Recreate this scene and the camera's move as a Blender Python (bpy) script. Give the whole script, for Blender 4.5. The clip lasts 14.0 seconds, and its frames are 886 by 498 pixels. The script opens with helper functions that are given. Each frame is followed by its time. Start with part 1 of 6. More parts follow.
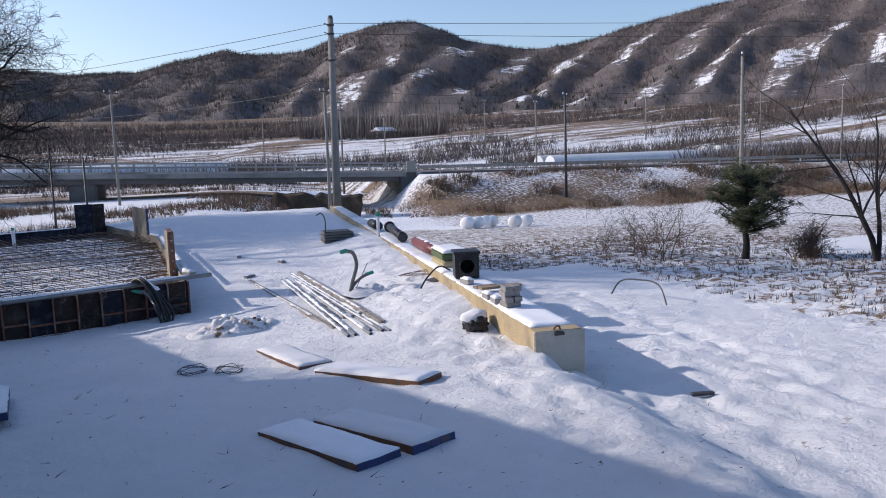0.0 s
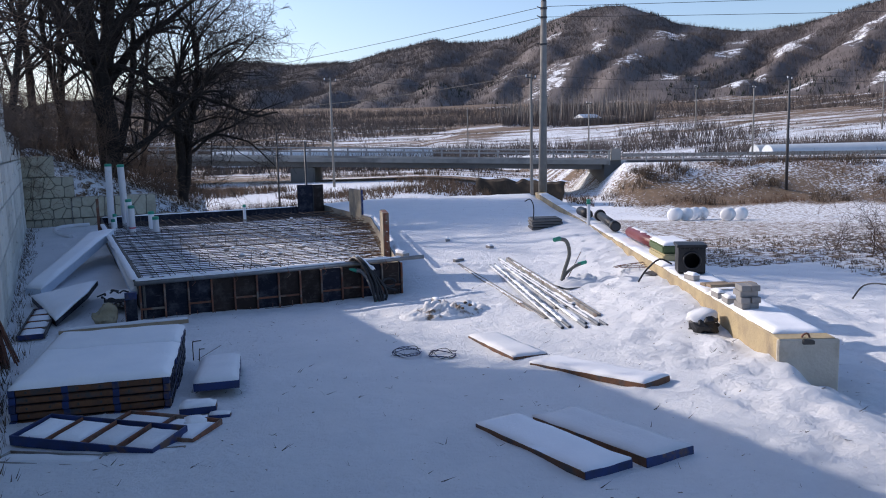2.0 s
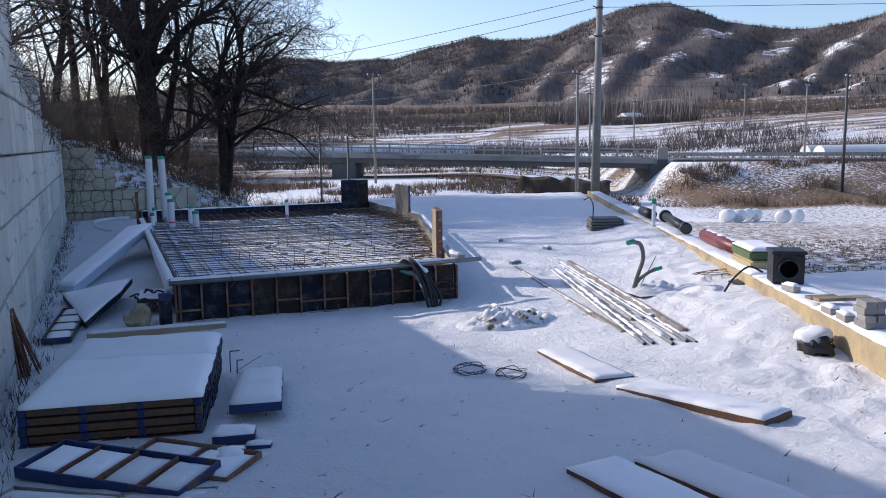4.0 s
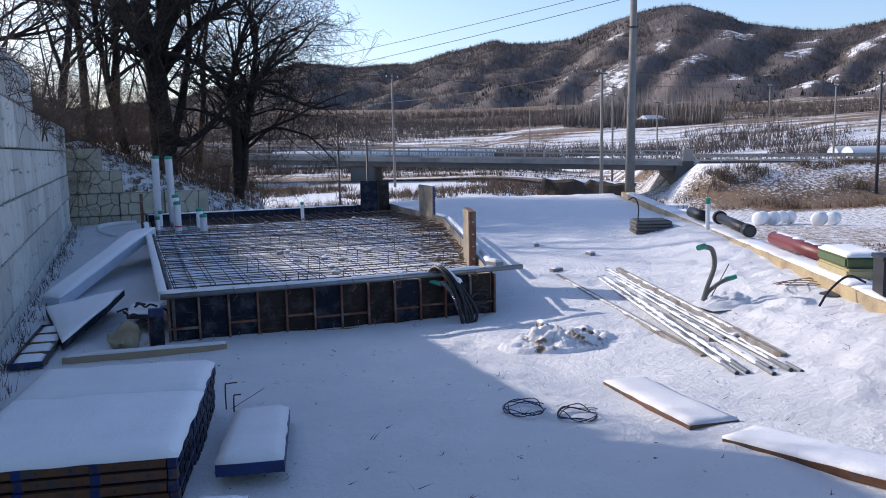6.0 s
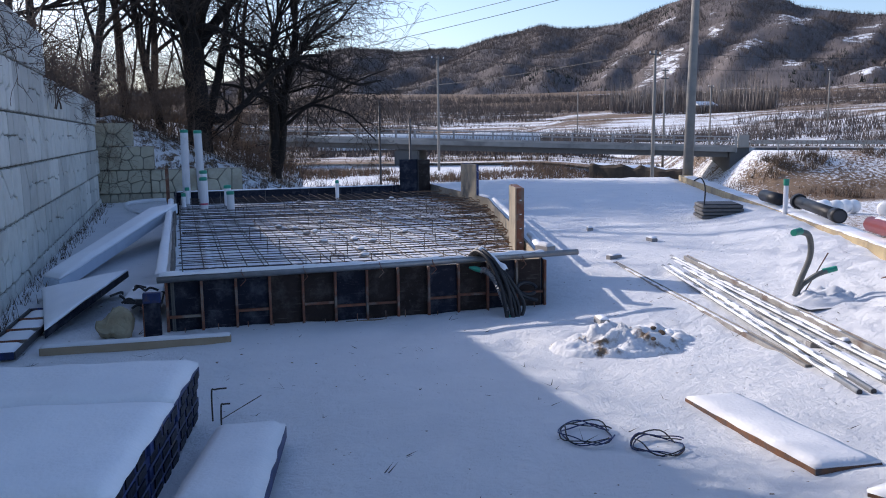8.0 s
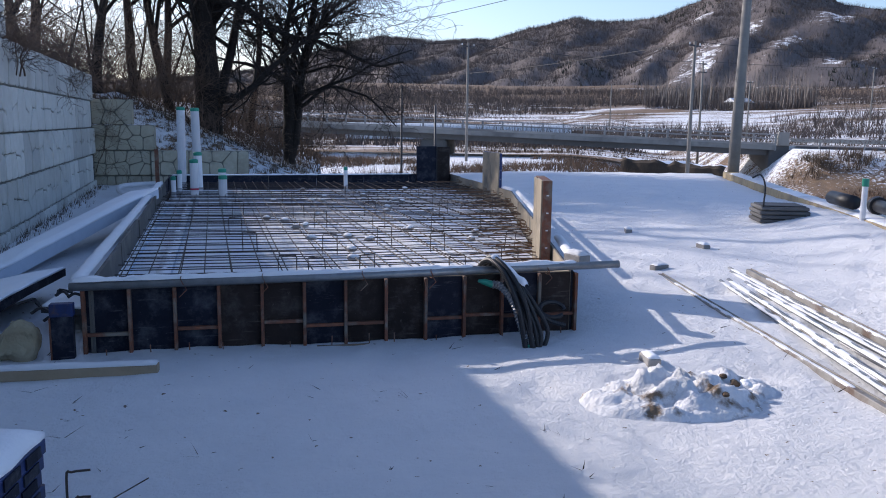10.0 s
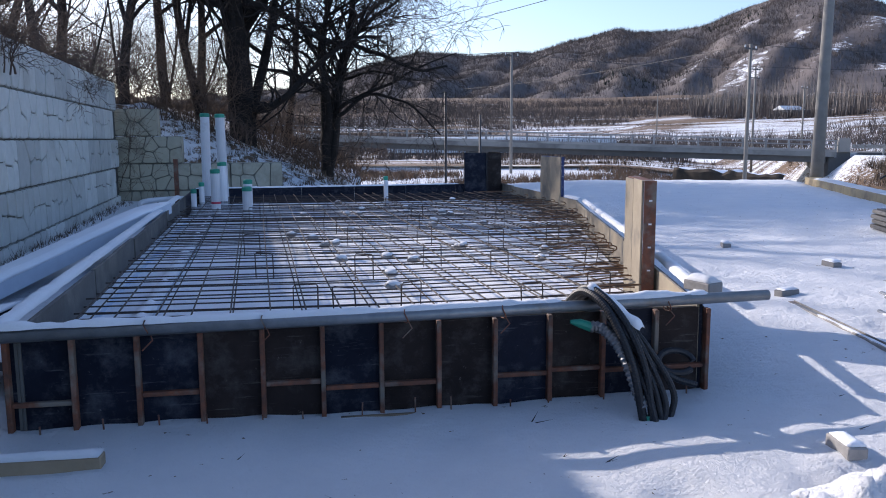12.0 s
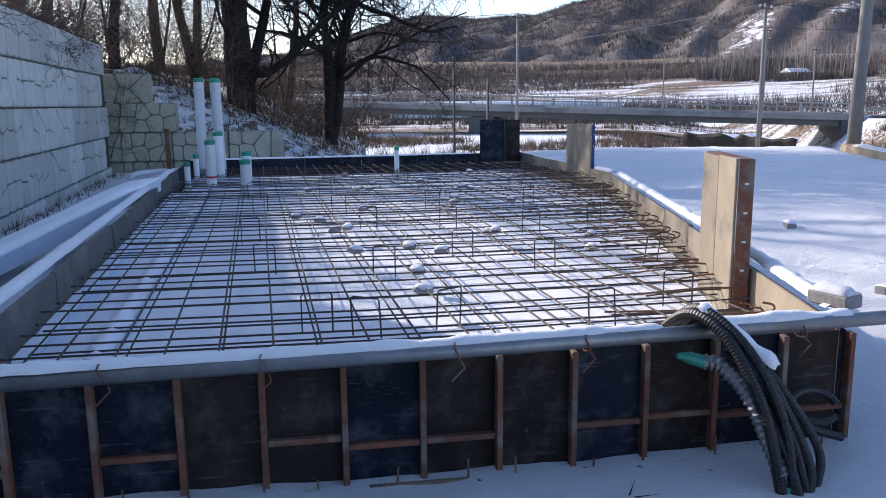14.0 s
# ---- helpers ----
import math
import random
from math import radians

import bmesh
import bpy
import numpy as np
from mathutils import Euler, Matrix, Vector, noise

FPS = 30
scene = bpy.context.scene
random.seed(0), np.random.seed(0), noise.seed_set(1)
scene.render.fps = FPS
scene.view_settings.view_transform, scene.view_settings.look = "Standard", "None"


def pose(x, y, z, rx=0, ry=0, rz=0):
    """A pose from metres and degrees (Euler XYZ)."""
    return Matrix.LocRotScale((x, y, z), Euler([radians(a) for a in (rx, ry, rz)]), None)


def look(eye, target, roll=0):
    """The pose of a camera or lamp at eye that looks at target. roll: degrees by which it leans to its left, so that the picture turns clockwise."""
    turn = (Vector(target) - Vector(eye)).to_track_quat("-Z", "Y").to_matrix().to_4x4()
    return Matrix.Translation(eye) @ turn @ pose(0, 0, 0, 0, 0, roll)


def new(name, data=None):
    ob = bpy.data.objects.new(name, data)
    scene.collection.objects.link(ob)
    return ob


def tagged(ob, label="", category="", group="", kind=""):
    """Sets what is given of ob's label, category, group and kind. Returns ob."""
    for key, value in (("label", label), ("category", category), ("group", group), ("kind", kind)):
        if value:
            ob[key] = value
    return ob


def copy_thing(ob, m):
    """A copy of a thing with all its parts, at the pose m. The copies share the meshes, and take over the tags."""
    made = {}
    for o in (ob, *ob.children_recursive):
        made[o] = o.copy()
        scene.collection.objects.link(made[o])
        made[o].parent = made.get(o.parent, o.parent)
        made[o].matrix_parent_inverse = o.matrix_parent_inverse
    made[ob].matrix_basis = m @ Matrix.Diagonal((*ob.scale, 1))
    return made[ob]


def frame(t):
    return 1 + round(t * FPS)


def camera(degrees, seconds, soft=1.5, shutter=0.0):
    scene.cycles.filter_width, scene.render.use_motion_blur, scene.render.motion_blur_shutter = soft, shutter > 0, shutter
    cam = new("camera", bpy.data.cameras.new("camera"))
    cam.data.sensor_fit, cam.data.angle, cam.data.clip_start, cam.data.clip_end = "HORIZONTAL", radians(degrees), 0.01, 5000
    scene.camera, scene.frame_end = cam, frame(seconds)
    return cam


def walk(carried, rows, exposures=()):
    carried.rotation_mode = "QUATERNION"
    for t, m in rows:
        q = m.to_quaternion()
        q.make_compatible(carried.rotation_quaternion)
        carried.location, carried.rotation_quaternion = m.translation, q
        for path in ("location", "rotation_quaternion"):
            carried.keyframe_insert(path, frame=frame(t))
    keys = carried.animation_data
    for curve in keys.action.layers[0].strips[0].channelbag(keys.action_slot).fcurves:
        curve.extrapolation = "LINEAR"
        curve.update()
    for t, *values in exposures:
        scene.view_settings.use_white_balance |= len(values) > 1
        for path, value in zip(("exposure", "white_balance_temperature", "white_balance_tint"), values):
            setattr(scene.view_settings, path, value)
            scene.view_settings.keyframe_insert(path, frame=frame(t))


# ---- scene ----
cam = camera(58.5, 14.0, soft=1.0)
PATH = [
    (0, (-0.151, -11.498, 2.4), (1.021, -9.896, 2.153), -2.0),
    (0.5, (-0.15, -11.401, 2.378), (0.891, -9.712, 2.123), -1.6),
    (1, (-0.08, -11.281, 2.351), (0.836, -9.521, 2.095), -1.4),
    (1.5, (-0.096, -11.182, 2.352), (0.716, -9.374, 2.091), -1.4),
    (2, (-0.163, -11.043, 2.359), (0.576, -9.203, 2.095), -1.4),
    (2.5, (-0.185, -10.85, 2.356), (0.511, -8.994, 2.087), -1.3),
    (3, (-0.143, -10.592, 2.317), (0.534, -8.73, 2.047), -1.0),
    (5.3, (0.052, -9.09, 2.227), (0.672, -7.206, 1.97), -1.3),
    (5.5, (0.085, -8.92, 2.173), (0.704, -7.035, 1.924), -1.4),
    (6, (0.22, -8.597, 2.116), (0.824, -6.708, 1.86), -1.2),
    (6.5, (0.273, -8.313, 2.071), (0.85, -6.417, 1.803), -1.0),
    (7, (0.342, -8.026, 2.037), (0.887, -6.122, 1.759), -0.8),
    (7.5, (0.48, -7.742, 1.974), (0.997, -5.831, 1.69), -0.7),
    (8, (0.614, -7.408, 1.903), (1.11, -5.492, 1.613), -0.7),
    (8.2, (0.672, -7.248, 1.866), (1.163, -5.33, 1.58), -0.4),
    (10.3, (1.283, -5.538, 1.73), (1.692, -3.605, 1.416), 0.9),
    (10.5, (1.31, -5.37, 1.688), (1.7, -3.433, 1.382), 0.9),
    (11, (1.35, -4.932, 1.657), (1.715, -2.988, 1.366), 0.6),
    (11.5, (1.427, -4.473, 1.622), (1.771, -2.523, 1.343), 0.2),
    (12, (1.437, -4.019, 1.565), (1.761, -2.065, 1.288), -0.3),
    (12.5, (1.421, -3.639, 1.559), (1.723, -1.683, 1.269), -0.7),
    (13, (1.47, -3.286, 1.57), (1.757, -1.332, 1.255), -1.0),
    (13.5, (1.459, -3.077, 1.579), (1.744, -1.127, 1.239), -1.0),
    (14, (1.39, -2.884, 1.586), (1.706, -0.942, 1.223), -0.6),
]
walk(cam, [(t, look(eye, target, roll)) for t, eye, target, roll in PATH],
     exposures=((0, 0.38, 6520, 18), (3, 0.54, 6480, 18), (8, 0.62, 6400, 18), (12.5, 0.83, 6370, 18), (14, 0.99, 6560, 18)))

# ---------------- light ----------------
SUN_AZ, SUN_EL = radians(-41), radians(25.7)
world = bpy.data.worlds.new("sky")
scene.world = world
world.use_nodes = True
wn = world.node_tree
sky = wn.nodes.new("ShaderNodeTexSky")
sky.sky_type, sky.sun_disc = "NISHITA", False
sky.sun_elevation, sky.sun_rotation = SUN_EL, SUN_AZ
sky.air_density, sky.dust_density, sky.ozone_density = 1.0, 1.2, 3.6
wn.links.new(sky.outputs[0], wn.nodes["Background"].inputs[0])
wn.nodes["Background"].inputs[1].default_value = 0.135
sun = new("sun", bpy.data.lights.new("sun", "SUN"))
sun.data.energy, sun.data.angle, sun.data.color = 3.0, radians(0.55), (1.0, 0.935, 0.83)
sun.matrix_world = look((0, 0, 0), (-math.sin(SUN_AZ) * math.cos(SUN_EL), -math.cos(SUN_AZ) * math.cos(SUN_EL), -math.sin(SUN_EL)))


# ---------------- materials ----------------
def mat(name, a, b=None, rough=0.7, scale=6.0, metal=0.0, bump=0.0, bscale=40.0, c=None, cscale=1.2, cmin=0.5, cmax=0.65, island=False, stretch=(1, 1, 1), coat=0.0, spec=0.5):
    """Two colours mixed by grain, a third in patches, and fine relief."""
    m = bpy.data.materials.new(name)
    m.use_nodes = True
    t = m.node_tree
    n, l = t.nodes, t.links
    p = n["Principled BSDF"]
    p.inputs["Roughness"].default_value, p.inputs["Metallic"].default_value = rough, metal
    p.inputs["Coat Weight"].default_value, p.inputs["Specular IOR Level"].default_value = coat, spec
    co = n.new("ShaderNodeTexCoord")
    mp = n.new("ShaderNodeMapping")
    mp.inputs["Scale"].default_value = stretch
    l.new(co.outputs["Object"], mp.inputs[0])
    where = mp.outputs[0]
    info = n.new("ShaderNodeObjectInfo")
    off = n.new("ShaderNodeVectorMath")
    off.operation = "ADD"
    sc = n.new("ShaderNodeMath")
    sc.operation = "MULTIPLY"
    sc.inputs[1].default_value = 37.0
    l.new(info.outputs["Random"], sc.inputs[0])
    l.new(where, off.inputs[0])
    l.new(sc.outputs[0], off.inputs[1])
    where = off.outputs[0]
    nz = n.new("ShaderNodeTexNoise")
    nz.inputs["Scale"].default_value, nz.inputs["Detail"].default_value, nz.inputs["Roughness"].default_value = scale, 6, 0.65
    l.new(where, nz.inputs["Vector"])
    ramp = n.new("ShaderNodeMapRange")
    ramp.inputs[1].default_value, ramp.inputs[2].default_value = 0.3, 0.7
    l.new(nz.outputs[0], ramp.inputs[0])
    mx = n.new("ShaderNodeMix")
    mx.data_type = "RGBA"
    mx.inputs[6].default_value, mx.inputs[7].default_value = (*a, 1), (*(b or [v * 0.75 for v in a]), 1)
    l.new(ramp.outputs[0], mx.inputs[0])
    col = mx.outputs[2]
    if c:
        nc = n.new("ShaderNodeTexNoise")
        nc.inputs["Scale"].default_value, nc.inputs["Detail"].default_value, nc.inputs["Roughness"].default_value = cscale, 5, 0.6
        l.new(where, nc.inputs["Vector"])
        r2 = n.new("ShaderNodeMapRange")
        r2.inputs[1].default_value, r2.inputs[2].default_value = cmin, cmax
        l.new(nc.outputs[0], r2.inputs[0])
        m2 = n.new("ShaderNodeMix")
        m2.data_type = "RGBA"
        l.new(r2.outputs[0], m2.inputs[0])
        l.new(col, m2.inputs[6])
        m2.inputs[7].default_value = (*c, 1)
        col = m2.outputs[2]
    hue = n.new("ShaderNodeHueSaturation")
    v = n.new("ShaderNodeMapRange")
    v.inputs[3].default_value, v.inputs[4].default_value = 0.82, 1.16
    if island:
        geo = n.new("ShaderNodeNewGeometry")
        l.new(geo.outputs["Random Per Island"], v.inputs[0])
    else:
        l.new(info.outputs["Random"], v.inputs[0])
    l.new(v.outputs[0], hue.inputs["Value"])
    l.new(col, hue.inputs["Color"])
    l.new(hue.outputs[0], p.inputs["Base Color"])
    if bump:
        nb = n.new("ShaderNodeTexNoise")
        nb.inputs["Scale"].default_value, nb.inputs["Detail"].default_value = bscale, 5
        l.new(where, nb.inputs["Vector"])
        bp = n.new("ShaderNodeBump")
        bp.inputs["Strength"].default_value, bp.inputs["Distance"].default_value = bump, 0.02
        l.new(nb.outputs[0], bp.inputs["Height"])
        l.new(bp.outputs[0], p.inputs["Normal"])
    return m


SNOW = mat("snow", (0.82, 0.83, 0.85), (0.75, 0.77, 0.80), 0.75, 3.0, bump=0.25, bscale=45)
def film_mat(name, a, b, scuff):
    """Film-faced plywood: dark sheen, cloudy cement scuffs and long scratches."""
    m = mat(name, a, b, 0.5, 5.0, bump=0.1, spec=0.10)
    n, l = m.node_tree.nodes, m.node_tree.links
    p = n["Principled BSDF"]
    col = p.inputs["Base Color"].links[0].from_socket
    co, info = n.new("ShaderNodeTexCoord"), n.new("ShaderNodeObjectInfo")
    mul = n.new("ShaderNodeMath")
    mul.operation = "MULTIPLY"
    mul.inputs[1].default_value = 61.0
    l.new(info.outputs["Random"], mul.inputs[0])
    off = n.new("ShaderNodeVectorMath")
    off.operation = "ADD"
    l.new(co.outputs["Object"], off.inputs[0])
    l.new(mul.outputs[0], off.inputs[1])
    for stretch, scale, lo, hi, most in (((1, 1, 1), 6.0, 0.50, 0.72, 0.55), ((0.7, 1, 9.0), 5.0, 0.60, 0.70, 0.8), ((0.25, 1, 14.0), 4.0, 0.66, 0.69, 1.0), ((1, 1, 1), 38.0, 0.64, 0.68, 0.8)):
        mp = n.new("ShaderNodeMapping")
        mp.inputs["Scale"].default_value = stretch
        l.new(off.outputs[0], mp.inputs[0])
        t = n.new("ShaderNodeTexNoise")
        t.inputs["Scale"].default_value, t.inputs["Detail"].default_value, t.inputs["Roughness"].default_value = scale, 8, 0.7
        l.new(mp.outputs[0], t.inputs["Vector"])
        r = n.new("ShaderNodeMapRange")
        for k, v in zip((1, 2, 3, 4), (lo, hi, 0.0, most)):
            r.inputs[k].default_value = v
        l.new(t.outputs[0], r.inputs[0])
        x = n.new("ShaderNodeMix")
        x.data_type = "RGBA"
        l.new(r.outputs[0], x.inputs[0])
        l.new(col, x.inputs[6])
        x.inputs[7].default_value = (*scuff, 1)
        col = x.outputs[2]
    l.new(col, p.inputs["Base Color"])
    return m


FILM = film_mat("film_plywood", (0.007, 0.009, 0.018), (0.016, 0.019, 0.032), (0.12, 0.125, 0.14))
FILM_BROWN = film_mat("worn_brown_film_plywood", (0.022, 0.016, 0.016), (0.040, 0.029, 0.026), (0.12, 0.105, 0.095))
FILM_IN = mat("inner_plywood", (0.33, 0.28, 0.20), (0.24, 0.20, 0.15), 0.75, 5.0, bump=0.15, c=(0.14, 0.13, 0.11), cscale=2.0)
FORM_GREY = mat("cement_stained_plywood", (0.13, 0.125, 0.115), (0.08, 0.08, 0.078), 0.8, 4.0, bump=0.15, c=(0.2, 0.19, 0.17), cscale=1.5)
RUST = mat("rusty_steel", (0.24, 0.080, 0.040), (0.09, 0.05, 0.038), 0.75, 18.0, bump=0.25, c=(0.20, 0.17, 0.14), cscale=5)
REBAR = mat("rebar_steel", (0.034, 0.027, 0.025), (0.065, 0.043, 0.032), 0.7, 20.0, metal=0.0, island=True)
REBAR_RUST = mat("rusted_rebar", (0.22, 0.12, 0.06), (0.13, 0.075, 0.045), 0.75, 20.0, island=True)
GALV = mat("galvanised_pipe", (0.27, 0.28, 0.29), (0.19, 0.20, 0.21), 0.45, 12.0, metal=0.6, c=(0.2, 0.19, 0.18), cscale=4, cmin=0.6)
PVC = mat("white_pvc", (0.74, 0.75, 0.77), (0.66, 0.67, 0.70), 0.4, 5.0, c=(0.45, 0.43, 0.4), cscale=3, cmin=0.64, cmax=0.8)
GREEN_TAPE = mat("green_tape", (0.01, 0.30, 0.20), (0.015, 0.22, 0.15), 0.45, 10.0)
RED_TAPE = mat("red_marking", (0.45, 0.03, 0.07), rough=0.6)
BLACK_PE = mat("black_pe_hose", (0.008, 0.009, 0.012), (0.014, 0.015, 0.018), 0.5, 14.0, bump=0.1)
GREY_HOSE = mat("grey_conduit", (0.16, 0.165, 0.15), (0.10, 0.10, 0.095), 0.55, 14.0)
CONCRETE = mat("kerb_concrete", (0.58, 0.54, 0.46), (0.47, 0.43, 0.36), 0.85, 3.0, bump=0.35, c=(0.25, 0.21, 0.15), cscale=1.6)
# yellow base holds the warm sunlight on the kerb side; brown patches are stains
YELLOW_CONC = mat("sun_yellow_concrete", (0.46, 0.36, 0.20), (0.34, 0.27, 0.17), 0.85, 2.5, bump=0.45, c=(0.24, 0.19, 0.13), cscale=2.6, cmin=0.48, cmax=0.68)
BLOCK = mat("wall_block_concrete", (0.62, 0.62, 0.58), (0.53, 0.53, 0.49), 0.9, 5.0, bump=0.5, bscale=60, c=(0.44, 0.43, 0.39), cscale=1.1, cmin=0.55, cmax=0.75)
# dark tone that paints the shade in the grooves between the cast stones
GROOVE = mat("shaded_block_groove", (0.20, 0.195, 0.165), (0.15, 0.145, 0.12), 0.95, 5.0)
BLOCK_TAN = mat("return_block_concrete", (0.44, 0.41, 0.32), (0.36, 0.33, 0.25), 0.9, 5.0, bump=0.5, bscale=60, c=(0.28, 0.25, 0.19), cscale=1.6)
JOINT = mat("dark_joint", (0.10, 0.095, 0.085), rough=0.95)
BLUE_STEEL = mat("blue_form_steel", (0.008, 0.034, 0.16), (0.010, 0.018, 0.055), 0.5, 10.0, c=(0.10, 0.06, 0.045), cscale=6, cmin=0.58, cmax=0.68)
BROWN_FORM = mat("orange_brown_form_edge", (0.17, 0.070, 0.028), (0.075, 0.035, 0.02), 0.7, 14.0, bump=0.2, c=(0.05, 0.05, 0.055), cscale=6)
WOOD = mat("weathered_timber", (0.30, 0.22, 0.14), (0.20, 0.145, 0.095), 0.8, 6.0, bump=0.3, stretch=(1, 1, 6), c=(0.13, 0.10, 0.08), cscale=3)
PALE_WOOD = mat("pale_timber", (0.42, 0.33, 0.23), (0.34, 0.26, 0.17), 0.8, 6.0, bump=0.2)
GREY_PLANK = mat("grey_steel_plank", (0.30, 0.29, 0.27), (0.20, 0.19, 0.175), 0.6, 9.0, metal=0.2, c=(0.14, 0.10, 0.08), cscale=4)
BARK = mat("bark", (0.026, 0.021, 0.018), (0.014, 0.011, 0.010), 0.95, 14.0, bump=0.6, bscale=25)
BRUSH = mat("brown_brush", (0.13, 0.085, 0.062), (0.08, 0.055, 0.042), 0.9, 3.0, island=True)
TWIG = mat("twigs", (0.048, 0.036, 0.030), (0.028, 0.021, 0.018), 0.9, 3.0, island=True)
DRY = mat("dry_grass", (0.17, 0.10, 0.06), (0.12, 0.07, 0.042), 0.95, 2.0, island=True)
WEED = mat("dry_weeds", (0.13, 0.095, 0.065), (0.085, 0.06, 0.045), 0.95, 2.0, island=True)
PINE = mat("pine_needles", (0.060, 0.070, 0.028), (0.036, 0.045, 0.02), 0.8, 2.0, island=True)
POLE = mat("concrete_pole", (0.23, 0.215, 0.195), (0.18, 0.17, 0.155), 0.85, 5.0, bump=0.2)
DARK = mat("dark_steel", (0.05, 0.05, 0.055), rough=0.6)
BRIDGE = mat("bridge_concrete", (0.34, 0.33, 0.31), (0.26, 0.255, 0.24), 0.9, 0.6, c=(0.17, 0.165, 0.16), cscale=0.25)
# darker grey for the girder, abutment and piers below the deck
BRIDGE_DARK = mat("bridge_concrete_darker", (0.15, 0.145, 0.14), (0.10, 0.10, 0.10), 0.9, 0.5)
BALE = mat("white_bale_wrap", (0.86, 0.86, 0.86), (0.78, 0.79, 0.80), 0.35, 2.0)
RED_PIPE = mat("dark_red_pipe", (0.20, 0.028, 0.03), (0.14, 0.02, 0.022), 0.45, 5.0)
GREEN_PACK = mat("green_wrap", (0.085, 0.13, 0.05), (0.06, 0.09, 0.035), 0.6, 6.0)
TAN_PACK = mat("tan_wrap", (0.42, 0.36, 0.20), (0.33, 0.28, 0.15), 0.7, 6.0)
BRICK = mat("grey_brick", (0.30, 0.29, 0.28), (0.22, 0.215, 0.21), 0.9, 10.0, bump=0.3)
SACK = mat("tan_sack", (0.33, 0.29, 0.20), (0.26, 0.22, 0.15), 0.85, 8.0, bump=0.3)
FOAM = mat("blue_white_foam", (0.60, 0.68, 0.78), (0.52, 0.60, 0.70), 0.7, 4.0)
DIRT = mat("brown_soil", (0.12, 0.08, 0.05), (0.07, 0.05, 0.035), 0.95, 9.0, bump=0.6)
GH = mat("greenhouse_film", (0.55, 0.58, 0.60), (0.45, 0.48, 0.50), 0.4, 0.4)
ROOF = mat("snowy_roof", (0.75, 0.77, 0.80), (0.62, 0.64, 0.66), 0.7, 0.5)
HOUSE = mat("house_wall", (0.38, 0.37, 0.36), (0.30, 0.29, 0.28), 0.85, 0.5)


# ---------------- helpers for building ----------------
def part(name, bm, material, parent=None, label="", smooth=False):
    me = bpy.data.meshes.new(name)
    bm.to_mesh(me)
    bm.free()
    me.materials.append(material)
    if smooth:
        me.shade_smooth()
    ob = new(name, me)
    ob.parent = parent
    if label:
        ob["label"] = label
    return ob


def share(name, like, parent, m):
    ob = new(name, like.data)
    ob.parent = parent
    ob.matrix_basis = m
    return ob


def thing(name, label, category, m=None, group="", kind=""):
    ob = new(name)
    ob.empty_display_size = 0.1
    if m is not None:
        ob.matrix_world = m
    return tagged(ob, label, category, group, kind)


def box(x0, x1, y0, y1, z0, z1, bev=0.0, bm=None, rough=0.0):
    out = bm or bmesh.new()
    b = bmesh.new()
    bmesh.ops.create_cube(b, size=1)
    for v in b.verts:
        v.co = ((x0 + x1) / 2 + v.co.x * (x1 - x0), (y0 + y1) / 2 + v.co.y * (y1 - y0), (z0 + z1) / 2 + v.co.z * (z1 - z0))
    if bev:
        bmesh.ops.bevel(b, geom=b.edges[:], offset=bev, segments=1 if bev < 0.02 else 2, affect="EDGES")
    if rough:
        for v in b.verts:
            v.co += Vector(noise.noise_vector(v.co * 3.1)) * rough
    me = bpy.data.meshes.new("tmp")
    b.to_mesh(me)
    b.free()
    out.from_mesh(me)
    bpy.data.meshes.remove(me)
    return out


def tube(pts, r, n=8, bm=None, cap=True):
    """A round bar along a line of points; r may be one radius for each point."""
    bm = bm or bmesh.new()
    pts = [Vector(p) for p in pts]
    rs = r if isinstance(r, (list, tuple)) else [r] * len(pts)
    rings, side = [], None
    for i, p in enumerate(pts):
        d = (pts[min(i + 1, len(pts) - 1)] - pts[max(i - 1, 0)]).normalized()
        if side is None:
            side = d.orthogonal().normalized()
        side = (side - d * side.dot(d)).normalized()
        up = d.cross(side)
        rings.append([bm.verts.new(p + rs[i] * (math.cos(a) * side + math.sin(a) * up)) for a in (2 * math.pi * k / n for k in range(n))])
    for a, b in zip(rings, rings[1:]):
        for k in range(n):
            bm.faces.new((a[k], a[(k + 1) % n], b[(k + 1) % n], b[k]))
    if cap:
        bm.faces.new(rings[0][::-1])
        bm.faces.new(rings[-1])
    return bm


def curve(*pts, steps=6):
    """Points along a smooth line through the given ones."""
    p = [Vector(q) for q in pts]
    p = [2 * p[0] - p[1], *p, 2 * p[-1] - p[-2]]
    out = []
    for i in range(1, len(p) - 2):
        a, b, c, d = p[i - 1 : i + 3]
        for k in range(steps):
            t = k / steps
            out.append(0.5 * (2 * b + (c - a) * t + (2 * a - 5 * b + 4 * c - d) * t * t + (3 * b - a - 3 * c + d) * t**3))
    return out + [p[-2]]


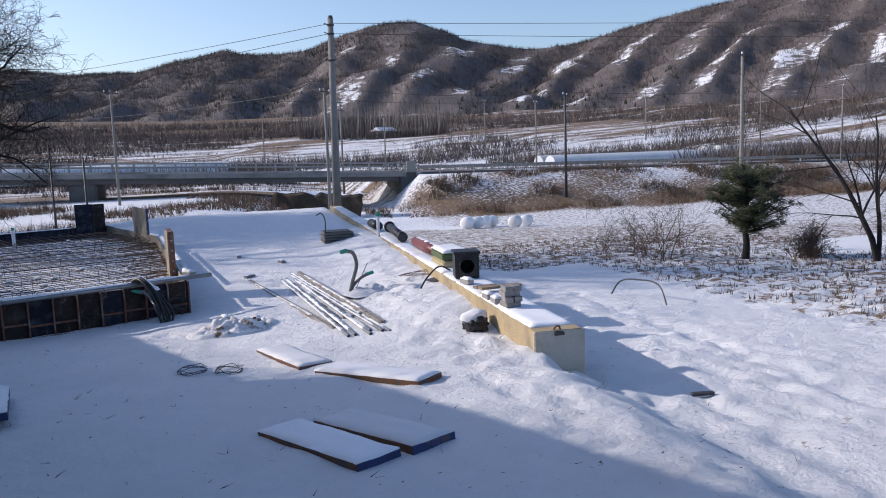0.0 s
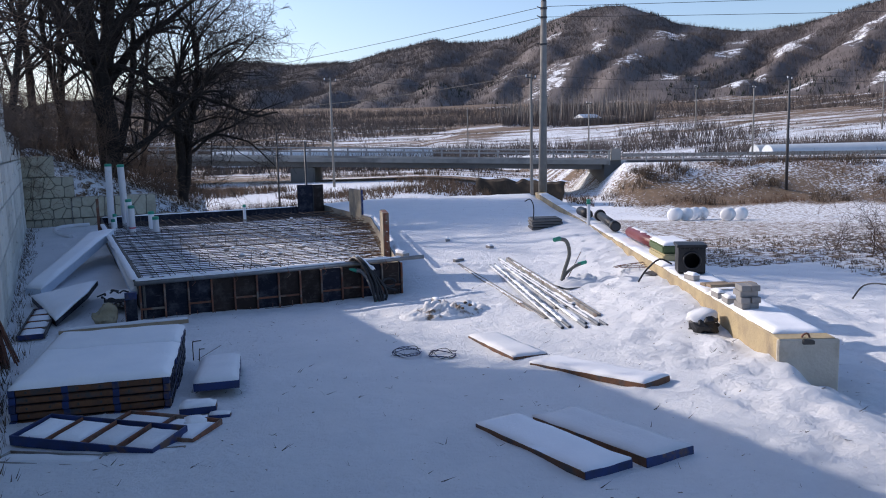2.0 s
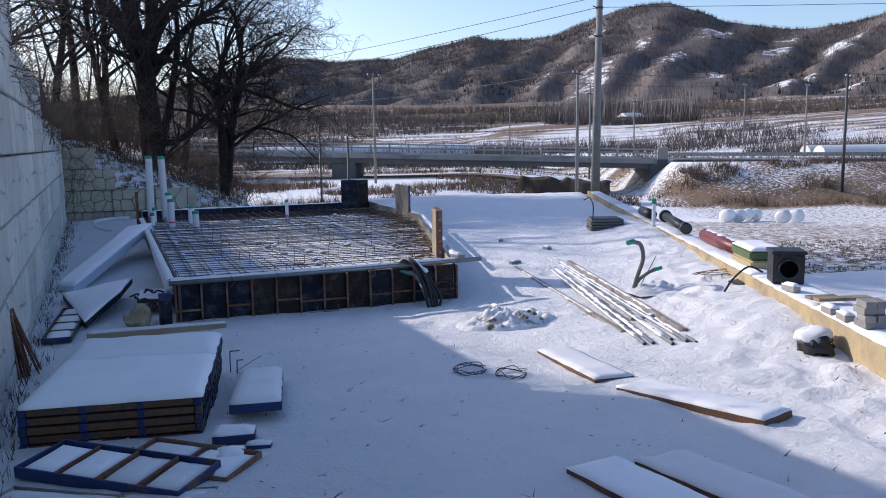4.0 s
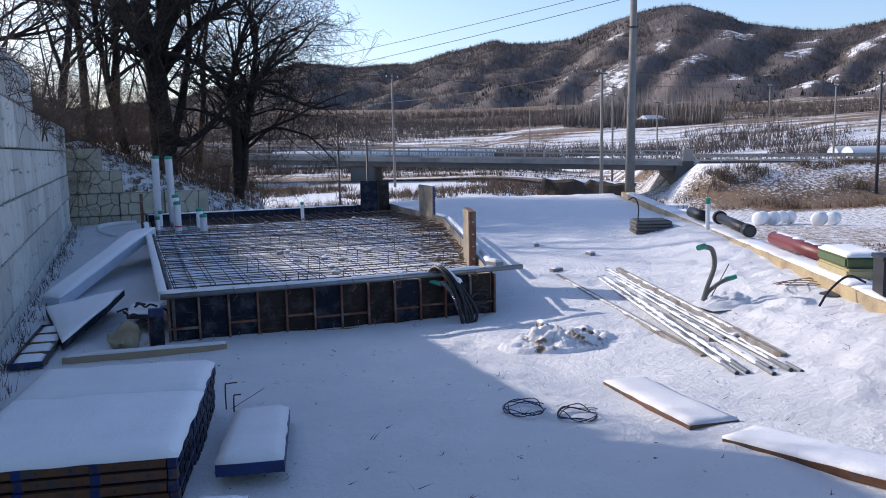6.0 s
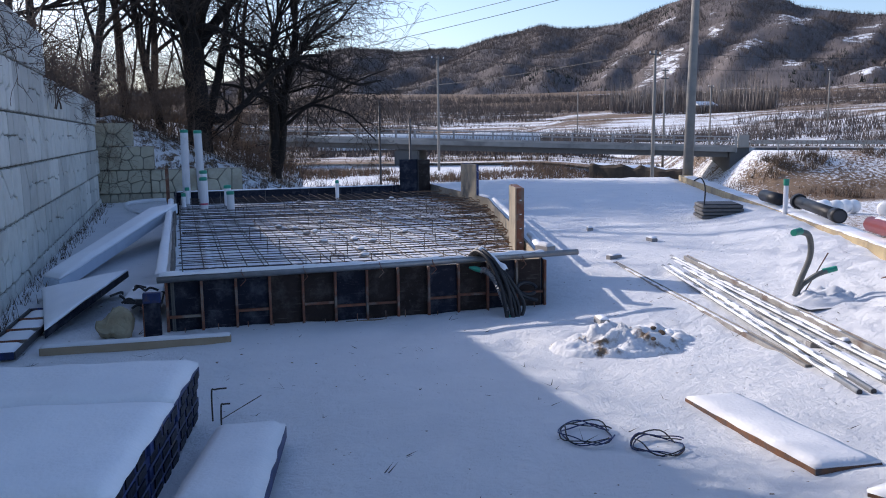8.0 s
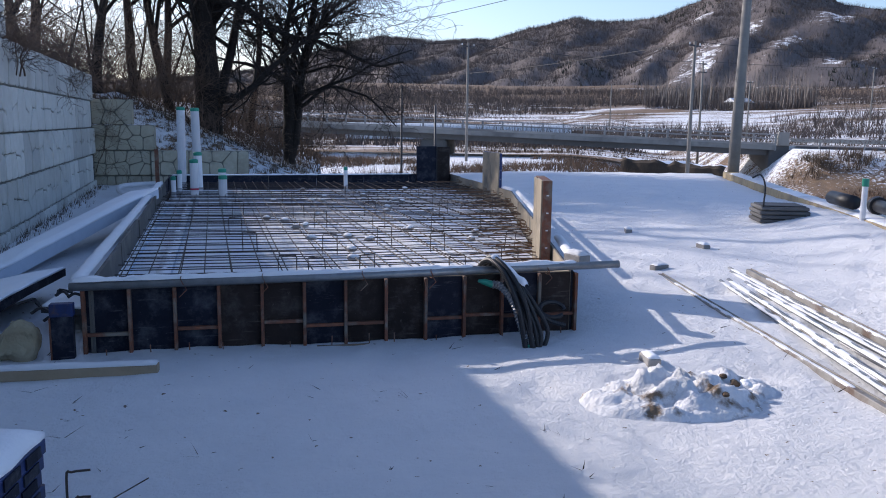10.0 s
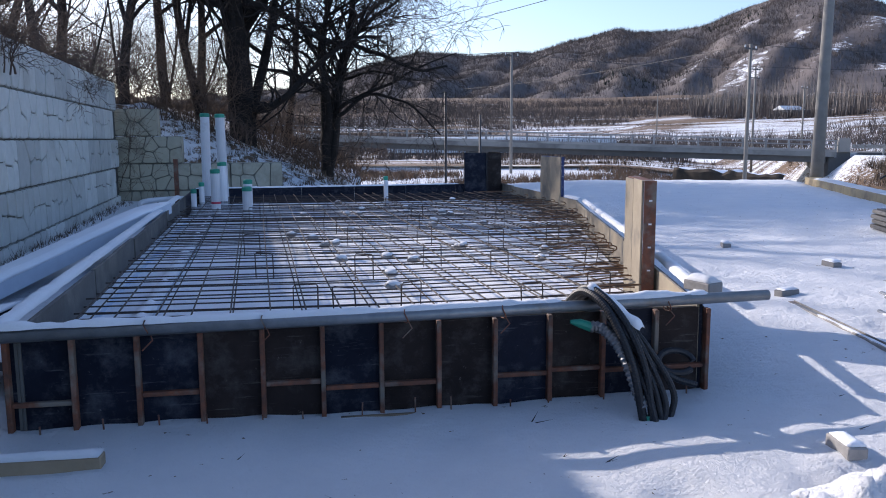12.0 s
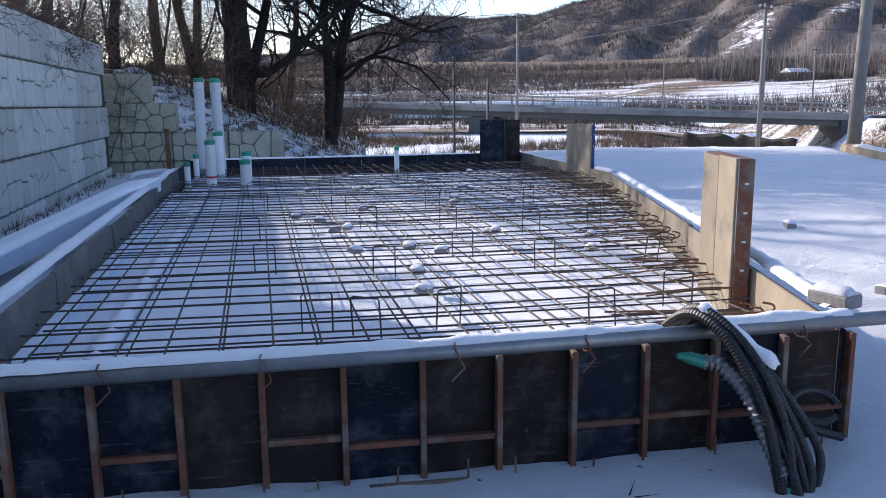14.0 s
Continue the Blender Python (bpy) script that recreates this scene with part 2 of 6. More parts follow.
def snow_slab(sx, sy, h, step=0.08, edge=0.04, seed=0.0, bm=None, wob=0.012):
    """A layer of snow on a flat top from (0, 0) to (sx, sy): rounded at its rim, uneven on top."""
    bm = bm or bmesh.new()
    nx, ny = max(2, round(sx / step)), max(2, round(sy / step))
    top = []
    for i in range(nx + 1):
        row = []
        for j in range(ny + 1):
            x, y = sx * i / nx, sy * j / ny
            d = min(x, sx - x, y, sy - y)
            k = max(0.0, min(1.0, d / max(edge, 1e-3)))
            z = h * (0.35 + 0.65 * math.sqrt(k)) + wob * noise.noise(Vector((x * 4 + seed, y * 4, seed)))
            wig = 0.35 * edge * noise.noise(Vector((x * 6 + seed, y * 6, 3.0))) if d < 1e-6 else 0
            row.append(bm.verts.new((x + (wig if i in (0, nx) else 0), y + (wig if j in (0, ny) else 0), z)))
        top.append(row)
    for i in range(nx):
        for j in range(ny):
            bm.faces.new((top[i][j], top[i + 1][j], top[i + 1][j + 1], top[i][j + 1]))
    rim = [top[i][0] for i in range(nx + 1)] + [top[nx][j] for j in range(1, ny + 1)] + [top[i][ny] for i in range(nx - 1, -1, -1)] + [top[0][j] for j in range(ny - 1, 0, -1)]
    low = [bm.verts.new((v.co.x, v.co.y, 0)) for v in rim]
    for k in range(len(rim)):
        a = (k + 1) % len(rim)
        bm.faces.new((low[k], low[a], rim[a], rim[k]))
    return bm


def smooth(a, b, v):
    t = min(max((v - a) / (b - a), 0), 1)
    return t * t * (3 - 2 * t)


def lerp(v, table):
    """Straight-line lookup in a table of pairs."""
    for (a, p), (b, q) in zip(table, table[1:]):
        if v <= b:
            return p + (q - p) * min(max((v - a) / (b - a), 0), 1)
    return table[-1][1]


# ---------------- the lie of the land ----------------
def kerb_x(y):
    return 4.92 + 0.427 * (y + 6.0)


def wall_x(y):
    return -1.66 - 0.081 * y


def nz(x, y, s, k=0.0):
    return noise.noise(Vector((x * s, y * s, k)))


def plot_z(x, y):
    berm = 0.17 * smooth(1.5, 0.1, kerb_x(y) - x) * smooth(-5.2, -3.5, y) * smooth(9, 3, y)
    return 0.14 + 0.30 * smooth(2.5, 9.5, x) + 0.05 * max(0.0, -y - 2) + berm


RA, RB = (48.6, 61.8, 0.15), (11.0, 75.8, 1.5)
RD = ((RA[0] - RB[0]) / 40.12, (RA[1] - RB[1]) / 40.12)
RN = (RD[1], -RD[0])


def land(x, y):
    """Height of the ground, how bare of snow it is, and how much it is cut into field strips."""
    r = math.hypot(x, y)
    edge = x - kerb_x(y) - 0.25
    s = 0.63 * (x - 5.6) + 0.776 * (y + 6)
    right = max(0.03 - 0.065 * s, -3.4)
    if y < -6:
        right = 0.03 - 0.065 * 0.63 * (x - 5.6) + 0.03 * (-6 - y)
        right = max(right, -3.4)
    z = plot_z(x, y)
    bare = 0.0
    # far edge of the plot
    far = y - (16.5 - 0.25 * (x - 8)) if x < 16 else y - 14.5
    drop = -1.4 - 2.1 * smooth(0.42, 0.72, x / max(y, 1.0))
    k = smooth(0.0, 7.0, far)
    z = z + (drop - z) * k
    right = right + (min(right, drop) - right) * smooth(0, 6, y - 60)
    m = smooth(-0.15, 0.25, edge)
    if y < -6.2:
        m = smooth(-0.45, 0.75, edge)
    lowland = z + (right - z) * m
    z = lowland
    if far > 0.3 or (m > 0.5 and r > 14):
        bare = 0.45 if y < 45 else 0.33
    # weedy verge on the right
    weeds = smooth(0.0, 1.5, edge - 4.6 - 0.10 * (y + 6)) * (1 - smooth(14, 19, edge - 0.15 * y))
    if m > 0.5 and y < 14:
        bare = max(bare * weeds, 0.42 * weeds)
        z += 0.10 * weeds * abs(nz(x, y, 0.9)) + 0.09 * weeds * nz(x, y, 3.0, 2)
    # slope with trees at the far left
    up = smooth(0, 2.6, y - 15.5) * min(1, max(0, (2.2 + 0.12 * (y - 17) * (y < 30) - x) / 5.2)) * (1 - smooth(30, 50, y))
    z = max(z, plot_z(x, y) + (2.5 - plot_z(x, y)) * up) if up > 0.02 else z
    if up > 0.05:
        bare = max(bare, 0.45)
        z += 0.10 * nz(x, y, 1.3, 4)
    # terrace behind the retaining wall
    if x < wall_x(y) - 0.3 and y < 15.6:
        z = 2.45 + 0.10 * max(0, 6 - y) + 0.05 * nz(x, y, 1.0)
        bare = 0.4
    # road bank to the right of the bridge, and the far ground that climbs to the hills
    dr = (x - RA[0]) * RN[0] + (y - RA[1]) * RN[1]
    da = (x - RA[0]) * RD[0] + (y - RA[1]) * RD[1]
    road = RA[2] - 0.012 * da - 0.25
    if r > 45:
        bare = 0.43 if dr > 20 and da > -3 else 0.33 if dr > 20 else bare
        back = max(-3.6 + lerp(r, [(95, 0), (160, 2.6), (200, 4.4), (350, 16), (460, 27)]), drop)
        if dr < 0:
            z = back
            strip = nz(x * 0.25 + 0.1 * y, y, 0.035, 5) + 0.5 * nz(x * 0.3, y, 0.11, 6)
            bare = 0.40 + 0.25 * strip + 0.35 * smooth(230, 380, r) + 0.17 * smooth(0.62, 0.45, x / max(y, 1.0)) * smooth(100, 135, r)
            z += 1.2 * smooth(-0.05, 0.05, strip) * smooth(130, 200, r)
        side = smooth(-1.5, 0.5, da)
        if da > -3 and dr < 19:
            bank = road - (road + 3.5) * smooth(4.2, 17, dr) if dr > 0 else max(z, road - 0.3 * smooth(-9, -14, dr))
            z = z + (bank - z) * side
            if 4.0 < dr:
                bare = 0.50 + 0.36 * nz(x, y, 0.16, 8) + 0.2 * nz(x, y, 0.5, 18) + 0.2 * smooth(11, 15, dr)
                z += 0.35 * abs(nz(x, y, 0.25, 9)) * side
        elif da <= -3 and 2 < dr < 40 and y > 30:
            wet = smooth(0.1, 0.45, nz(x, y, 0.06, 12))
            bare = 0.26 + 0.3 * wet
            z -= 0.3 * wet
    # trampled, lumpy snow round the kerb end and along the drive
    churn = smooth(-2.6, -0.3, edge) * smooth(5.2, 3.0, edge) * smooth(3.0, -1.0, y) * (y > -12)
    if churn > 0.01:
        z += churn * (0.036 * nz(x, y, 2.3, 15) + 0.040 * nz(x, y, 4.3, 16))
        if m > 0.5:
            bare = max(bare, 0.20 * churn)
    if m > 0.5 and 14 < r < 45 and y > 4 and dr > 20:
        bare = max(bare, 0.50)
    # swales and ruts
    if r < 60:
        z += 0.018 * nz(x, y, 0.8) + 0.014 * nz(x, y, 2.7, 1) + 0.010 * nz(x, y, 5.0, 2) + 0.03 * max(0.0, nz(x, y, 2.2, 7) - 0.25) * smooth(2.5, 4.5, x)
        if m > 0.5 and y < 12:
            lane = edge - 2.2 - 0.10 * (y + 6)
            for q in (-0.75, 0.75):
                z -= 0.035 * math.exp(-((lane - q) / 0.16) ** 2)
                bare = max(bare, 0.10 * math.exp(-((lane - q) / 0.3) ** 2))
            if y < -5:
                bare = max(bare, 0.26 * smooth(-0.3, 0.3, nz(x, y, 0.5, 21)) * smooth(-5.5, -7.5, y))
        if 2.0 < x < 9.0 and -9.0 < y < 3.0:
            for cx, cy in STEPS.get((int(x), int(y + 50)), ()):
                q = ((x - cx) / 0.11) ** 2 + ((y - cy) / 0.16) ** 2
                if q < 4:
                    z += -0.045 * math.exp(-q) + 0.018 * math.exp(-((math.sqrt(q) - 1.5) / 0.35) ** 2)
    return z, bare


# trodden dents in the snow, kept by square metre
STEPS = {}
tread = random.Random(41)
for ax, ay, bx, by, n in ((4.4, -6.9, 5.6, 1.5, 15), (3.9, -7.6, 5.2, -3.4, 11), (5.9, -7.6, 4.2, -4.6, 9), (5.6, -2.6, 8.0, 2.4, 12), (3.0, -1.2, 4.9, -1.6, 5), (6.4, -7.9, 8.6, -5.2, 9)):
    for k in range(n):
        w = (k + tread.uniform(-0.3, 0.3)) / n
        cx, cy = ax + (bx - ax) * w + (0.13 if k % 2 else -0.13) + tread.uniform(-0.08, 0.08), ay + (by - ay) * w + tread.uniform(-0.1, 0.1)
        for i in {int(cx - 0.25), int(cx + 0.25)}:
            for j in {int(cy + 49.65), int(cy + 50.35)}:
                STEPS.setdefault((i, j), []).append((cx, cy))


def lines(lo, hi, step, out_lo, out_hi, grow=1.09):
    mid = [lo + step * i for i in range(int((hi - lo) / step) + 1)]
    a, b, s = [], [], step
    v = lo
    while v > out_lo:
        s *= grow
        v -= s
        a.append(v)
    v, s = mid[-1], step
    while v < out_hi:
        s *= grow
        v += s
        b.append(v)
    return a[::-1] + mid + b


def grid_mesh(name, xs, ys, fn, material):
    verts, cover, faces = [], [], []
    for y in ys:
        for x in xs:
            z, c = fn(x, y)
            verts.append((x, y, z))
            cover.append(c)
    w = len(xs)
    for j in range(len(ys) - 1):
        for i in range(w - 1):
            a = j * w + i
            faces.append((a, a + 1, a + w + 1, a + w))
    me = bpy.data.meshes.new(name)
    me.from_pydata(verts, [], faces)
    at = me.attributes.new("cover", "FLOAT", "POINT")
    at.data.foreach_set("value", cover)
    st = me.attributes.new("strips", "FLOAT", "POINT")
    st.data.foreach_set("value", [smooth(6, -4, (v[0] - RA[0]) * RN[0] + (v[1] - RA[1]) * RN[1]) * smooth(50, 80, math.hypot(v[0], v[1])) for v in verts])
    me.materials.append(material)
    me.shade_smooth()
    return new(name, me)


def ground_mat(name, soil=(0.13, 0.085, 0.05), soil2=(0.22, 0.14, 0.08), far=False):
    m = bpy.data.materials.new(name)
    m.use_nodes = True
    n, l = m.node_tree.nodes, m.node_tree.links
    p = n["Principled BSDF"]
    p.inputs["Roughness"].default_value = 0.8
    co = n.new("ShaderNodeTexCoord")
    at = n.new("ShaderNodeAttribute")
    at.attribute_name = "cover"

    def tex(scale, detail=6, rough=0.65, stretch=None):
        t = n.new("ShaderNodeTexNoise")
        t.inputs["Scale"].default_value, t.inputs["Detail"].default_value, t.inputs["Roughness"].default_value = scale, detail, rough
        if stretch:
            mp = n.new("ShaderNodeMapping")
            mp.inputs["Scale"].default_value = stretch
            l.new(co.outputs["Object"], mp.inputs[0])
            l.new(mp.outputs[0], t.inputs["Vector"])
        else:
            l.new(co.outputs["Object"], t.inputs["Vector"])
        return t.outputs[0]

    def rng(src, a, b, c=0.0, d=1.0):
        r = n.new("ShaderNodeMapRange")
        for k, v in zip((1, 2, 3, 4), (a, b, c, d)):
            r.inputs[k].default_value = v
        l.new(src, r.inputs[0])
        return r.outputs[0]

    def mix(f, a, b):
        x = n.new("ShaderNodeMix")
        x.data_type = "RGBA"
        l.new(f, x.inputs[0])
        for k, v in ((6, a), (7, b)):
            if isinstance(v, tuple):
                x.inputs[k].default_value = (*v, 1)
            else:
                l.new(v, x.inputs[k])
        return x.outputs[2]

    snow = mix(rng(tex(2.0), 0.3, 0.7), (0.83, 0.84, 0.86), (0.75, 0.77, 0.80))
    dirt = mix(rng(tex(1.7 if not far else 0.08), 0.35, 0.65), soil, soil2)
    add = n.new("ShaderNodeMath")
    add.operation = "ADD"
    l.new(at.outputs["Fac"], add.inputs[0])
    l.new(rng(tex(3.5 if not far else 0.13, 8, 0.72), 0.2, 0.8, -0.5, 0.5), add.inputs[1])
    total = add.outputs[0]
    if not far:
        # strips of fields, terraces and hedges on the far land
        at2 = n.new("ShaderNodeAttribute")
        at2.attribute_name = "strips"
        mul = n.new("ShaderNodeMath")
        mul.operation = "MULTIPLY"
        l.new(at2.outputs["Fac"], mul.inputs[0])
        l.new(rng(tex(1.0, 6, 0.7, (0.018, 0.11, 0.0)), 0.3, 0.7, -0.55, 0.55), mul.inputs[1])
        add2 = n.new("ShaderNodeMath")
        add2.operation = "ADD"
        l.new(total, add2.inputs[0])
        l.new(mul.outputs[0], add2.inputs[1])
        total = add2.outputs[0]
    f = rng(total, 0.42, 0.56)
    if not far:
        # crumbs of soil and bark on the snow
        snow = mix(rng(tex(17.0, 3, 0.6), 0.70, 0.73), snow, soil)
    l.new(mix(f, snow, dirt), p.inputs["Base Color"])
    bp = n.new("ShaderNodeBump")
    bp.inputs["Strength"].default_value, bp.inputs["Distance"].default_value = 0.8, 0.08
    l.new(tex(9.0, 9, 0.72), bp.inputs["Height"])
    l.new(bp.outputs[0], p.inputs["Normal"])
    return m


GROUND = ground_mat("snowy_ground")
xs = lines(-3.5, 12.0, 0.075, -500, 900, 1.10)
ys = lines(-11.0, 10.0, 0.075, -120, 1000, 1.10)
ground = grid_mesh("ground", xs, ys, land, GROUND)
tagged(ground, "snow-covered yard and fields with bare brown patches", "ground", kind="structure")

# ---------------- hills, far fields ----------------
# bearing in degrees from +y towards +x, and the skyline's slope above the eye
SKYLINE = [(-60, 0.03), (-20, 0.03), (-8, 0.040), (0, 0.060), (4, 0.085), (8, 0.102), (11.3, 0.097), (14.4, 0.099), (15.8, 0.100), (18, 0.111), (20, 0.119), (21.5, 0.126), (22.9, 0.121), (25.4, 0.121), (27.5, 0.126),
           (29.5, 0.142), (31.4, 0.151), (33, 0.157), (34.7, 0.157), (36.2, 0.149), (38.5, 0.132), (41.2, 0.122), (42.8, 0.118), (46, 0.121), (49, 0.134), (52.8, 0.149), (56, 0.158), (61, 0.168), (66, 0.170), (90, 0.15), (110, 0.1)]
HILL_ROWS, HILL_STEP = 90, 0.4


def spur(b, u):
    """Height of the side ridges that run down from the crest, and how far a place lies on their sunny flank."""
    q = (b - 8 * u + 1.6 * nz(b * 0.2, u * 2.2, 1.0, 3.0) + 0.5 * nz(b, u * 6, 1.0, 4.0)) / 4.3
    w = q - math.floor(q)
    peak = 0.62
    f = w / peak if w < peak else (1 - w) / (1 - peak)
    return f, smooth(0.12, 0.3, w) * smooth(peak + 0.04, peak - 0.1, w)


def hill_mesh(name, b0, b1, r0, r1, rise, material, seed, base, power=1.25):
    verts, cover, faces = [], [], []
    nb, nr = round((b1 - b0) / HILL_STEP), HILL_ROWS
    for i in range(nb + 1):
        b = b0 + (b1 - b0) * i / nb
        top = rise(b)
        for j in range(nr + 1):
            u = j / nr
            r = r0 + (r1 - r0) * u
            x, y = r * math.sin(radians(b)), -9 + r * math.cos(radians(b))
            crest = 4.0 + top * r1 * (1 + 0.010 * nz(b, 0, 0.9, seed) + 0.006 * nz(b, 0, 4.0, seed))
            f, lit = spur(b, u)
            arch = u * (1 - u) * 4
            z = base + (crest - base) * u**power + arch * (12 * (f - 0.45) * (0.7 + 0.6 * nz(b, 0, 0.13, 9.0)) + 9 * nz(x, y, 0.011, seed) + 4 * nz(x, y, 0.035, seed))
            verts.append((x, y, z))
            # the open flanks between the spurs keep their snow in streaks
            snowy = lit * smooth(23, 28, b) * smooth(0.08, 0.25, u) * smooth(0.97, 0.8, u) * smooth(-0.35, 0.2, nz(x, y, 0.012, seed + 3))
            cover.append(0.92 + 0.16 * nz(x, y, 0.035, seed + 5) + 0.2 * (u > 0.9) - 0.41 * snowy - 0.13 * smooth(38, 44, b) * (u < 0.85) * (nz(x, y, 0.02, seed + 7) > 0))
    for i in range(nb):
        for j in range(nr):
            a = i * (nr + 1) + j
            faces.append((a, a + 1, a + nr + 2, a + nr + 1))
    me = bpy.data.meshes.new(name)
    me.from_pydata(verts, [], faces)
    at = me.attributes.new("cover", "FLOAT", "POINT")
    at.data.foreach_set("value", cover)
    me.materials.append(material)
    me.shade_smooth()
    ob = new(name, me)
    return ob


# light grey-browns carry the distance haze in the hillside colour
HILL = ground_mat("wooded_hillside", (0.105, 0.084, 0.076), (0.145, 0.118, 0.108), far=True)
hills = hill_mesh("hills", -60, 110, 400, 950, lambda b: lerp(b, SKYLINE), HILL, 11.0, 14.0)
tagged(hills, "bare brown wooded hills with snow in streaks", "hill", kind="structure")


def twig_field(name, n, place, h0, h1, material, seed, wide=0.5, label="", kind="stuff", cat="shrub", blades=3, flat=0.0, upright=False):
    """Many small clumps of upright stems, as one mesh."""
    rnd = random.Random(seed)
    verts, faces = [], []
    for _ in range(n):
        spot = place(rnd)
        if spot is None:
            continue
        x, y, z, k = spot
        h = rnd.uniform(h0, h1) * k
        for _ in range(blades):
            a = rnd.uniform(0, math.tau)
            lean = rnd.uniform(0.0, 0.12) * h if upright else rnd.uniform(0.1 + flat, 0.55 + 2 * flat) * h
            w = wide * k * rnd.uniform(0.5, 1)
            bx, by = x + rnd.uniform(-0.3, 0.3) * h, y + rnd.uniform(-0.3, 0.3) * h
            tx, ty = bx + lean * math.cos(a), by + lean * math.sin(a)
            ox, oy = -math.sin(a + 1) * w, math.cos(a + 1) * w
            q = len(verts)
            verts += [(bx - ox, by - oy, z - 0.1 * h), (bx + ox, by + oy, z - 0.1 * h), (tx, ty, z + h * rnd.uniform(0.7, 1))]
            faces.append((q, q + 1, q + 2))
    me = bpy.data.meshes.new(name)
    me.from_pydata(verts, [], faces)
    me.materials.append(material)
    return tagged(new(name, me), label, cat, kind=kind)


# ---------------- retaining wall ----------------
COURSE = 0.63
wall_dir = Vector((-0.081, 1, 0)).normalized()
wall_yaw = math.degrees(math.atan2(0.081, 1))


def wall_top(y):
    return 2.84 if y > 6.1 else 3.47 if y > 1.1 else 4.10 if y > -4.0 else 4.73


def clip(poly, a, b, c):
    """The part of a polygon where a*u + b*v <= c."""
    out = []
    for (u0, v0), (u1, v1) in zip(poly, poly[1:] + poly[:1]):
        d0, d1 = a * u0 + b * v0 - c, a * u1 + b * v1 - c
        if d0 <= 0:
            out.append((u0, v0))
        if d0 * d1 < 0:
            t = d0 / (d0 - d1)
            out.append((u0 + (u1 - u0) * t, v0 + (v1 - v0) * t))
    return out


def block_mesh(name, w, h, d, seed, material):
    """A cast block with uneven rounded stone shapes on its face, which looks to +x."""
    bm = box(-d, -0.014, 0.006, w - 0.006, 0.006, h - 0.006)
    # the plane behind the stones gets the painted groove shade
    for fc in bm.faces:
        fc.material_index = 1 if fc.normal.x > 0.9 else 0
    rnd = random.Random(seed)
    cols = max(2, round(w / 0.30))
    seeds = []
    for k in range(cols):
        y = w * (k + 0.5) / cols + rnd.uniform(-0.05, 0.05)
        for q in ((0.26, 0.76) if rnd.random() < 0.7 else (0.5,)):
            seeds.append((y + rnd.uniform(-0.07, 0.07), h * (q + rnd.uniform(-0.13, 0.13))))
    for i, (y, z) in enumerate(seeds):
        poly = [(0.01, 0.01), (w - 0.01, 0.01), (w - 0.01, h - 0.01), (0.01, h - 0.01)]
        for k, (y2, z2) in enumerate(seeds):
            if k != i and len(poly) > 2:
                a, b = y2 - y, z2 - z
                ln = math.hypot(a, b)
                poly = clip(poly, a / ln, b / ln, (a * (y + y2) + b * (z + z2)) / 2 / ln - 0.007)
        if len(poly) < 3:
            continue
        for cut in (0.12, 0.25):
            poly = [p for (u0, v0), (u1, v1) in zip(poly, poly[1:] + poly[:1]) for p in ((u0 + (u1 - u0) * cut, v0 + (v1 - v0) * cut), (u1 + (u0 - u1) * cut, v1 + (v0 - v1) * cut))]
        cy, cz = sum(p[0] for p in poly) / len(poly), sum(p[1] for p in poly) / len(poly)
        lift = rnd.uniform(0.010, 0.02)
        rings = [[bm.verts.new((x, cy + (p - cy) * k, cz + (q - cz) * k)) for p, q in poly] for x, k in ((-0.0145, 1.0), (lift * 0.6, 0.975), (lift, 0.92))]
        for lo, hi in zip(rings, rings[1:]):
            for k in range(len(poly)):
                m = (k + 1) % len(poly)
                bm.faces.new((lo[k], lo[m], hi[m], hi[k])).material_index = 0
        bm.faces.new(rings[-1]).material_index = 0
    bmesh.ops.recalc_face_normals(bm, faces=bm.faces[:])
    me = bpy.data.meshes.new(name)
    bm.to_mesh(me)
    bm.free()
    me.materials.append(material)
    me.materials.append(GROOVE)
    return me


wall = tagged(new("wall_west"), "pale concrete block retaining wall with cast stone pattern", "wall", kind="structure")
block_kinds = [block_mesh("block", 1.2, COURSE, 0.5, 20 + k, BLOCK) for k in range(9)]
rnd = random.Random(4)
for c in range(8):
    z = -0.31 + c * COURSE
    y = -16.0 - (0.6 if c % 2 else 0.0)
    while y < 15.2:
        if z + COURSE * 0.6 < wall_top(y + 0.6):
            if y + 1.2 > 15.35:
                break
            ob = new("block", rnd.choice(block_kinds))
            ob.parent = wall
            p = Vector((wall_x(y), y, z)) + Vector((rnd.uniform(-0.008, 0.008), 0, 0))
            ob.matrix_basis = pose(p.x, p.y, p.z, 0, 0, wall_yaw)
        y += 1.2 / math.hypot(1, 0.081)
backing = part("core", box(-0.9, -0.04, -4, 27.2, -0.6, 2.2, bm=None), JOINT, wall)
backing.matrix_basis = pose(wall_x(-12), -12, 0, 0, 0, wall_yaw)

# return of the wall, stepping down to the right
ret = tagged(new("wall_north"), "tan concrete block return wall stepping down", "wall", kind="structure")
ret_kind = [block_mesh("block", w, COURSE, 0.5, 40 + k, BLOCK_TAN) for k, w in enumerate((0.95, 1.46, 1.35, 1.2))]
for k, x, z in ((0, -2.98, 1.65), (1, -2.98, 1.02), (2, -2.98, 0.39), (3, -1.63, 0.39), (3, -0.43, 0.39), (2, -2.98, -0.24), (3, -1.63, -0.24), (3, -0.43, -0.24), (3, 0.77, -0.24)):
    ob = new("block", ret_kind[k])
    ob.parent = ret
    ob.matrix_basis = pose(x, 15.3, z, 0, 0, -90 + 3.0)

